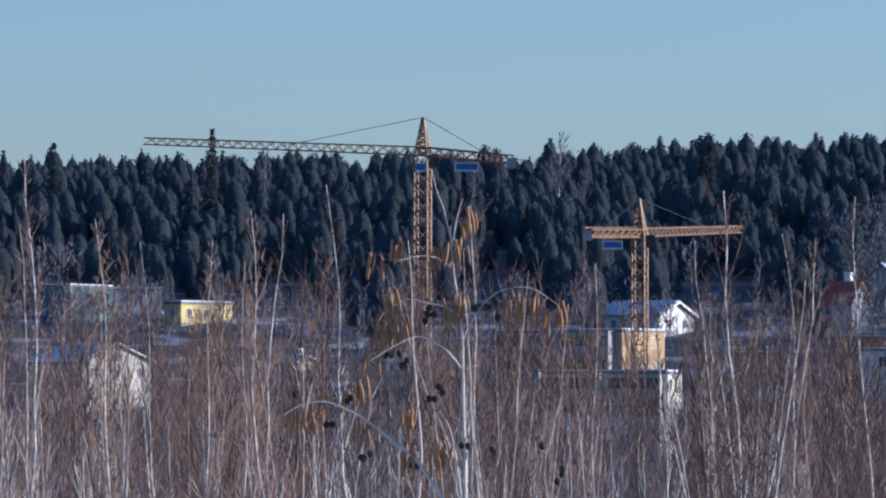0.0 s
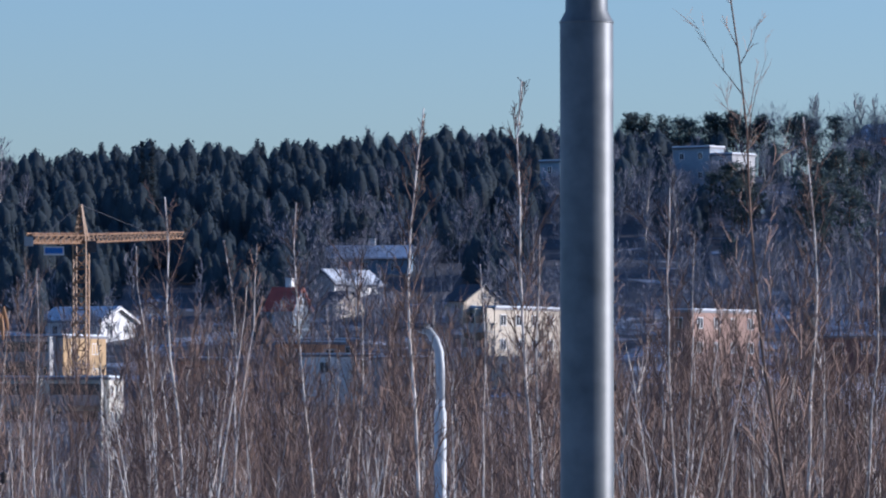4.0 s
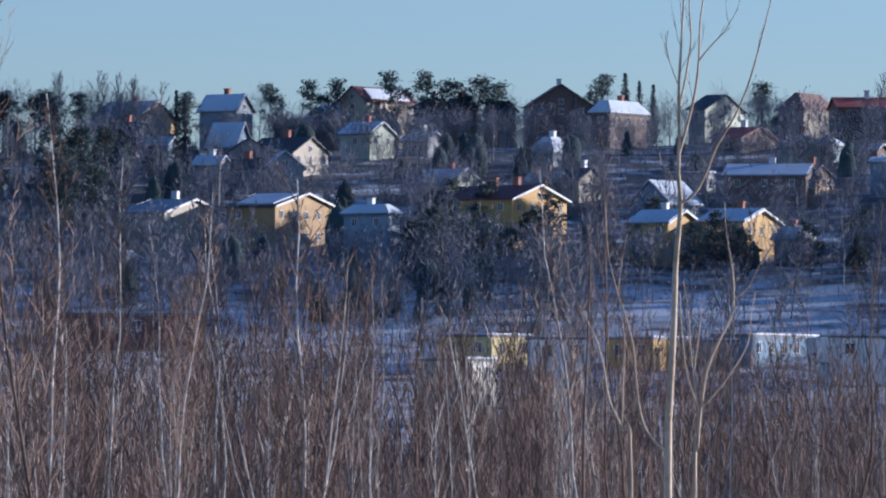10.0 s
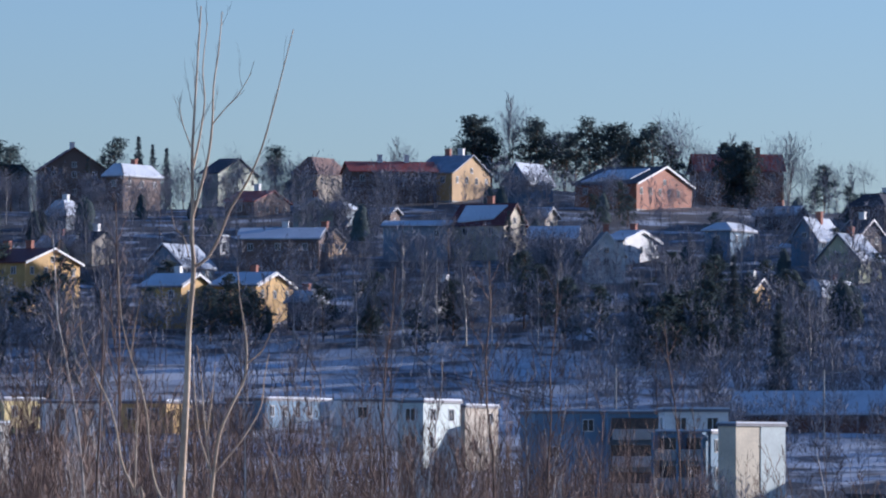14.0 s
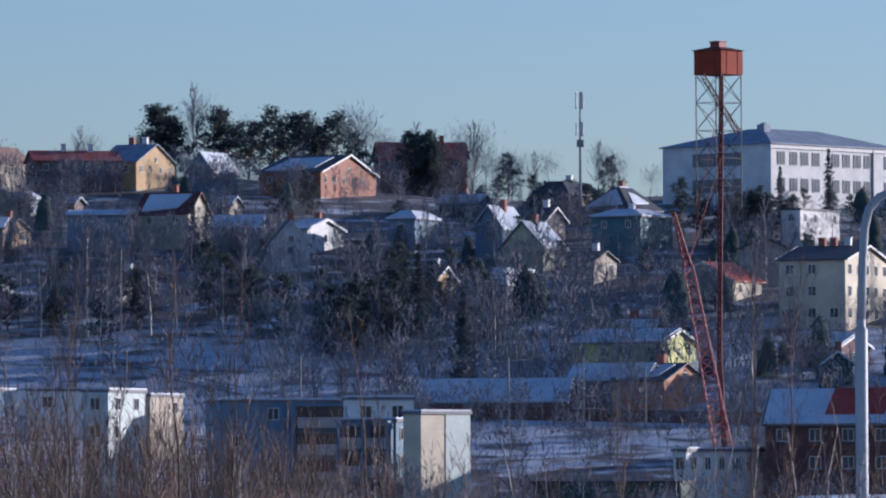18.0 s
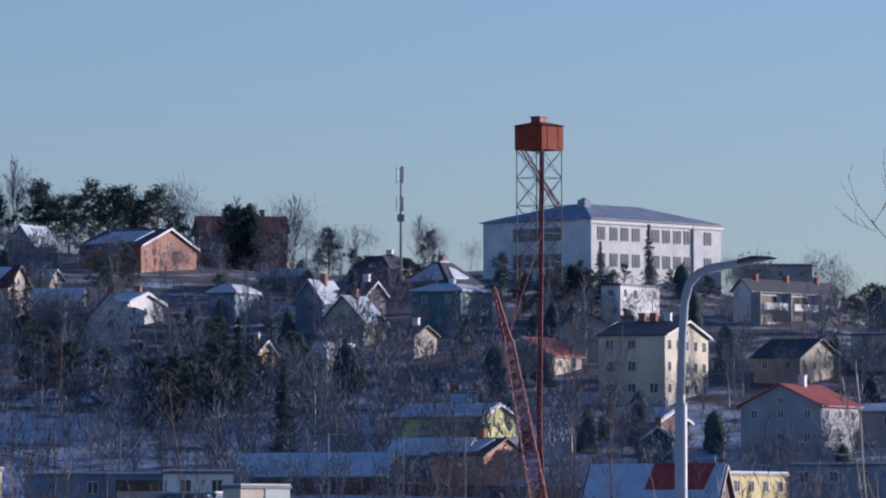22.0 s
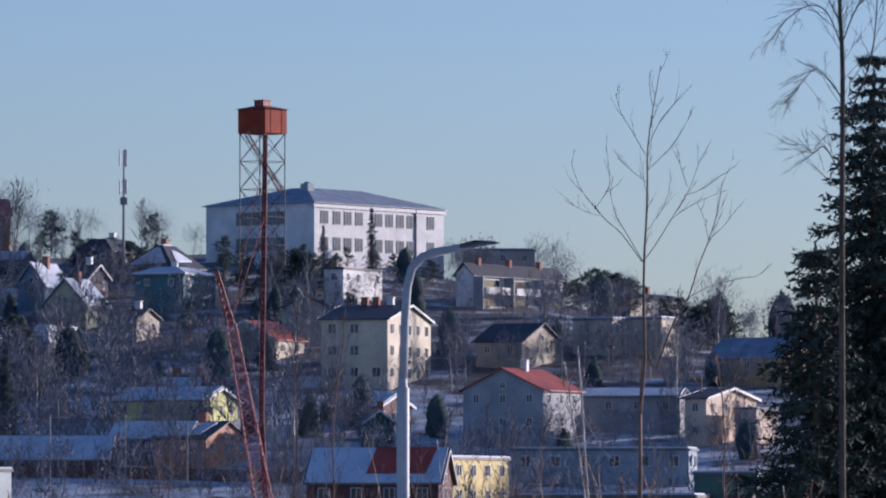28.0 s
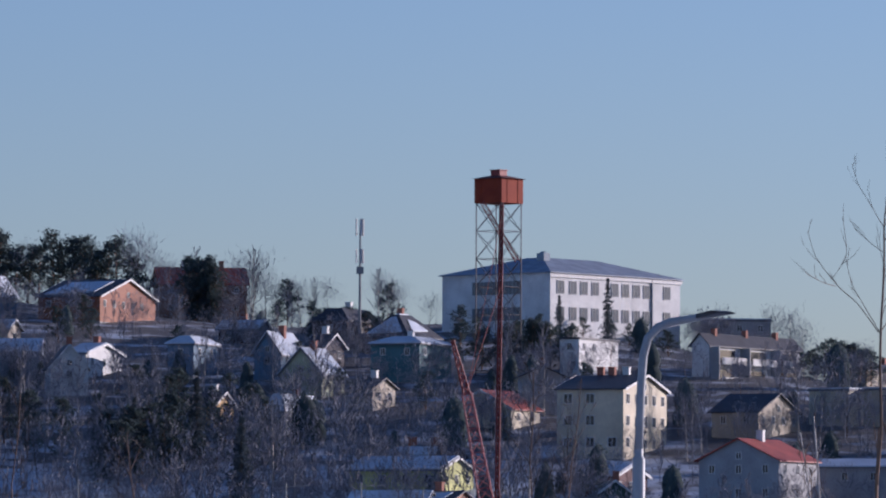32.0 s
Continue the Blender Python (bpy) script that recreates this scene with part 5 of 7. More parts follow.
def pine_geo(seed, height, width, size, clumps=16, low=0.42, dense=1.0):
    rng = random.Random(seed)
    trunk, crown = Geo(), Geo()
    pts = bough(trunk, rng, (0, 0, -0.3), (0, 0, 1), height * 0.95, height * 0.016, 6, 5, up=0.3, wander=0.06)
    for i in range(clumps):
        t = low + (1 - low) * (i + rng.random()) / clumps
        q, _ = along(pts, min(t, 0.99))
        w = rng.uniform(0, 2 * math.pi)
        ln = width * rng.uniform(0.35, 1.0) * (1.25 - t)
        way = Vector((math.cos(w), math.sin(w), rng.uniform(0.1, 0.6)))
        bp = bough(trunk, rng, q, way, ln, height * 0.005, 2, 3, up=0.1)
        needles(crown, rng, bp[-1], size, width * 0.10, int(60 * dense), 0.55)
        needles(crown, rng, bp[-2], size, width * 0.09, int(28 * dense), 0.55)
    needles(crown, rng, pts[-1], size, width * 0.12, int(50 * dense), 0.6)
    return trunk, crown


def hazy_tree(seed, height, rad, limbs, twigs, spread, width=0.085):
    """A light leafless tree for far slopes: stem and limbs as tubes, each twig one sliver."""
    rng = random.Random(seed)
    g, crown = Geo(), Geo()
    stem = bough(g, rng, (0, 0, -0.2), (0, 0, 1), height, rad, 5, 4, up=0.25, wander=0.08)
    for i in range(limbs):
        t = 0.18 + 0.8 * (i + rng.random()) / limbs
        q, _ = along(stem, min(t, 0.99))
        w = i * 2.4 + rng.uniform(-0.5, 0.5)
        an = radians(rng.uniform(24, 62)) * spread
        way = Vector((math.cos(w) * math.sin(an), math.sin(w) * math.sin(an), math.cos(an)))
        ln = height * rng.uniform(0.22, 0.42) * (1.12 - t) ** 0.55
        bp = sprig(crown, rng, q, way, ln, rad * 0.3)
        for _ in range(twigs):
            tq, td = along(bp, rng.uniform(0.15, 0.99))
            d = (td + Vector((rng.uniform(-1, 1), rng.uniform(-1, 1), rng.uniform(-0.4, 0.9))) * 0.8).normalized() * ln * rng.uniform(0.2, 0.55)
            side = Vector((rng.uniform(-1, 1), rng.uniform(-1, 1), 0)).normalized() * width
            crown.add([tuple(tq - side * 0.5), tuple(tq + side * 0.5), tuple(tq + d)], [(0, 1, 2)])
    return g, crown


def veil_tree(seed, height, spread, twigs, width=0.06, rad=0.09):
    """A round-crowned leafless tree: forking limbs in a cloud of fine twigs, each one sliver."""
    rng = random.Random(seed)
    g, crown = Geo(), Geo()
    stem = bough(g, rng, (0, 0, -0.2), (0, 0, 1), height * 0.8, rad, 3, 3, up=0.25, wander=0.10)
    lumps = []
    for i in range(7):
        q, _ = along(stem, 0.3 + 0.65 * i / 7)
        w = i * 2.4 + rng.uniform(-0.4, 0.4)
        way = Vector((math.cos(w), math.sin(w), rng.uniform(0.7, 1.4)))
        bp = sprig(crown, rng, q, way, height * rng.uniform(0.26, 0.36) * (1.25 - 0.1 * i), rad * 0.4)
        lumps += [bp[1], bp[2]]
    lumps.append(stem[-1])
    for _ in range(twigs):
        c = lumps[rng.randrange(len(lumps))] + Vector((rng.gauss(0, 0.085), rng.gauss(0, 0.085), rng.gauss(0, 0.08))) * height * spread
        out = Vector((c.x, c.y, (c.z - height * 0.45) * 0.8))
        d = (out.normalized() + Vector((rng.uniform(-1, 1), rng.uniform(-1, 1), rng.uniform(-0.4, 0.9))) * 0.8).normalized() * height * rng.uniform(0.05, 0.13)
        side = Vector((rng.uniform(-1, 1), rng.uniform(-1, 1), 0)).normalized() * width
        crown.add([tuple(c - side * 0.5), tuple(c + side * 0.5), tuple(c + d)], [(0, 1, 2)])
    return g, crown


SPRUCE_SET, PINE_SET, YOUNG_SET, BARE_SET, BIRCH_SET = [], [], [], [], []
for k in range(3):
    t, c = spruce_geo(100 + k, 12.0, 2.3 + 0.3 * k, 34, 0.32)
    SPRUCE_SET.append((t.mesh("trunk", BROWN_BARK), c.mesh("crown", HAZED_SPRUCE)))
    t, c = pine_geo(200 + k, 12.0, 4.8 + 0.6 * k, 0.36, 24 + 3 * k, dense=0.5)
    PINE_SET.append((t.mesh("trunk", PINE_BARK, True), c.mesh("crown", PINE_GREEN)))
for k in range(2):
    t, c = pine_geo(220 + k, 12.0, 5.4, 0.52, 28, low=0.1, dense=0.42)
    YOUNG_SET.append((t.mesh("trunk", PINE_BARK, True), c.mesh("crown", PINE_GREEN)))
for k in range(4):
    t, c = veil_tree(300 + k, 10.0, 0.9 + 0.08 * k, 800, 0.055, 0.12)
    BARE_SET.append((t.mesh("trunk", BROWN_BARK, True), c.mesh("crown", HAZED_TWIG)))
    t, c = hazy_tree(400 + k, 12.0, 0.15, 22, 30, 0.6, 0.06)
    BIRCH_SET.append((t.mesh("trunk", BIRCH_BARK, True), c.mesh("crown", HAZED_TWIG)))


def far_tree(sets, base, name, label, group, x, y, height, slim=1.0):
    """A tree of the far slope, one of a few shapes, turned and sized."""
    rng = random.Random(int(x * 31 + y * 17))
    tm, cm = sets[rng.randrange(len(sets))]
    ob = tagged(new(name), label, "tree", group=group)
    k = height / base
    ob.matrix_basis = pose(x, y, land(x, y) - 0.1, 0, 0, rng.uniform(0, 360)) @ Matrix.Diagonal((k * slim, k * slim, k, 1))
    part("trunk", tm, None, ob)
    part("crown", cm, None, ob)


def pine(x, y, height):
    far_tree(PINE_SET, 12.0, "pine_tree", "tall pine with a dark green clumped crown", "conifers among the houses", x, y, height, 1.0)


def spruce(x, y, height):
    far_tree(SPRUCE_SET, 12.0, "spruce_tree", "dark green spruce with a pointed crown", "conifers among the houses", x, y, height, 0.9)


def young_pine(x, y, height, slim=1.0):
    far_tree(YOUNG_SET, 12.0, "pine_tree", "broad dark green pine with branches to the ground", "conifers among the houses", x, y, height, slim)


pine(310.4, 1040.7, 13.2)
pine(192.5, 1018.0, 11.8)
pine(195.7, 1017.4, 12.1)
pine(206.0, 1017.3, 13.1)
pine(211.5, 1016.2, 13.0)
pine(216.0, 1017.3, 11.7)
pine(220.1, 1016.4, 12.2)
pine(223.2, 1015.8, 11.2)
pine(186.2, 1017.1, 11.3)
pine(163.7, 972.3, 11.0)
pine(308.9, 1039.1, 12.8)
pine(320.4, 1041.8, 12.4)
pine(324.2, 1034.4, 10.5)
pine(326.5, 1027.4, 13.3)
pine(329.1, 1024.4, 12.6)
pine(330.6, 1019.7, 11.9)
pine(333.5, 1014.6, 13.3)
pine(239.9, 1016.1, 12.3)
pine(269.7, 1023.1, 10.0)
pine(353.8, 907.5, 6.4)
pine(350.0, 868.1, 8.3)
pine(369.9, 901.0, 3.9)
pine(343.9, 864.1, 8.1)
pine(377.1, 902.4, 3.9)
pine(407.3, 882.6, 7.1)
pine(407.9, 877.8, 6.5)
pine(385.2, 804.5, 6.3)
pine(388.9, 805.0, 6.7)
pine(391.8, 863.2, 4.6)
pine(394.6, 835.5, 5.7)
pine(384.5, 804.9, 5.5)
pine(342.0, 933.3, 4.3)
pine(339.5, 934.2, 5.7)
pine(343.8, 930.5, 4.9)
pine(341.3, 995.1, 11.0)
pine(342.0, 992.7, 10.7)
pine(343.3, 992.3, 10.3)
pine(354.6, 885.7, 5.8)
pine(357.4, 884.5, 6.2)
pine(147.9, 1019.3, 10.4)
pine(128.8, 1021.9, 10.3)
pine(123.3, 1022.6, 10.7)
pine(134.3, 1021.2, 10.6)
pine(137.5, 1020.8, 11.0)
pine(121.1, 1022.9, 10.7)
pine(121.6, 1022.8, 10.8)
pine(126.0, 1020.3, 10.4)
pine(130.8, 1021.7, 9.8)
pine(138.0, 1020.7, 10.8)
pine(141.7, 1020.2, 10.1)
pine(147.1, 1019.4, 9.6)
pine(133.8, 1021.3, 10.9)
pine(137.4, 1020.8, 10.8)
pine(142.0, 1020.2, 10.3)
pine(150.4, 1021.0, 10.2)
pine(154.1, 1020.4, 10.1)
young_pine(186.4, 829.3, 8.9, 1.1)
young_pine(183.0, 828.0, 6.7, 1.0)
young_pine(170.9, 814.3, 11.6, 0.9)
young_pine(170.3, 822.6, 8.5, 0.9)
young_pine(201.3, 827.9, 6.8, 0.9)
young_pine(213.8, 824.7, 6.6, 1.0)
young_pine(212.3, 825.1, 5.5, 0.9)
young_pine(129.1, 868.5, 14.0, 1.0)
young_pine(131.5, 856.0, 13.1, 1.0)
young_pine(138.8, 919.6, 10.6, 1.0)
young_pine(176.2, 823.4, 8.2, 1.1)
young_pine(178.8, 822.8, 6.7, 1.0)
young_pine(152.6, 964.0, 6.1, 0.9)
young_pine(152.5, 931.6, 6.5, 1.0)
young_pine(260.7, 781.7, 9.3, 1.2)
young_pine(261.5, 775.1, 8.6, 1.0)
young_pine(259.5, 786.3, 7.4, 1.0)
young_pine(266.5, 790.3, 9.6, 1.1)
young_pine(262.9, 785.2, 7.4, 1.1)
young_pine(265.7, 780.0, 7.8, 0.9)
young_pine(250.0, 797.7, 9.5, 1.0)
young_pine(254.3, 796.4, 8.7, 1.0)
young_pine(255.0, 831.8, 9.2, 0.9)
young_pine(218.3, 1016.8, 9.1, 1.0)
young_pine(313.3, 1041.9, 9.7, 1.0)
young_pine(321.7, 1039.4, 9.2, 1.1)
young_pine(330.9, 1017.5, 10.6, 1.0)
young_pine(335.4, 1009.8, 10.2, 1.0)
young_pine(282.3, 986.4, 5.4, 1.0)
young_pine(341.5, 914.3, 4.3, 1.3)
young_pine(337.4, 915.8, 3.9, 1.4)
young_pine(334.0, 919.2, 3.8, 1.3)
young_pine(389.3, 822.5, 6.0, 1.2)
young_pine(385.6, 804.4, 6.7, 1.2)
young_pine(385.3, 795.6, 6.3, 1.1)
young_pine(407.2, 880.4, 6.9, 1.1)
young_pine(395.9, 868.0, 4.3, 1.2)
young_pine(369.6, 914.1, 4.0, 1.1)
young_pine(357.7, 910.2, 4.3, 1.1)
young_pine(378.4, 917.0, 3.5, 1.0)
young_pine(380.3, 903.2, 3.9, 1.0)
young_pine(186.1, 821.2, 8.1, 1.0)
young_pine(145.7, 973.2, 4.4, 1.2)
young_pine(113.0, 951.3, 5.9, 1.0)
young_pine(131.0, 957.1, 4.2, 1.0)
young_pine(134.5, 902.0, 9.4, 1.0)
young_pine(130.8, 886.4, 9.4, 1.0)
young_pine(140.6, 925.4, 10.5, 1.0)
young_pine(139.1, 943.8, 9.6, 1.0)
young_pine(129.9, 886.5, 10.1, 1.0)
young_pine(138.0, 903.5, 8.4, 1.0)
young_pine(146.8, 942.6, 8.0, 1.0)
young_pine(129.0, 866.4, 10.0, 1.0)
young_pine(136.1, 891.7, 7.7, 1.0)
young_pine(138.2, 923.7, 7.2, 1.0)
young_pine(145.8, 934.7, 9.2, 1.0)
young_pine(136.8, 915.8, 8.0, 1.0)
young_pine(168.6, 818.8, 9.1, 0.9)
young_pine(170.8, 818.4, 9.2, 0.9)
young_pine(175.4, 839.9, 8.7, 0.9)
young_pine(173.6, 836.2, 7.8, 0.9)
young_pine(172.3, 824.2, 7.2, 0.9)
young_pine(177.2, 843.6, 8.2, 0.9)
young_pine(123.3, 905.6, 9.0, 1.0)
young_pine(123.4, 901.6, 10.6, 1.0)
young_pine(123.3, 913.7, 9.9, 1.0)
young_pine(119.9, 914.2, 8.5, 1.0)
young_pine(122.7, 911.8, 10.1, 1.0)
young_pine(253.9, 771.3, 8.7, 1.0)
young_pine(266.2, 786.1, 7.0, 1.0)
young_pine(258.7, 788.6, 7.7, 1.0)
young_pine(263.8, 786.9, 6.5, 1.0)
young_pine(261.8, 772.9, 6.1, 1.0)
young_pine(257.9, 780.5, 9.4, 1.0)
young_pine(256.2, 768.4, 6.9, 1.0)
young_pine(177.9, 833.2, 7.5, 1.0)
young_pine(185.3, 852.1, 10.1, 1.0)
young_pine(178.6, 841.3, 9.2, 1.0)
young_pine(183.2, 860.7, 9.6, 1.0)
young_pine(179.7, 861.5, 7.7, 1.0)
young_pine(183.4, 842.3, 7.0, 1.0)
young_pine(237.4, 824.5, 5.4, 1.0)
young_pine(225.9, 807.0, 5.3, 1.0)
young_pine(193.7, 848.2, 8.8, 1.0)
young_pine(243.0, 829.1, 6.1, 1.0)
young_pine(227.9, 816.8, 8.0, 1.0)
young_pine(187.7, 827.0, 8.5, 1.0)
young_pine(228.3, 816.7, 5.8, 1.0)
young_pine(206.5, 816.3, 7.9, 1.0)
young_pine(197.2, 826.8, 5.4, 1.0)
young_pine(211.8, 812.9, 7.6, 1.0)
young_pine(232.6, 830.0, 7.5, 1.0)
young_pine(221.5, 814.4, 7.9, 1.0)
young_pine(277.4, 811.9, 6.3, 1.0)
young_pine(229.1, 795.7, 6.6, 1.0)
young_pine(186.0, 825.3, 5.3, 1.0)
young_pine(189.4, 816.3, 5.7, 1.0)
young_pine(210.0, 819.5, 9.0, 1.0)
young_pine(239.8, 815.5, 7.6, 1.0)
young_pine(274.6, 817.1, 6.6, 1.0)
young_pine(252.4, 815.8, 9.1, 1.0)
young_pine(250.7, 818.5, 7.1, 1.0)
young_pine(206.8, 843.0, 8.4, 1.0)
young_pine(332.8, 913.3, 5.6, 1.3)
young_pine(334.8, 912.5, 6.1, 1.4)
young_pine(337.2, 911.6, 6.4, 1.4)
young_pine(339.7, 910.7, 5.6, 1.4)
young_pine(340.6, 908.2, 5.0, 1.3)
young_pine(349.2, 872.7, 7.5, 1.1)
young_pine(350.0, 868.1, 7.6, 1.1)
young_pine(352.5, 867.1, 7.5, 1.1)
young_pine(353.9, 864.3, 7.3, 1.0)
young_pine(342.9, 879.5, 6.7, 1.1)
young_pine(343.8, 872.7, 6.6, 1.1)
young_pine(343.9, 864.1, 6.9, 1.1)
young_pine(402.0, 878.4, 6.4, 1.1)
young_pine(407.3, 884.7, 7.2, 1.1)
young_pine(407.3, 878.1, 7.3, 1.1)
young_pine(407.8, 873.5, 7.0, 1.1)
young_pine(383.4, 805.4, 7.6, 1.0)
young_pine(387.5, 805.7, 7.4, 1.1)
young_pine(388.3, 800.8, 7.0, 1.0)
young_pine(394.3, 866.5, 5.0, 1.1)
young_pine(380.7, 898.7, 4.3, 1.3)
young_pine(381.2, 889.8, 4.3, 1.3)
young_pine(309.8, 1040.9, 12.7, 1.0)
young_pine(313.3, 1041.9, 10.8, 1.0)
young_pine(320.5, 1039.7, 12.0, 0.9)
young_pine(325.2, 1032.0, 10.3, 1.1)
young_pine(329.2, 1022.3, 12.6, 0.9)
young_pine(332.5, 1017.0, 12.3, 0.9)
young_pine(340.5, 997.5, 10.8, 0.8)
young_pine(342.1, 992.7, 11.3, 0.8)
young_pine(322.7, 1036.9, 10.0, 1.1)
young_pine(327.2, 1027.1, 10.9, 1.1)
young_pine(281.4, 808.4, 5.4, 1.0)
young_pine(278.0, 803.3, 6.5, 1.0)
young_pine(252.7, 775.9, 5.2, 1.0)
young_pine(270.4, 780.5, 5.3, 1.0)
young_pine(261.6, 781.4, 6.6, 1.0)
young_pine(265.6, 815.9, 4.7, 1.0)
young_pine(270.6, 803.7, 5.7, 1.0)
young_pine(272.3, 811.5, 6.4, 1.0)
young_pine(266.5, 805.0, 6.0, 1.0)
young_pine(282.5, 831.3, 7.5, 1.0)
young_pine(289.5, 820.4, 6.3, 1.0)
young_pine(290.0, 830.9, 6.5, 1.0)
young_pine(284.9, 824.1, 5.6, 1.0)
young_pine(278.2, 815.9, 5.8, 1.0)
young_pine(274.7, 770.5, 5.7, 1.0)
young_pine(273.3, 779.5, 5.1, 1.0)
young_pine(273.7, 802.6, 6.2, 1.0)
young_pine(253.4, 773.5, 8.2, 1.0)
young_pine(282.9, 795.2, 7.7, 1.0)
young_pine(266.0, 815.7, 6.5, 1.0)
young_pine(277.5, 822.4, 7.7, 1.0)
young_pine(276.9, 833.2, 8.0, 1.0)
young_pine(272.8, 773.3, 6.3, 1.0)
young_pine(269.1, 783.1, 5.2, 1.0)
young_pine(352.0, 980.7, 8.1, 0.9)
young_pine(295.1, 926.1, 5.8, 0.9)
young_pine(306.0, 901.5, 5.2, 0.9)
young_pine(315.3, 872.8, 5.5, 0.9)
young_pine(341.0, 955.0, 5.0, 0.9)
young_pine(318.9, 830.9, 5.8, 0.9)
young_pine(342.4, 828.0, 6.3, 0.9)
young_pine(339.9, 835.5, 4.0, 0.9)
young_pine(304.2, 942.1, 6.2, 0.9)
young_pine(286.3, 844.8, 5.0, 0.9)
young_pine(309.8, 840.8, 5.5, 0.9)
young_pine(301.1, 928.4, 5.2, 0.9)
young_pine(399.5, 940.7, 8.1, 0.9)
young_pine(369.5, 980.7, 7.2, 0.9)


spruce(374.18, 897.09, 11.1)
spruce(367.3, 899.93, 8.2)


def slope_birch(x, y, height):
    far_tree(BIRCH_SET, 12.0, "birch_tree", "leafless birch with a pale trunk on the slope", "birches on the slope", x, y, height)


slope_birch(231.2, 809.6, 14.1)
slope_birch(233.7, 808.9, 13.3)
slope_birch(235.5, 808.4, 11.8)
slope_birch(238.6, 805.4, 12.8)
slope_birch(240.8, 800.6, 11.0)
slope_birch(227.4, 810.7, 10.4)
slope_birch(223.6, 805.5, 11.8)
slope_birch(246.5, 798.8, 9.5)
slope_birch(250.0, 797.7, 11.7)
slope_birch(269.7, 814.5, 10.5)
slope_birch(217.2, 813.5, 8.9)
slope_birch(212.1, 814.8, 7.4)
slope_birch(229.6, 803.8, 14.1)
slope_birch(232.1, 803.1, 13.3)
slope_birch(238.1, 803.5, 12.3)
slope_birch(250.8, 778.6, 10.1)
slope_birch(276.4, 805.9, 8.9)
slope_birch(275.9, 780.7, 9.5)
slope_birch(268.1, 808.7, 10.4)
slope_birch(332.3, 769.3, 8.6)
slope_birch(334.6, 772.7, 8.8)
slope_birch(354.2, 774.9, 6.8)
slope_birch(333.2, 766.7, 8.1)
slope_birch(278.1, 786.3, 8.7)
slope_birch(350.1, 861.6, 4.8)
slope_birch(382.4, 856.5, 5.8)
slope_birch(347.0, 984.7, 12.6)
slope_birch(356.6, 981.2, 7.8)
slope_birch(367.3, 979.4, 8.9)
slope_birch(370.2, 980.4, 7.4)
slope_birch(317.1, 1042.8, 14.8)
slope_birch(341.1, 997.3, 12.0)
slope_birch(293.6, 1033.1, 9.7)
slope_birch(157.3, 1019.9, 12.8)
slope_birch(160.4, 1019.5, 11.9)
slope_birch(163.2, 1019.0, 11.4)
slope_birch(150.4, 1021.0, 12.5)
slope_birch(-25.9, 923.6, 10.6)
slope_birch(4.5, 906.0, 9.7)
slope_birch(13.2, 891.9, 6.3)
slope_birch(19.9, 905.8, 9.6)
slope_birch(16.9, 921.8, 13.1)
slope_birch(-48.4, 842.6, 5.8)
slope_birch(52.9, 876.4, 8.6)
slope_birch(54.1, 870.3, 5.4)
slope_birch(158.3, 1019.8, 12.1)
slope_birch(162.8, 1019.1, 11.6)
slope_birch(167.4, 1018.3, 11.0)
slope_birch(151.0, 1020.9, 12.2)


def crest_tree(x, y, height, slim=1.0):
    far_tree(BARE_SET, 10.0, "bare_tree", "leafless round-crowned tree on the crest", "leafless trees on the slope", x, y, height, slim)


crest_tree(347.0, 984.7, 12.6)
crest_tree(354.8, 981.8, 8.4)
crest_tree(359.2, 980.3, 8.2)
crest_tree(368.9, 980.9, 9.3)
crest_tree(366.1, 967.0, 7.2)
crest_tree(359.4, 935.3, 6.2)
crest_tree(406.0, 905.1, 10.1)
crest_tree(406.4, 900.5, 10.3)
crest_tree(350.2, 981.4, 7.6)
crest_tree(405.6, 911.8, 7.2)
crest_tree(406.4, 896.2, 9.2)
crest_tree(338.8, 851.1, 7.2)
crest_tree(362.9, 841.0, 6.5)
crest_tree(368.2, 803.7, 5.8)
crest_tree(404.1, 857.6, 5.9)
crest_tree(365.5, 826.8, 6.2)
crest_tree(341.5, 793.6, 7.7)
crest_tree(349.2, 803.4, 7.0)
crest_tree(348.8, 981.9, 9.2)
crest_tree(352.7, 980.5, 7.7)
crest_tree(295.4, 1034.7, 9.4)
crest_tree(270.0, 1023.0, 9.0)
crest_tree(317.4, 1042.8, 14.5)
crest_tree(335.6, 1009.7, 15.1)
crest_tree(336.8, 1007.2, 12.4)
crest_tree(346.5, 984.8, 12.4)
crest_tree(338.7, 1002.3, 10.8)
crest_tree(352.0, 980.8, 8.7)
crest_tree(324.0, 1034.5, 11.1)
crest_tree(323.2, 1003.2, 7.5)
crest_tree(303.9, 988.3, 6.4)
crest_tree(262.8, 1020.7, 9.8)
crest_tree(268.8, 1023.3, 9.0)
crest_tree(144.7, 1019.8, 11.6)
crest_tree(162.3, 1019.2, 10.9)
crest_tree(183.5, 1017.6, 11.1)
crest_tree(225.0, 1017.4, 9.5)
crest_tree(240.9, 1015.8, 10.1)
crest_tree(252.2, 1015.1, 9.0)
crest_tree(165.5, 1018.6, 11.1)
crest_tree(155.5, 1020.2, 11.2)
crest_tree(161.0, 1019.4, 10.7)
crest_tree(142.6, 1020.1, 11.5)
crest_tree(149.9, 1019.0, 10.9)
crest_tree(158.3, 1019.8, 10.3)
crest_tree(306.0, 886.7, 6.5)
crest_tree(323.1, 829.3, 7.1)
crest_tree(384.9, 888.2, 6.9)
spruce(397.8, 954.4, 9.2)
spruce(386.8, 948.1, 5.3)
spruce(260.1, 741.7, 11.8)
spruce(258.9, 737.9, 13.0)
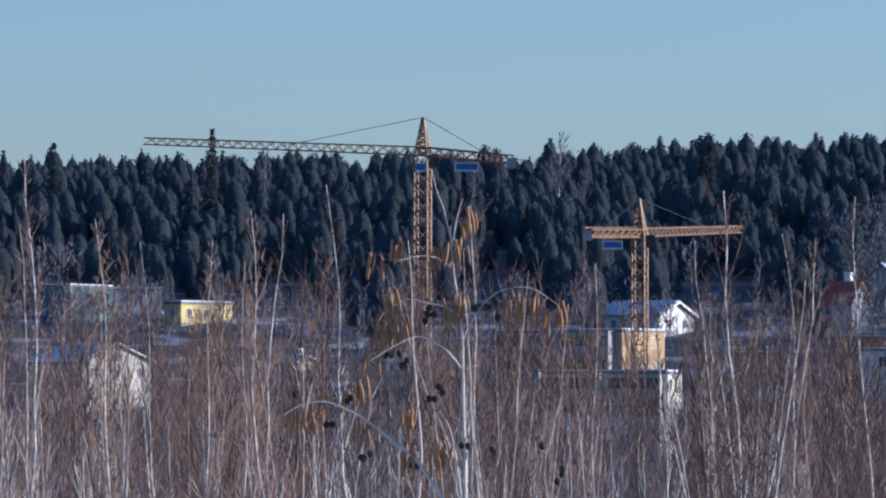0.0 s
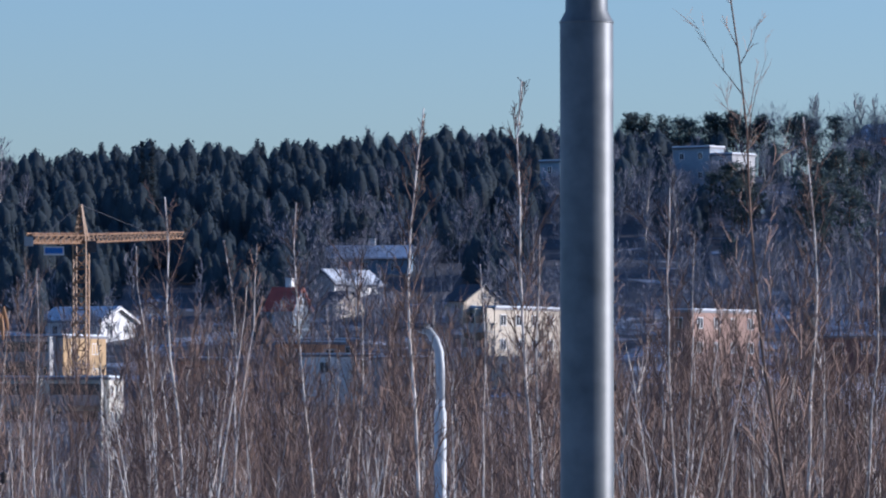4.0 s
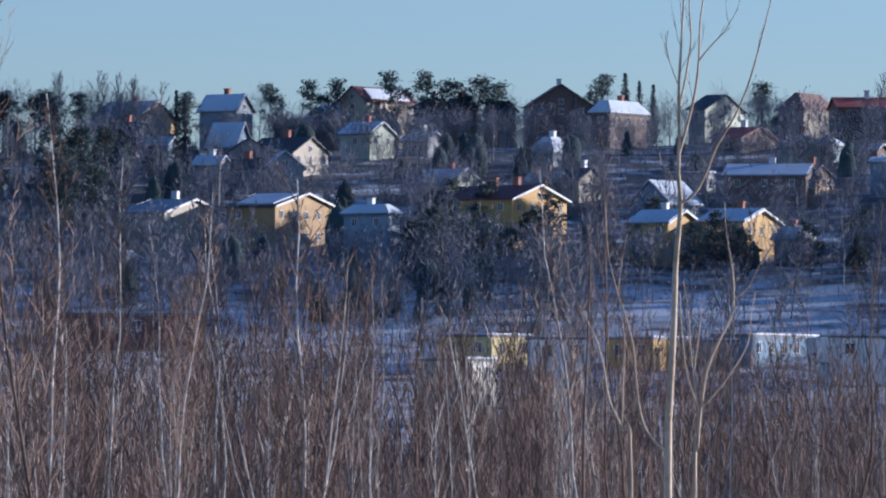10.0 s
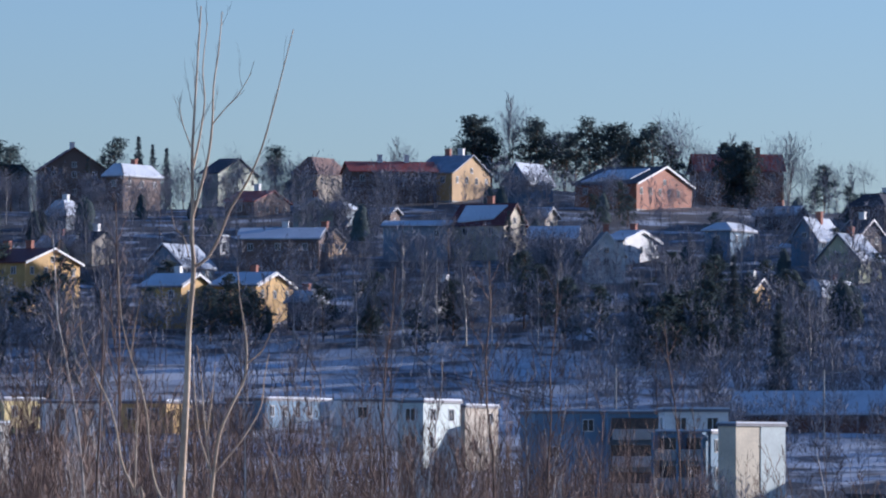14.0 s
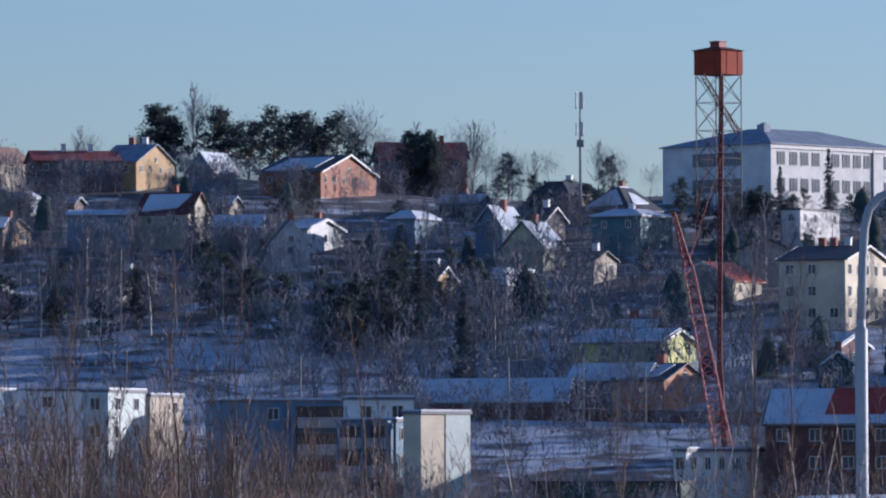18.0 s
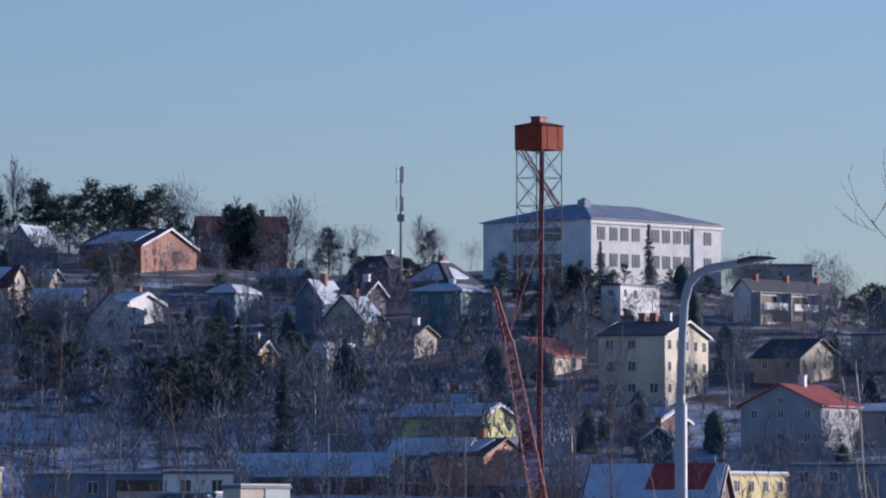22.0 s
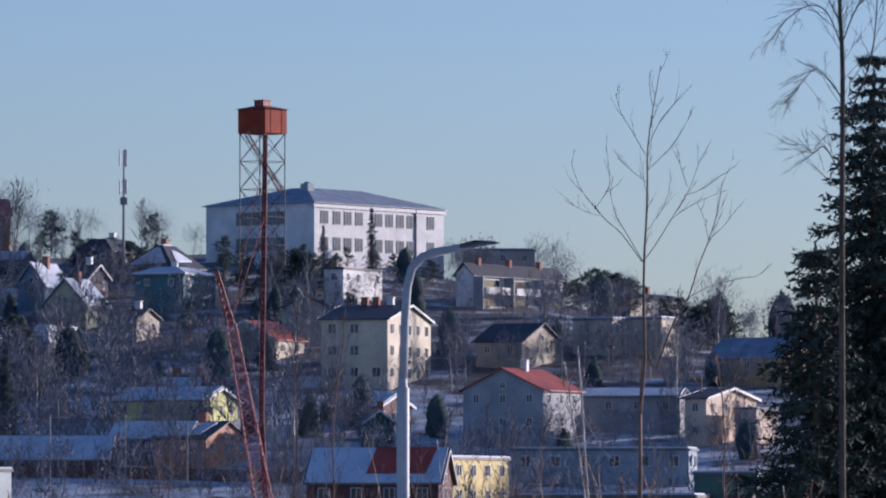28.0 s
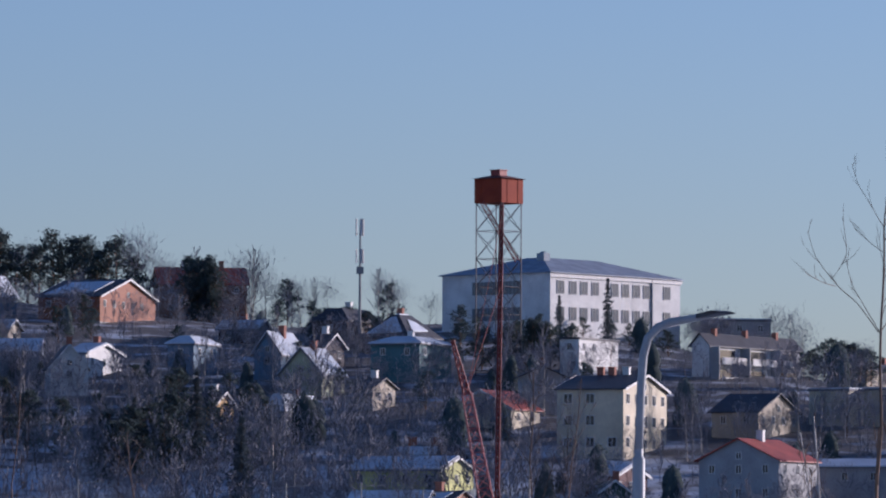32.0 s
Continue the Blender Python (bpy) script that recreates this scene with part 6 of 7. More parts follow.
spruce(271.0, 885.5, 8.2)
spruce(342.0, 992.7, 11.1)
spruce(267.3, 880.3, 8.9)
spruce(162.4, 972.5, 11.0)
spruce(161.4, 958.5, 11.5)
spruce(205.2, 950.1, 9.5)
spruce(234.5, 1009.1, 8.8)
spruce(244.9, 1016.9, 12.3)
spruce(247.2, 1016.4, 10.8)
spruce(249.4, 1015.8, 10.3)
spruce(341.2, 995.1, 10.9)
spruce(342.6, 992.5, 11.1)
spruce(-55.7, 906.3, 13.6)
spruce(-33.1, 907.4, 15.4)
spruce(37.4, 919.2, 13.1)
spruce(38.9, 919.2, 13.1)
spruce(341.4, 997.2, 10.4)
spruce(268.4, 791.7, 8.7)
spruce(271.2, 790.8, 12.4)
spruce(259.6, 782.0, 10.1)


def hides_house(a, r, width):
    """Whether a tree there would stand close in front of a house or inside it."""
    for a0, a1, hr, rad in PLOTS:
        if a0 - width < a < a1 + width and hr - 55 < r < hr + rad + 2:
            return True
    return shades_house(a, r)


def shades_house(a, r):
    """Whether a tree there would stand between a house and the low sun."""
    for a0, a1, hr, rad in PLOTS:
        if a1 - 0.1 <= a < a1 + 3.2:
            centre = hr + radians(a - a1) * hr * math.tan(radians(90 + a - SUN_BEARING))
            if abs(r - centre) < rad + 2:
                return True
    return False


rng = random.Random(11)
placed = 0
while placed < 200:
    a, r = rng.uniform(4.0, 29.0), math.sqrt(rng.uniform(690 ** 2, 1060 ** 2))
    if hides_house(a, r, 0.12) and rng.random() < 0.7 or r > 940 and a > 15:
        continue
    x, y = r * math.sin(radians(a)), r * math.cos(radians(a))
    if rng.random() < 0.72:
        far_tree(BARE_SET, 10.0, "bare_tree", "leafless garden tree on the snowy slope, twigs tinted for haze", "leafless trees on the slope", x, y, rng.uniform(6, 12) * (1 - 0.35 * ease(880, 960, r)))
    else:
        far_tree(BIRCH_SET, 12.0, "birch_tree", "leafless birch with a pale trunk on the slope", "birches on the slope", x, y, rng.uniform(9, 15) * (1 - 0.35 * ease(880, 960, r)))
    placed += 1


def thicket(name, label, sets, spots, category, material_of=None):
    """Many trees as one mesh. spots: x, y, height scale, turn."""
    vs, fs, base = [], [], 0
    for x, y, k, w, choice in spots:
        for co, idx, rows in sets[choice]:
            c, s = math.cos(w), math.sin(w)
            m = np.array(((c, -s, 0), (s, c, 0), (0, 0, 1))) * k
            vs.append(co @ m.T + np.array((x, y, land(x, y) - 0.1)))
            fs.append((idx + base, rows))
            base += len(co)
    me = bpy.data.meshes.new(name)
    co = np.concatenate(vs)
    idx = np.concatenate([f[0] for f in fs])
    sizes = np.concatenate([f[1] for f in fs])
    me.vertices.add(len(co))
    me.vertices.foreach_set("co", co.astype(np.float32).ravel())
    me.loops.add(len(idx))
    me.loops.foreach_set("vertex_index", idx.astype(np.int32))
    me.polygons.add(len(sizes))
    me.polygons.foreach_set("loop_start", np.concatenate(((0,), np.cumsum(sizes)[:-1])).astype(np.int32))
    me.update(calc_edges=True)
    me.materials.append(material_of)
    return tagged(new(name, me), label, category, kind="stuff")


def arrays(geo):
    return np.array(geo.v), np.array([i for f in geo.f for i in f]), np.array([len(f) for f in geo.f])


# the wooded ridge to the north: spruces and pines without number
def ridge_conifer(seed, height, width, dome, sprays, size=1.0):
    """A far conifer: a slender core hidden in ragged sprays of needles; dome: 0 pointed, 1 round-topped."""
    rng = random.Random(seed)
    g = Geo()

    def reach(t):
        return width * ((1 - t) ** 0.8 * (1 - dome) + dome * math.sqrt(max(0.0, 1 - (1.9 * t - 0.85) ** 2)) * 0.9) + 0.1

    levels = [(t, reach(t) * rng.uniform(0.72, 0.92)) for t in (0.06, 0.22, 0.38, 0.54, 0.7, 0.85)]
    g.tube([(rng.uniform(-0.25, 0.25), rng.uniform(-0.25, 0.25), height * t) for t, _ in levels] + [(0, 0, height * 0.97)], [r for _, r in levels] + [0.05], 7, closed=False)
    lumps = [(rng.uniform(0, 6.28), rng.uniform(0.15, 0.95), rng.uniform(0.75, 1.25)) for _ in range(9)]
    for i in range(sprays):
        t = 0.06 + 0.93 * ((i + rng.random()) / sprays) ** 0.9
        w = i * 2.39996 + rng.uniform(-0.4, 0.4)
        lump = min(lumps, key=lambda q: (1 - math.cos(q[0] - w)) + abs(q[1] - t) * 2)
        d = reach(t) * rng.uniform(0.75, 1.1) * (0.6 + 0.4 * lump[2])
        c = Vector((math.cos(w) * d, math.sin(w) * d, height * t + rng.uniform(-0.2, 0.2)))
        a = Vector((rng.uniform(-1, 1), rng.uniform(-1, 1), rng.uniform(-0.7, 0.9))).normalized() * rng.uniform(0.28, 0.55) * size
        b = Vector((rng.uniform(-1, 1), rng.uniform(-1, 1), rng.uniform(-0.7, 0.7))).normalized() * rng.uniform(0.16, 0.34) * size
        g.add([tuple(c - a), tuple(c + b), tuple(c + a), tuple(c - b)], [(0, 1, 2, 3)])
    return g


FOREST = [[arrays(ridge_conifer(500 + k, 10.5 + k % 2, 2.2 + 0.17 * k, (0.1, 0.75, 0.4, 0.95, 0.25, 0.6, 0.85)[k], 85, 0.95))] for k in range(7)]
rng = random.Random(5)
spots = []
while len(spots) < 2750:
    a, r = rng.uniform(-6, 7.6), rng.uniform(780, 1060)
    if r < 822 + 80 * ease(3, 7, a) + 40 * math.sin(a * 3.1):
        continue
    if hides_house(a, r, 0.0):
        continue
    spots.append((r * math.sin(radians(a)), r * math.cos(radians(a)), rng.triangular(0.36, 0.86, 0.52), rng.uniform(0, 6.28), rng.randrange(7)))
# unseen conifers right of the view, added to shade the valley floor
while len(spots) < 2800:
    a, r = rng.uniform(29.5, 44), rng.uniform(560, 690)
    spots.append((r * math.sin(radians(a)), r * math.cos(radians(a)), rng.uniform(0.8, 1.3), rng.uniform(0, 6.28), rng.randrange(7)))
thicket("conifer_forest", "dense dark spruce and pine ridge forest, with unseen shade trees", FOREST, spots, "forest", HAZED_SPRUCE)
# young conifers and hedges in the gardens
HEDGES = [[arrays(ridge_conifer(700 + k, 7.0 + k, 2.6 + 0.3 * k, (0.5, 0.3, 0.65)[k], 150, 0.8))] for k in range(3)]
spots = []
rng = random.Random(15)
while len(spots) < 170:
    a, r = rng.uniform(7.5, 27.5), rng.uniform(770, 1000)
    if r < 850 and 13 < a < 20.5:
        continue
    if shades_house(a, r) or hides_house(a, r, -0.12) and rng.random() < 0.6:
        continue
    spots.append((r * math.sin(radians(a)), r * math.cos(radians(a)), rng.triangular(0.3, 0.95, 0.5), rng.uniform(0, 6.28), rng.randrange(3)))
thicket("garden_conifers", "small dark conifers and hedges between the houses", HEDGES, spots, "conifers", PINE_GREEN)
WOODLAND = [[arrays(g) for g in veil_tree(540 + k, 10.0, 0.9 + 0.15 * k, 200, 0.15)] for k in range(4)] + [[arrays(g) for g in hazy_tree(550 + k, 10.0, 0.09, 12, 16, 0.75, 0.15)] for k in range(3)]
spots = []
rng = random.Random(6)


def grove(count, a0, a1, r0, r1, k0, k1, keep=0.5):
    """So many more woodland trees in a sector of the valley side; keep: how many stay clear of houses."""
    goal = len(spots) + count
    while len(spots) < goal:
        a, r = rng.uniform(a0, a1), rng.uniform(r0, r1)
        if hides_house(a, r, 0.0) and rng.random() < keep or r > 640 and shades_house(a, r) and rng.random() < 0.8:
            continue
        # the open snow slope above the railway
        if 768 < r < 848 and 13.2 < a < 20.4 and rng.random() < (0.85 if a < 17.6 else 0.2):
            continue
        k = rng.uniform(k0, k1) * (1.0 - 0.35 * ease(880, 960, r) * ease(6, 8, a)) * (0.45 if r > 900 and 21.0 < a < 23.4 else 1.0)
        spots.append((r * math.sin(radians(a)), r * math.cos(radians(a)), k, rng.uniform(0, 6.28), rng.randrange(7)))


grove(230, -5, 11, 470, 660, 0.4, 0.8, 0.0)
grove(230, 11, 19, 520, 660, 0.2, 0.45, 0.0)
grove(520, -5.5, 7.5, 560, 830, 0.45, 1.0, 0.3)
grove(520, 18.2, 28, 690, 800, 0.35, 0.75, 0.35)
grove(430, 18.0, 28, 545, 700, 0.2, 0.48, 0.1)
grove(760, 7, 28, 790, 985, 0.45, 0.95, 0.2)
grove(220, 3.5, 8.5, 760, 900, 0.5, 0.95, 0.4)
grove(260, 7, 22, 765, 865, 0.6, 1.1, 0.5)
grove(120, 12, 21, 745, 800, 0.5, 0.9, 0.6)
grove(420, 6, 20, 900, 1040, 0.5, 1.05, 0.3)
grove(260, 5.5, 27, 800, 1000, 0.3, 0.6, 0.0)
# garden trees before the houses, fewer towards the sunny side
for a0, a1, hr, rad in PLOTS:
    if hr > 1000 and 21.0 < (a0 + a1) / 2 < 23.4:
        continue
    for _ in range(3 if hr > 800 else 1):
        f = rng.uniform(-0.15, 1.1)
        if f > 0.55 and rng.random() < 0.5:
            continue
        a, r = a0 + (a1 - a0) * f, hr - rad - rng.uniform(1.5, 13)
        spots.append((r * math.sin(radians(a)), r * math.cos(radians(a)), rng.uniform(0.28, 0.62), rng.uniform(0, 6.28), rng.randrange(7)))
thicket("bare_woodland", "leafless undergrowth and trees on the valley side, tinted for haze", WOODLAND, spots, "woodland", HAZED_TWIG)

# dense old garden trees that half hide the houses
GARDEN = [[arrays(g) for g in veil_tree(580 + k, 10.0, 1.35 + 0.15 * k, 380, 0.17)] for k in range(4)]
spots = []
rng = random.Random(26)
for a0, a1, hr, rad in PLOTS:
    if hr > 1000 and 21.0 < (a0 + a1) / 2 < 23.4:
        continue
    for _ in range(15 if hr > 1005 else 9 if hr > 800 else 3 if hr > 745 else 2):
        f = rng.uniform(-0.2, 1.15)
        if f > 0.6 and rng.random() < 0.55:
            continue
        a, r = a0 + (a1 - a0) * f, hr - rad - rng.uniform(2, 14)
        spots.append((r * math.sin(radians(a)), r * math.cos(radians(a)), rng.uniform(0.3, 0.68) * (1.1 if hr > 985 else 1.0), rng.uniform(0, 6.28), rng.randrange(4)))
thicket("garden_trees", "dense leafless garden trees in front of the hillside houses", GARDEN, spots, "trees", HAZED_TWIG)

SHRUBS = [[arrays(g) for g in hazy_tree(570 + k, 3.0, 0.04, 7, 15, 1.2, 0.06)] for k in range(4)]
spots = []
rng = random.Random(16)
while len(spots) < 900:
    a, r = rng.uniform(-4, 29), rng.uniform(690, 1040)
    if a < 6 and r > 860 or 760 < r < 845 and 13.2 < a < 20 and rng.random() < 0.75 or hides_house(a, r, -0.05) and rng.random() < 0.35:
        continue
    spots.append((r * math.sin(radians(a)), r * math.cos(radians(a)), rng.uniform(0.6, 1.5), rng.uniform(0, 6.28), rng.randrange(4)))
for a0, a1, hr, rad in PLOTS:
    for k in range(4):
        a, r = rng.uniform(a0, a1), hr - rad - rng.uniform(1, 9)
        spots.append((r * math.sin(radians(a)), r * math.cos(radians(a)), rng.uniform(0.5, 1.2) * (1.9 if rng.random() < 0.22 else 1.0), rng.uniform(0, 6.28), rng.randrange(4)))
thicket("shrubbery", "low leafless garden shrubs between the houses", SHRUBS, spots, "shrubs", HAZED_TWIG)

# thicket of saplings on the near field
SAPLINGS = []
for k in range(6):
    t, c = hazy_tree(600 + k, 3.0, 0.010, 11, 8, 0.36, 0.0075)
    SAPLINGS.append([arrays(t), arrays(c)])
spots = []
rng = random.Random(8)
while len(spots) < 1400:
    a, r = rng.uniform(-5.5, 19.6), rng.uniform(56, 125)
    if rng.random() < ease(17.2, 19.4, a) * 0.95 or rng.random() < 0.9 * (1 - ease(3, 6.5, a)):
        continue
    top = (rng.triangular(-70, 200, 95) if rng.random() < 0.85 else rng.uniform(90, 260)) * (1 - 0.4 * ease(15, 19, a)) - 70 * (1 - ease(3, 7, a))
    h = EYE + top / 11212 * r - land(r * math.sin(radians(a)), r * math.cos(radians(a)))
    if h < 0.5:
        continue
    spots.append((r * math.sin(radians(a)), r * math.cos(radians(a)), h / 3.0, rng.uniform(0, 6.28), rng.randrange(6)))
thicket("sapling_thicket", "dense reddish-brown leafless saplings on the near field", SAPLINGS, spots, "thicket", TWIG)

# the fine twig haze of the birch wood beyond the field
HAZE = []
for k in range(5):
    t, c = hazy_tree(640 + k, 6.0, 0.022, 26, 20, 0.42, 0.011)
    HAZE.append([arrays(t), arrays(c)])
spots = []
rng = random.Random(28)
while len(spots) < 330:
    a, r = rng.uniform(-5.0, 18.0), rng.uniform(80, 190)
    if rng.random() < ease(8, 18, a) * 0.75:
        continue
    top = rng.triangular(20, 340, 150) * (1 - 0.55 * ease(9, 17, a))
    h = EYE + top / 11212 * r - land(r * math.sin(radians(a)), r * math.cos(radians(a)))
    spots.append((r * math.sin(radians(a)), r * math.cos(radians(a)), h / 6.0, rng.uniform(0, 6.28), rng.randrange(5)))
thicket("birch_wood", "leafless birch wood with reddish-brown twigs beyond the field", HAZE, spots, "woodland", TWIG)

# pale birch stems among them
STEMS = []
for k in range(5):
    t, c = hazy_tree(620 + k, 3.0, 0.011, 7, 4, 0.38, 0.006)
    STEMS.append([arrays(t), arrays(c)])
spots = []
rng = random.Random(18)
while len(spots) < 210:
    a, r = rng.uniform(-5.0, 18.6), rng.uniform(38, 85)
    if rng.random() < ease(15.5, 18.6, a) * 0.9:
        continue
    top = rng.triangular(-20, 260, 70) * (1 - 0.35 * ease(15, 19, a)) - 30 * (1 - ease(3, 7, a))
    h = EYE + top / 11212 * r - land(r * math.sin(radians(a)), r * math.cos(radians(a)))
    if h > 0.6:
        spots.append((r * math.sin(radians(a)), r * math.cos(radians(a)), h / 3.0, rng.uniform(0, 6.28), rng.randrange(5)))
thicket("birch_stems", "thin pale birch stems in the sapling thicket", STEMS, spots, "thicket", BIRCH_BARK)

# ---- the trees that stand out ----
def limb_line(geo, points, r0, r1, sides=7):
    """A limb through given points, smoothed."""
    pts = [Vector(p) for p in points]
    out = []
    for i in range(len(pts) - 1):
        a, b = pts[max(i - 1, 0)], pts[i]
        c, d = pts[i + 1], pts[min(i + 2, len(pts) - 1)]
        for k in range(4):
            t = k / 4
            out.append(0.5 * ((2 * b) + (c - a) * t + (2 * a - 5 * b + 4 * c - d) * t * t + (3 * b - a - 3 * c + d) * t ** 3))
    out.append(pts[-1])
    n = len(out) - 1
    geo.tube(out, [r0 + (r1 - r0) * i / n for i in range(n + 1)], sides, closed=False)
    return out


def twiggy(geo, rng, line, t0, t1, count, length, rad, angle=0.7, side=3, up=0.08):
    for i in range(count):
        q, d = along(line, t0 + (t1 - t0) * (i + rng.random()) / count)
        w = d + Vector((rng.uniform(-1, 1), rng.uniform(-1, 1), rng.uniform(-0.2, 0.6))) * angle
        ln = length * rng.uniform(0.5, 1.2)
        bp = bough(geo, rng, q, w, ln, rad, 5, 3, up=up, wander=0.14)
        for _ in range(side):
            tq, td = along(bp, rng.uniform(0.25, 0.95))
            bough(geo, rng, tq, td + Vector((rng.uniform(-1, 1), rng.uniform(-1, 1), rng.uniform(-0.3, 0.7))) * 0.6, ln * rng.uniform(0.2, 0.45), rad * 0.65, 3, 3, up=up)


def young_stem(name, label, foot, line, radii, arms, bark, seed, twigs=8, length=0.13):
    """A bare young tree: its stem from the ground through given points, and its limbs as (points, thickness at both ends)."""
    ob = tagged(new(name), label, "tree", group="bare young trees close by")
    rng = random.Random(seed)
    g, tw = Geo(), Geo()
    ground = at_ground(foot)
    stem = limb_line(g, [ground] + line, radii[0], radii[1], 9)
    part("trunk", g, bark, ob, smooth=True)
    twiggy(tw, rng, stem, 0.45, 0.98, twigs, length, 0.0010, side=2)
    for points, r0, r1 in arms:
        g = Geo()
        limb = limb_line(g, points, r0, r1, 6)
        part("limb", g, bark, ob, smooth=True)
        twiggy(tw, rng, limb, 0.25, 0.98, max(2, twigs // 3), length * 0.7, 0.0009, side=2, angle=0.6)
    part("twig_work", tw, TWIG, ob)


young_stem("forked_birch", "tall forked birch with tan bark lit by low sun", (4.091, 16.490, 1.541), [(4.091, 16.490, 1.541), (4.093, 16.490, 1.696), (4.100, 16.488, 1.832), (4.106, 16.486, 1.968), (4.110, 16.485, 2.105), (4.119, 16.483, 2.211), (4.122, 16.482, 2.279), (4.117, 16.484, 2.347), (4.119, 16.483, 2.438), (4.118, 16.483, 2.575), (4.124, 16.482, 2.696), (4.130, 16.480, 2.803), (4.140, 16.478, 2.970)], (0.0112, 0.0018),
           [([(4.122, 16.482, 2.268), (4.157, 16.468, 2.294), (4.185, 16.456, 2.347), (4.213, 16.443, 2.422), (4.256, 16.426, 2.498), (4.292, 16.412, 2.588), (4.320, 16.399, 2.694), (4.341, 16.388, 2.785), (4.369, 16.375, 2.905)], 0.0044, 0.0013),
            ([(4.120, 16.483, 2.408), (4.138, 16.483, 2.469), (4.161, 16.482, 2.560), (4.173, 16.484, 2.652), (4.178, 16.488, 2.758), (4.192, 16.490, 2.850), (4.202, 16.492, 2.957)], 0.0046, 0.0013),
            ([(4.169, 16.471, 2.651), (4.193, 16.424, 2.691), (4.216, 16.377, 2.725), (4.241, 16.330, 2.783)], 0.0022, 0.001),
            ([(4.119, 16.483, 2.529), (4.142, 16.507, 2.607), (4.164, 16.532, 2.715), (4.166, 16.561, 2.808), (4.185, 16.586, 2.933)], 0.0034, 0.0012),
            ([(4.115, 16.484, 2.590), (4.103, 16.527, 2.653), (4.101, 16.567, 2.716)], 0.0019, 0.0009),
            ([(4.110, 16.485, 2.294), (4.106, 16.527, 2.349), (4.091, 16.572, 2.381), (4.092, 16.613, 2.436)], 0.0019, 0.0009),
            ([(4.084, 16.492, 1.602), (4.031, 16.497, 1.662), (4.007, 16.494, 1.756), (3.995, 16.489, 1.877), (3.971, 16.486, 1.968), (3.945, 16.484, 2.043), (3.923, 16.481, 2.134), (3.913, 16.475, 2.270)], 0.0036, 0.0012),
            ([(3.959, 16.522, 2.029), (3.963, 16.484, 2.119), (3.968, 16.446, 2.186)], 0.0017, 0.0009)], TAN_BARK, 71, 12, 0.13)
young_stem("forked_birch", "slender forked sapling with pale tan stems beside the tall birch", (4.234, 16.764, 1.518), [(4.234, 16.764, 1.518), (4.240, 16.762, 1.603), (4.247, 16.760, 1.695), (4.264, 16.756, 1.819), (4.294, 16.748, 1.896), (4.330, 16.739, 1.973), (4.336, 16.737, 2.034), (4.332, 16.739, 2.104), (4.318, 16.742, 2.189), (4.311, 16.744, 2.281)], (0.0060, 0.0012),
           [([(4.336, 16.737, 2.016), (4.366, 16.694, 2.049), (4.386, 16.654, 2.107), (4.408, 16.613, 2.155)], 0.0024, 0.001),
            ([(4.252, 16.759, 1.719), (4.322, 16.747, 1.803), (4.376, 16.739, 1.896), (4.386, 16.742, 1.973), (4.400, 16.744, 2.042)], 0.0028, 0.001),
            ([(4.240, 16.762, 1.726), (4.221, 16.807, 1.819), (4.217, 16.848, 1.943), (4.223, 16.888, 2.037)], 0.0026, 0.001),
            ([(4.243, 16.761, 1.711), (4.222, 16.754, 1.849), (4.210, 16.744, 1.972), (4.195, 16.735, 2.065)], 0.0024, 0.001),
            ([(4.231, 16.764, 1.819), (4.248, 16.766, 1.942), (4.255, 16.769, 2.022)], 0.002, 0.0009)], TAN_BARK, 72, 8, 0.1)
young_stem("bare_sapling", "leaning pale sapling with curved bare stems", (4.031, 16.659, 1.520), [(4.031, 16.659, 1.520), (4.007, 16.665, 1.657), (3.972, 16.673, 1.742), (3.957, 16.677, 1.833), (3.935, 16.682, 1.910), (3.898, 16.691, 1.986), (3.869, 16.698, 2.063), (3.860, 16.700, 2.142)], (0.0044, 0.0012),
           [([(4.006, 16.665, 1.657), (4.005, 16.647, 1.787), (4.005, 16.629, 1.879), (3.994, 16.614, 1.958)], 0.0024, 0.001)], TAN_BARK, 73, 6, 0.09)
young_stem("bare_sapling", "straight thin brown sapling behind the tall birch", (4.326, 18.491, 1.501), [(4.326, 18.491, 1.501), (4.335, 18.489, 1.831), (4.340, 18.487, 2.000), (4.345, 18.486, 2.136), (4.335, 18.489, 2.271)], (0.0044, 0.0014),
           [([(4.340, 18.487, 2.000), (4.364, 18.526, 2.103), (4.379, 18.567, 2.172)], 0.0018, 0.0009)], BROWN_BARK, 74, 10, 0.12)

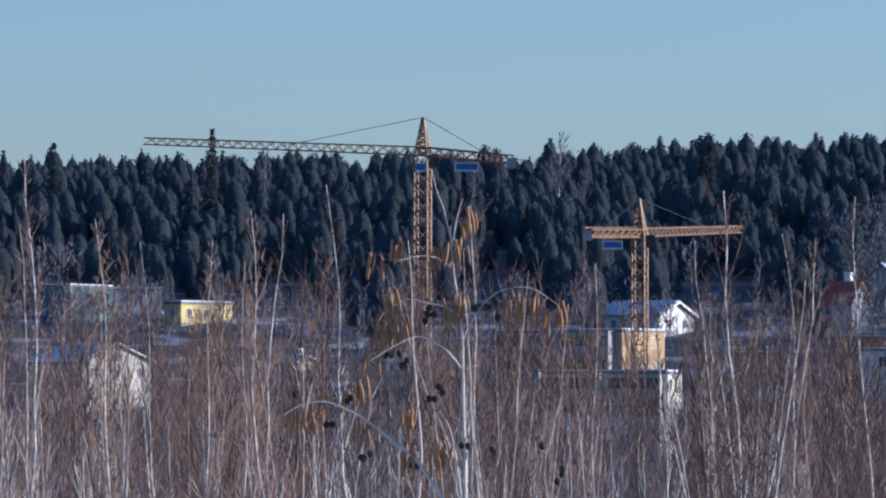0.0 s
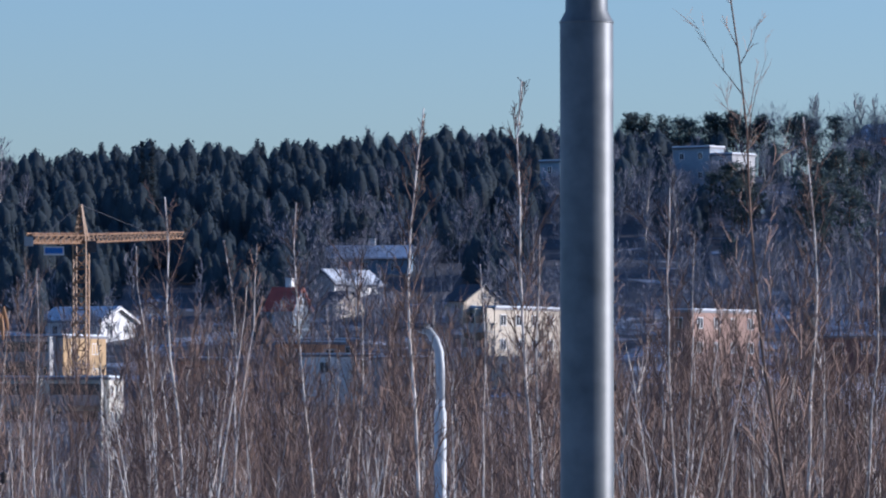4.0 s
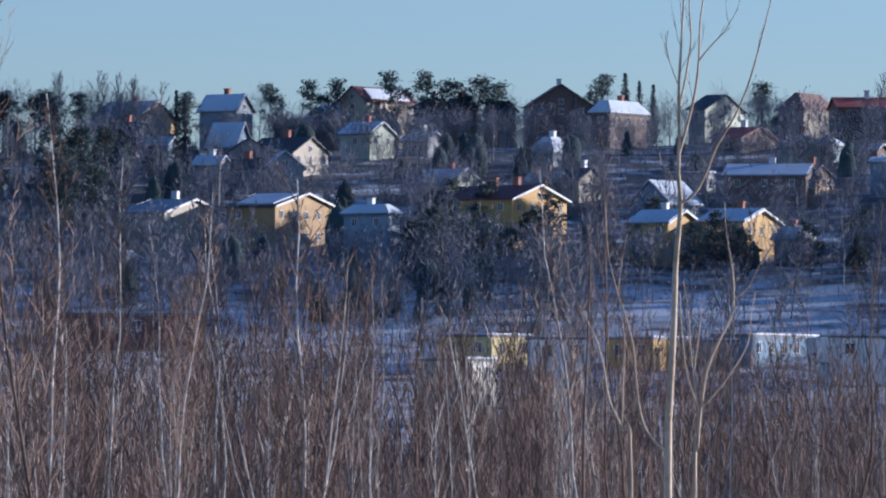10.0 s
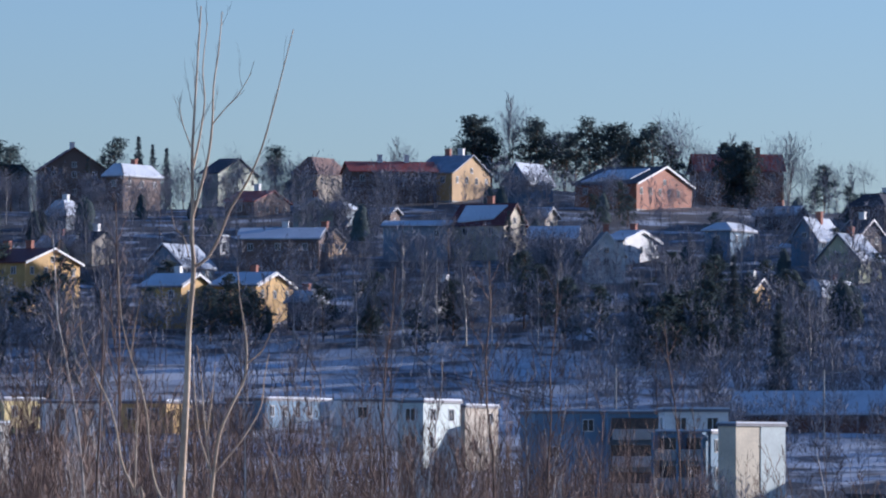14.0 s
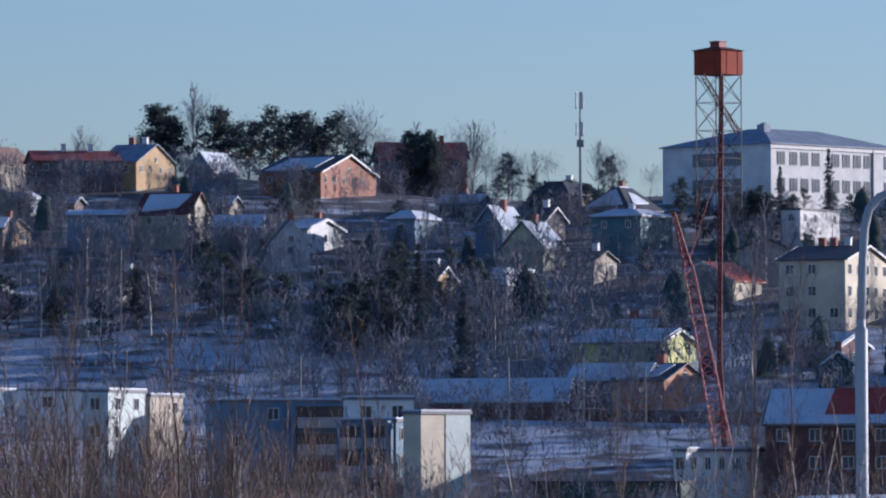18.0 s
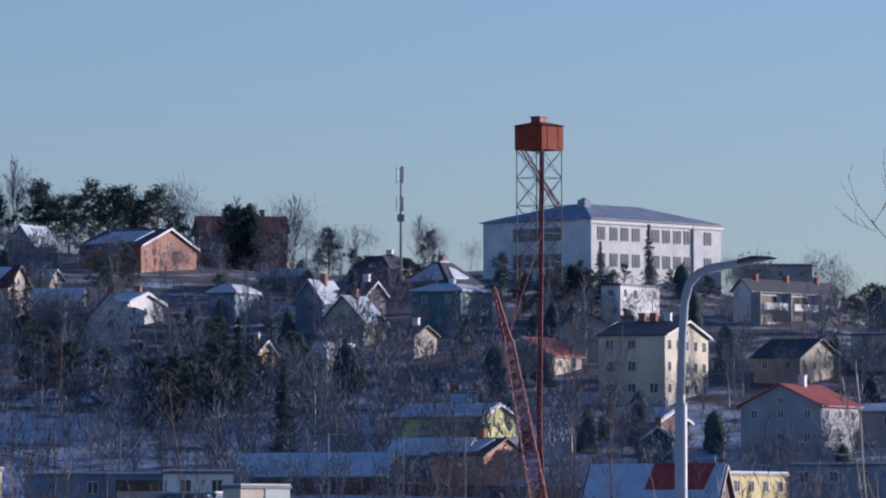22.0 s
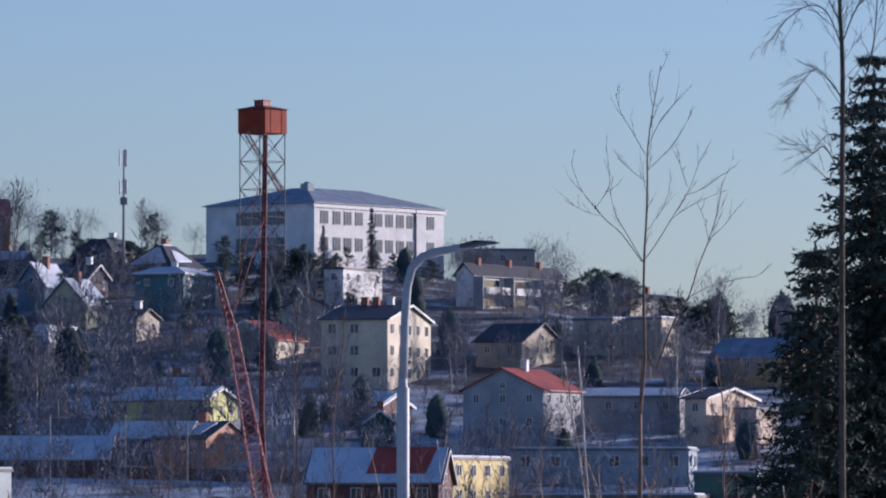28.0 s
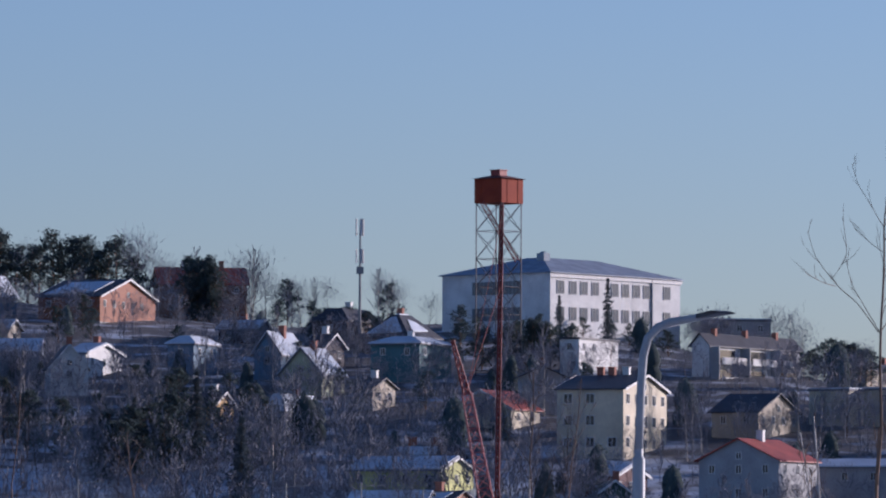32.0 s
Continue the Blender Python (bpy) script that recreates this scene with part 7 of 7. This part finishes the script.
young_stem("open_birch", "slim young birch with a wide bare crown against the sky", (7.627, 16.304, 1.861), [(7.627, 16.304, 1.861), (7.628, 16.304, 2.013), (7.639, 16.299, 2.173), (7.636, 16.300, 2.334), (7.638, 16.299, 2.463), (7.644, 16.297, 2.575), (7.646, 16.295, 2.672), (7.646, 16.295, 2.752), (7.654, 16.292, 2.833), (7.666, 16.286, 2.913), (7.681, 16.279, 3.007)], (0.0056, 0.0008),
           [([(7.632, 16.302, 2.447), (7.577, 16.321, 2.526), (7.534, 16.335, 2.566), (7.499, 16.344, 2.606), (7.460, 16.355, 2.662), (7.437, 16.360, 2.734)], 0.0016, 0.0006),
            ([(7.509, 16.359, 2.597), (7.524, 16.338, 2.625), (7.539, 16.317, 2.673), (7.523, 16.310, 2.774)], 0.0010, 0.0006),
            ([(7.521, 16.353, 2.578), (7.427, 16.245, 2.584), (7.330, 16.138, 2.602)], 0.0010, 0.0006),
            ([(7.635, 16.300, 2.447), (7.611, 16.371, 2.537), (7.607, 16.432, 2.596), (7.614, 16.487, 2.672)], 0.0014, 0.0006),
            ([(7.646, 16.295, 2.672), (7.630, 16.360, 2.707), (7.612, 16.426, 2.750)], 0.0010, 0.0006),
            ([(7.643, 16.297, 2.749), (7.622, 16.344, 2.819), (7.607, 16.389, 2.877), (7.607, 16.427, 2.933)], 0.0012, 0.0006),
            ([(7.649, 16.294, 2.781), (7.678, 16.274, 2.849), (7.705, 16.256, 2.889), (7.728, 16.238, 2.921)], 0.0012, 0.0006),
            ([(7.649, 16.294, 2.710), (7.703, 16.307, 2.754), (7.754, 16.321, 2.805), (7.806, 16.334, 2.880)], 0.0012, 0.0006),
            ([(7.635, 16.300, 2.447), (7.683, 16.320, 2.497), (7.736, 16.338, 2.563), (7.788, 16.355, 2.630), (7.827, 16.379, 2.680), (7.865, 16.403, 2.748), (7.911, 16.424, 2.807)], 0.0016, 0.0006),
            ([(7.739, 16.251, 2.634), (7.815, 16.279, 2.659), (7.890, 16.307, 2.703)], 0.0010, 0.0006),
            ([(7.705, 16.268, 2.566), (7.727, 16.206, 2.597), (7.751, 16.143, 2.619)], 0.0010, 0.0006),
            ([(7.748, 16.247, 2.661), (7.783, 16.363, 2.727), (7.826, 16.474, 2.783)], 0.0010, 0.0006),
            ([(7.645, 16.296, 2.535), (7.658, 16.229, 2.589), (7.657, 16.169, 2.650)], 0.0010, 0.0006)], BROWN_BARK, 75, 14, 0.1)
young_stem("bare_sapling", "thin dark sapling leaning over the snow bank", (8.049, 17.211, 2.030), [(8.049, 17.211, 2.030), (8.094, 17.190, 2.166), (8.140, 17.168, 2.302), (8.182, 17.148, 2.383), (8.208, 17.136, 2.472), (8.238, 17.121, 2.557), (8.261, 17.110, 2.642), (8.273, 17.104, 2.727)], (0.0034, 0.0009),
           [([(8.240, 17.120, 2.557), (8.273, 17.076, 2.603), (8.285, 17.041, 2.639)], 0.0010, 0.0006),
            ([(8.237, 17.122, 2.553), (8.262, 17.210, 2.625), (8.284, 17.299, 2.671)], 0.0010, 0.0006),
            ([(8.164, 17.157, 2.366), (8.218, 17.097, 2.410), (8.296, 17.026, 2.436), (8.328, 16.977, 2.442), (8.354, 16.931, 2.478)], 0.0012, 0.0006)], BROWN_BARK, 76, 8, 0.09)
young_stem("birch_sapling", "thin curved white birch sapling by the snow bank", (8.351, 18.173, 1.492), [(8.351, 18.173, 1.492), (8.329, 18.183, 1.733), (8.316, 18.189, 1.911), (8.308, 18.193, 2.090), (8.295, 18.199, 2.265)], (0.0060, 0.0020),
           [([(8.329, 18.183, 1.754), (8.286, 18.247, 1.773), (8.245, 18.309, 1.761), (8.229, 18.360, 1.720)], 0.002, 0.001),
            ([(8.331, 18.182, 1.747), (8.376, 18.123, 1.768), (8.426, 18.062, 1.771)], 0.0018, 0.0009),
            ([(8.309, 18.192, 2.054), (8.338, 18.122, 1.946), (8.368, 18.051, 1.895)], 0.0016, 0.0009),
            ([(8.312, 18.191, 1.983), (8.290, 18.272, 1.970), (8.259, 18.357, 1.982)], 0.0016, 0.0009)], BIRCH_BARK, 77, 10, 0.12)


def catkin_alder():
    ob = tagged(new("alder_tree"), "young alder hung with brown catkins and small dark cones, close by", "tree")
    rng = random.Random(75)
    bark = surface("pale_alder_bark", (0.38, 0.33, 0.28), (0.66, 0.60, 0.52), scale=14, rough=0.8, fine=60)
    g, tw = Geo(), Geo()
    line = [(0.050, 14.000, 1.537), (0.048, 14.000, 1.655), (0.045, 14.000, 1.780), (0.043, 14.000, 1.905), (0.035, 14.000, 1.980), (0.026, 14.000, 2.036), (0.019, 14.000, 2.105), (0.016, 14.000, 2.155)]
    stem = limb_line(g, [at_ground(line[0])] + line, 0.0052, 0.0012, 8)
    part("trunk", g, bark, ob, smooth=True)
    limbs = [stem]
    for points, r0, r1 in [([(0.016, 14.000, 2.130), (0.002, 13.982, 2.189), (-0.015, 13.964, 2.234), (-0.025, 13.945, 2.277)], 0.0016, 0.0008),
             ([(0.020, 14.000, 2.105), (0.030, 14.046, 2.169), (0.043, 14.092, 2.218)], 0.0016, 0.0008),
             ([(0.016, 14.000, 2.065), (-0.017, 13.975, 2.084), (-0.057, 13.950, 2.086), (-0.097, 13.925, 2.075)], 0.0018, 0.0008),
             ([(0.038, 14.000, 1.952), (0.008, 14.010, 1.974), (-0.036, 14.020, 1.985), (-0.077, 14.031, 1.993), (-0.118, 14.040, 1.974)], 0.002, 0.0008),
             ([(0.044, 14.000, 1.836), (0.010, 13.983, 1.877), (-0.030, 13.967, 1.902), (-0.061, 13.950, 1.908), (-0.114, 13.933, 1.884), (-0.160, 13.916, 1.854)], 0.0026, 0.0009),
             ([(0.011, 14.000, 1.537), (-0.052, 13.993, 1.628), (-0.104, 13.985, 1.674), (-0.166, 13.977, 1.723), (-0.214, 13.970, 1.749), (-0.260, 13.962, 1.765), (-0.309, 13.953, 1.759), (-0.352, 13.945, 1.734)], 0.0042, 0.0011),
             ([(-0.054, 14.000, 1.536), (-0.047, 14.020, 1.655), (-0.057, 14.040, 1.780), (-0.067, 14.060, 1.905), (-0.070, 14.080, 2.031), (-0.078, 14.100, 2.126)], 0.0032, 0.001),
             ([(0.043, 14.000, 1.537), (0.031, 13.981, 1.630), (0.016, 13.961, 1.705), (-0.007, 13.942, 1.745)], 0.003, 0.001),
             ([(0.043, 14.000, 1.905), (0.083, 14.005, 1.974), (0.126, 14.011, 2.011), (0.183, 14.016, 2.020), (0.223, 14.021, 2.003), (0.253, 14.026, 1.981)], 0.002, 0.0008)]:
        g = Geo()
        limbs.append(limb_line(g, points, r0, r1, 6))
        part("limb", g, bark, ob, smooth=True)
    for limb in limbs:
        twiggy(tw, rng, limb, 0.4, 0.98, 4, 0.06, 0.0009, side=1)

    shape = Geo()
    shape.tube([(0, 0, 0), (0, 0, -0.006), (0.001, 0, -0.03), (0, 0.001, -0.05), (0, 0, -0.058)], [0.001, 0.0034, 0.0039, 0.0032, 0.001], 6)
    catkin_mesh = shape.mesh("catkin", CATKIN, True)
    shape = Geo()
    shape.tube([(0, 0, 0.008), (0, 0, 0.004), (0, 0, -0.004), (0, 0, -0.009)], [0.002, 0.007, 0.007, 0.002], 6)
    cone_mesh = shape.mesh("cone", CONE, True)

    def stalk(q):
        """A short stalk from the nearest limb to q."""
        near = min((p for limb in limbs for p in limb), key=lambda p: (p - q).length)
        if (near - q).length < 0.12:
            tw.tube([near, near.lerp(q, 0.5) + Vector((0, 0, 0.006)), q], [0.0010, 0.0009, 0.0007], 3, closed=False)

    for spots in ([(0.045, 14.000, 2.195), (0.065, 14.000, 2.187), (0.027, 14.000, 2.130), (0.039, 14.000, 2.117), (-0.018, 14.000, 2.117), (-0.105, 14.000, 2.129), (-0.150, 13.999, 2.094), (-0.120, 13.999, 2.014), (0.040, 14.000, 2.005), (0.016, 14.000, 1.992)],
                  [(-0.092, 14.000, 1.954), (-0.145, 13.999, 1.939), (-0.117, 14.000, 1.936), (-0.202, 13.999, 1.804), (-0.177, 13.999, 1.819), (-0.154, 13.999, 1.877), (0.153, 13.999, 2.011), (0.171, 13.999, 2.002), (0.202, 13.999, 1.992), (0.216, 13.998, 1.970)],
                  [(0.252, 13.998, 1.985), (-0.334, 13.996, 1.764), (-0.296, 13.997, 1.752), (-0.277, 13.997, 1.774), (-0.179, 13.999, 1.723), (-0.084, 14.000, 1.752), (-0.058, 14.000, 1.750), (-0.084, 14.000, 1.665), (0.008, 14.000, 1.678), (-0.017, 14.000, 1.655)]):
        for spot in spots:
            q = Vector(spot)
            stalk(q)
            for _ in range(rng.randint(4, 6)):
                c = part("catkin", catkin_mesh, None, ob)
                k = rng.uniform(0.7, 1.05)
                c.matrix_basis = Matrix.Translation(q + Vector((rng.uniform(-0.016, 0.016), rng.uniform(-0.014, 0.014), rng.uniform(-0.02, 0.01)))) @ pose(0, 0, 0, rng.uniform(-12, 12), rng.uniform(-12, 12)) @ Matrix.Diagonal((k, k, k, 1))
    for spots in ([(-0.105, 14.000, 1.877), (-0.119, 13.999, 1.867), (-0.084, 14.000, 1.852), (0.064, 14.000, 1.973), (0.115, 14.000, 1.952), (0.108, 14.000, 1.985), (-0.022, 14.000, 1.965), (-0.045, 14.000, 1.955), (0.002, 14.000, 1.797), (-0.029, 14.000, 1.765), (0.053, 14.000, 1.678)],
                  [(0.111, 14.000, 1.665), (-0.160, 13.999, 1.652), (-0.179, 13.999, 1.635), (-0.060, 14.000, 1.635), (0.223, 13.998, 1.668), (0.273, 13.997, 1.616), (0.263, 13.998, 1.591), (-0.335, 13.996, 1.779), (-0.248, 13.998, 1.723), (-0.204, 13.999, 1.773)]):
        for spot in spots:
            q = Vector(spot)
            stalk(q)
            for _ in range(rng.randint(1, 3)):
                c = part("cone", cone_mesh, None, ob)
                c.matrix_basis = Matrix.Translation(q + Vector((rng.uniform(-0.012, 0.012), 0, rng.uniform(-0.012, 0.008)))) @ pose(0, 0, 0, rng.uniform(-40, 40), rng.uniform(-40, 40))
    part("twig_work", tw, TWIG, ob)


catkin_alder()


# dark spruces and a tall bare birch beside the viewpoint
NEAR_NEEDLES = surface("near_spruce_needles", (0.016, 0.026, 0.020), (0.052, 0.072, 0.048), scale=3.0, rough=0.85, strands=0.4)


def near_spruce(p, top_p, width, seed, whorls):
    """A spruce whose boughs sag, lift at their tips and hang full of short needled twigs."""
    rng = random.Random(seed)
    foot = at_ground(p)
    height = top_p[2] - foot.z
    ob = tagged(new("spruce_tree"), "dark green spruce close by with dense drooping branches", "tree")
    ob.matrix_basis = Matrix.Translation(foot)
    trunk, boughs, crown = Geo(), Geo(), Geo()
    trunk.tube([(0, 0, -0.3), (0, 0, height * 0.5), (0, 0, height * 0.97)], [height * 0.014, height * 0.008, 0.006], 8)

    def spray(q, way, ln):
        """A needled twig: slivers slanting forward along a short line."""
        n = max(5, int(ln / 0.013))
        for i in range(n):
            c = q + way * (ln * i / n) + Vector((0, 0, -0.25 * ln * (i / n) ** 2))
            out = Vector((rng.gauss(0, 1), rng.gauss(0, 1), rng.gauss(0, 0.8))).normalized()
            tip = c + (way * 0.7 + out).normalized() * rng.uniform(0.028, 0.065)
            side = way.cross(out).normalized() * 0.011
            crown.add([tuple(c - side), tuple(c + side), tuple(tip)], [(0, 1, 2)])

    for i in range(whorls):
        t = (i + rng.uniform(0, 0.7)) / whorls
        z = height * (0.02 + 0.97 * t)
        reach = width * ((1 - z / height) ** 0.85 + 0.02) * rng.uniform(0.75, 1.2)
        n = rng.randint(6, 8)
        turn = rng.uniform(0, 6.28)
        for j in range(n):
            w = turn + 6.283 * (j + rng.uniform(-0.25, 0.25)) / n
            ln = max(0.07, reach * rng.uniform(0.55, 1.15))
            flat = Vector((math.cos(w), math.sin(w), 0))
            across = Vector((-flat.y, flat.x, 0))
            m = max(3, int(ln / 0.05))
            sag = rng.uniform(0.25, 0.5)
            line = [Vector((0, 0, z)) + flat * ln * k / m + Vector((0, 0, ln * (-sag * (k / m) * 1.5 + sag * 0.85 * (k / m) ** 2.5))) for k in range(m + 1)]
            boughs.tube([tuple(q) for q in line], [0.004 + 0.008 * ln * (1 - k / m) for k in range(m + 1)], 4)
            for k in range(1, m + 1):
                fade = 1.0 - 0.6 * k / m
                for side in (-1, 1):
                    way = (flat * 0.7 + across * side * rng.uniform(0.4, 1.0) + Vector((0, 0, rng.uniform(-0.9, 0.05)))).normalized()
                    spray(line[k], way, (0.06 + 0.24 * min(ln, 0.8) * fade) * rng.uniform(0.7, 1.25))
            spray(line[-1], (flat + Vector((0, 0, 0.25))).normalized(), 0.09)
    spray(Vector((0, 0, height * 0.93)), Vector((0, 0, 1)), height * 0.07)
    part("trunk", trunk, BROWN_BARK, ob)
    part("boughs", boughs, BROWN_BARK, ob)
    part("crown", crown, NEAR_NEEDLES, ob)


near_spruce((20.56, 40.03, 2.16), (20.51, 40.05, 5.10), 1.3, 81, 58)
near_spruce((21.61, 40.61, 2.18), (21.57, 40.63, 6.04), 1.9, 84, 62)
near_spruce((19.74, 39.32, 2.15), (19.67, 39.36, 3.70), 0.9, 82, 42)


DARK_BARK = surface("dark_bark", (0.035, 0.030, 0.020), (0.11, 0.085, 0.055), scale=6.0, rough=0.9, bump=0.2, fine=40.0)


def tall_bare_birch():
    ob = tagged(new("birch_tree"), "tall bare birch with drooping fine twigs beside the spruce", "tree")
    rng = random.Random(83)
    g, tw = Geo(), Geo()
    foot = at_ground((19.45, 38.35, 2.14))
    stem = limb_line(g, [foot, (19.45, 38.35, 2.14), (19.45, 38.35, 3.60), (19.46, 38.35, 4.76), (19.44, 38.35, 5.29), (19.48, 38.33, 5.83), (19.44, 38.35, 6.53)], 0.026, 0.008, 8)
    arms = [limb_line(tw, [(19.45, 38.35, 5.10), (19.34, 38.40, 5.33), (19.24, 38.45, 5.53), (19.17, 38.49, 5.76)], 0.0055, 0.002, 5),
            limb_line(tw, [(19.45, 38.35, 4.60), (19.31, 38.42, 4.79), (19.21, 38.47, 4.70), (19.18, 38.49, 4.64)], 0.0050, 0.0018, 5),
            limb_line(tw, [(19.45, 38.35, 4.95), (19.36, 38.39, 5.18), (19.24, 38.45, 5.22), (19.09, 38.53, 5.10), (19.03, 38.56, 4.99)], 0.0050, 0.0018, 5),
            limb_line(tw, [(19.45, 38.35, 5.41), (19.28, 38.44, 5.56), (19.07, 38.54, 5.52), (18.92, 38.62, 5.43)], 0.0050, 0.0018, 5),
            limb_line(tw, [(19.45, 38.35, 4.95), (19.55, 38.30, 5.22), (19.67, 38.24, 5.29), (19.77, 38.19, 5.26)], 0.0055, 0.002, 5),
            limb_line(tw, [(19.45, 38.35, 4.37), (19.62, 38.26, 4.83), (19.67, 38.24, 5.29), (19.69, 38.23, 5.76)], 0.007, 0.0025, 5),
            limb_line(tw, [(19.45, 38.35, 4.06), (19.35, 38.40, 4.26), (19.28, 38.44, 4.22), (19.24, 38.45, 4.26)], 0.0055, 0.002, 5)]
    twiggy(tw, rng, stem, 0.3, 0.98, 60, 0.40, 0.0024, side=7, up=-0.04, angle=1.0)
    for a in arms:
        twiggy(tw, rng, a, 0.15, 0.98, 20, 0.26, 0.0020, side=7, up=-0.06, angle=0.9)
    part("trunk", g, DARK_BARK, ob, smooth=True)
    part("crown", tw, DARK_BARK, ob)


tall_bare_birch()


# unseen spruces added right of the view, to keep the snow bank in shade
rng = random.Random(91)
SHADE_SPRUCES = []
for k in range(2):
    t, c = spruce_geo(92 + k, 8.0, 1.9, 26, 0.20, per=2)
    SHADE_SPRUCES.append((t.mesh("trunk", BROWN_BARK), c.mesh("crown", HAZED_SPRUCE)))
for k in range(11):
    y = 64 + 1.5 * k + rng.uniform(-0.6, 0.6)
    x = 0.60 * y + 3 + (k % 3) * 4 + rng.uniform(-1, 1)
    tm, cm = SHADE_SPRUCES[k % 2]
    ob = tagged(new("spruce_tree"), "unseen dark green spruce added to shade the snow bank", "tree", group="spruces by the road")
    k2 = rng.uniform(0.8, 1.1)
    ob.matrix_basis = pose(x, y, land(x, y) - 0.05, 0, 0, rng.uniform(0, 360)) @ Matrix.Diagonal((k2, k2, k2, 1))
    part("trunk", tm, None, ob)
    part("crown", cm, None, ob)


# dry stalks at the edge of the field, by the snow bank
stalks = Geo()
rng = random.Random(95)
for k in range(520):
    a = rng.triangular(17.0, 22.0, 18.6)
    r = rng.uniform(36, 62)
    x, y = r * math.sin(radians(a)), r * math.cos(radians(a))
    z = land(x, y) - 0.03
    h = rng.uniform(0.25, 0.75) * (0.6 if a > 20 else 1.0)
    lean = Vector((rng.uniform(-0.25, 0.25), rng.uniform(-0.2, 0.2), 1)) * h
    w = Vector((rng.uniform(-1, 1), rng.uniform(-1, 1), 0)).normalized() * 0.006
    p = Vector((x, y, z))
    bow = Vector((rng.uniform(-0.12, 0.12), 0, -0.04)) * h
    q = p + lean * 0.6
    e = p + lean + bow * 2
    stalks.add([tuple(p - w), tuple(p + w), tuple(q + w), tuple(q - w), tuple(e)], [(0, 1, 2, 3), (3, 2, 4)])
tagged(part("dry_grass", stalks, surface("dry_straw", (0.22, 0.15, 0.08), (0.42, 0.31, 0.18), scale=3.0, rough=0.85, strands=0.4)), "dry straw-coloured stalks by the snow bank", "grass", kind="stuff")


# the sloping footpath with its dark edge on the open snow slope
def path_edge(stops):
    ob = tagged(new("path_railing"), "dark railing along a sloping footpath on the snowy hillside", "railing", group="footpath")
    line = []
    for (a0, r0), (a1, r1) in zip(stops, stops[1:]):
        for k in range(6):
            a, r = a0 + (a1 - a0) * k / 6, r0 + (r1 - r0) * k / 6
            line.append((r * math.sin(radians(a)), r * math.cos(radians(a))))
    for h, rad in ((1.0, 0.05), (0.5, 0.04)):
        g = Geo()
        g.tube([(x, y, land(x, y) + h) for x, y in line], [rad] * len(line), 5)
        part("rail", g, DARK_METAL, ob)
    g = Geo()
    g.tube([(x, y, land(x, y) - 0.05) for x, y in line], [0.28] * len(line), 5)
    part("kerb", g, CONCRETE, ob, "concrete edge of the path")
    for x, y in line[::3]:
        g = Geo()
        g.tube([(x, y, land(x, y) - 0.2), (x, y, land(x, y) + 1.02)], [0.05, 0.05], 5)
        part("post", g, DARK_METAL, ob)


path_edge([(16.08, 820), (16.22, 808), (16.62, 798), (17.03, 788), (17.39, 780)])
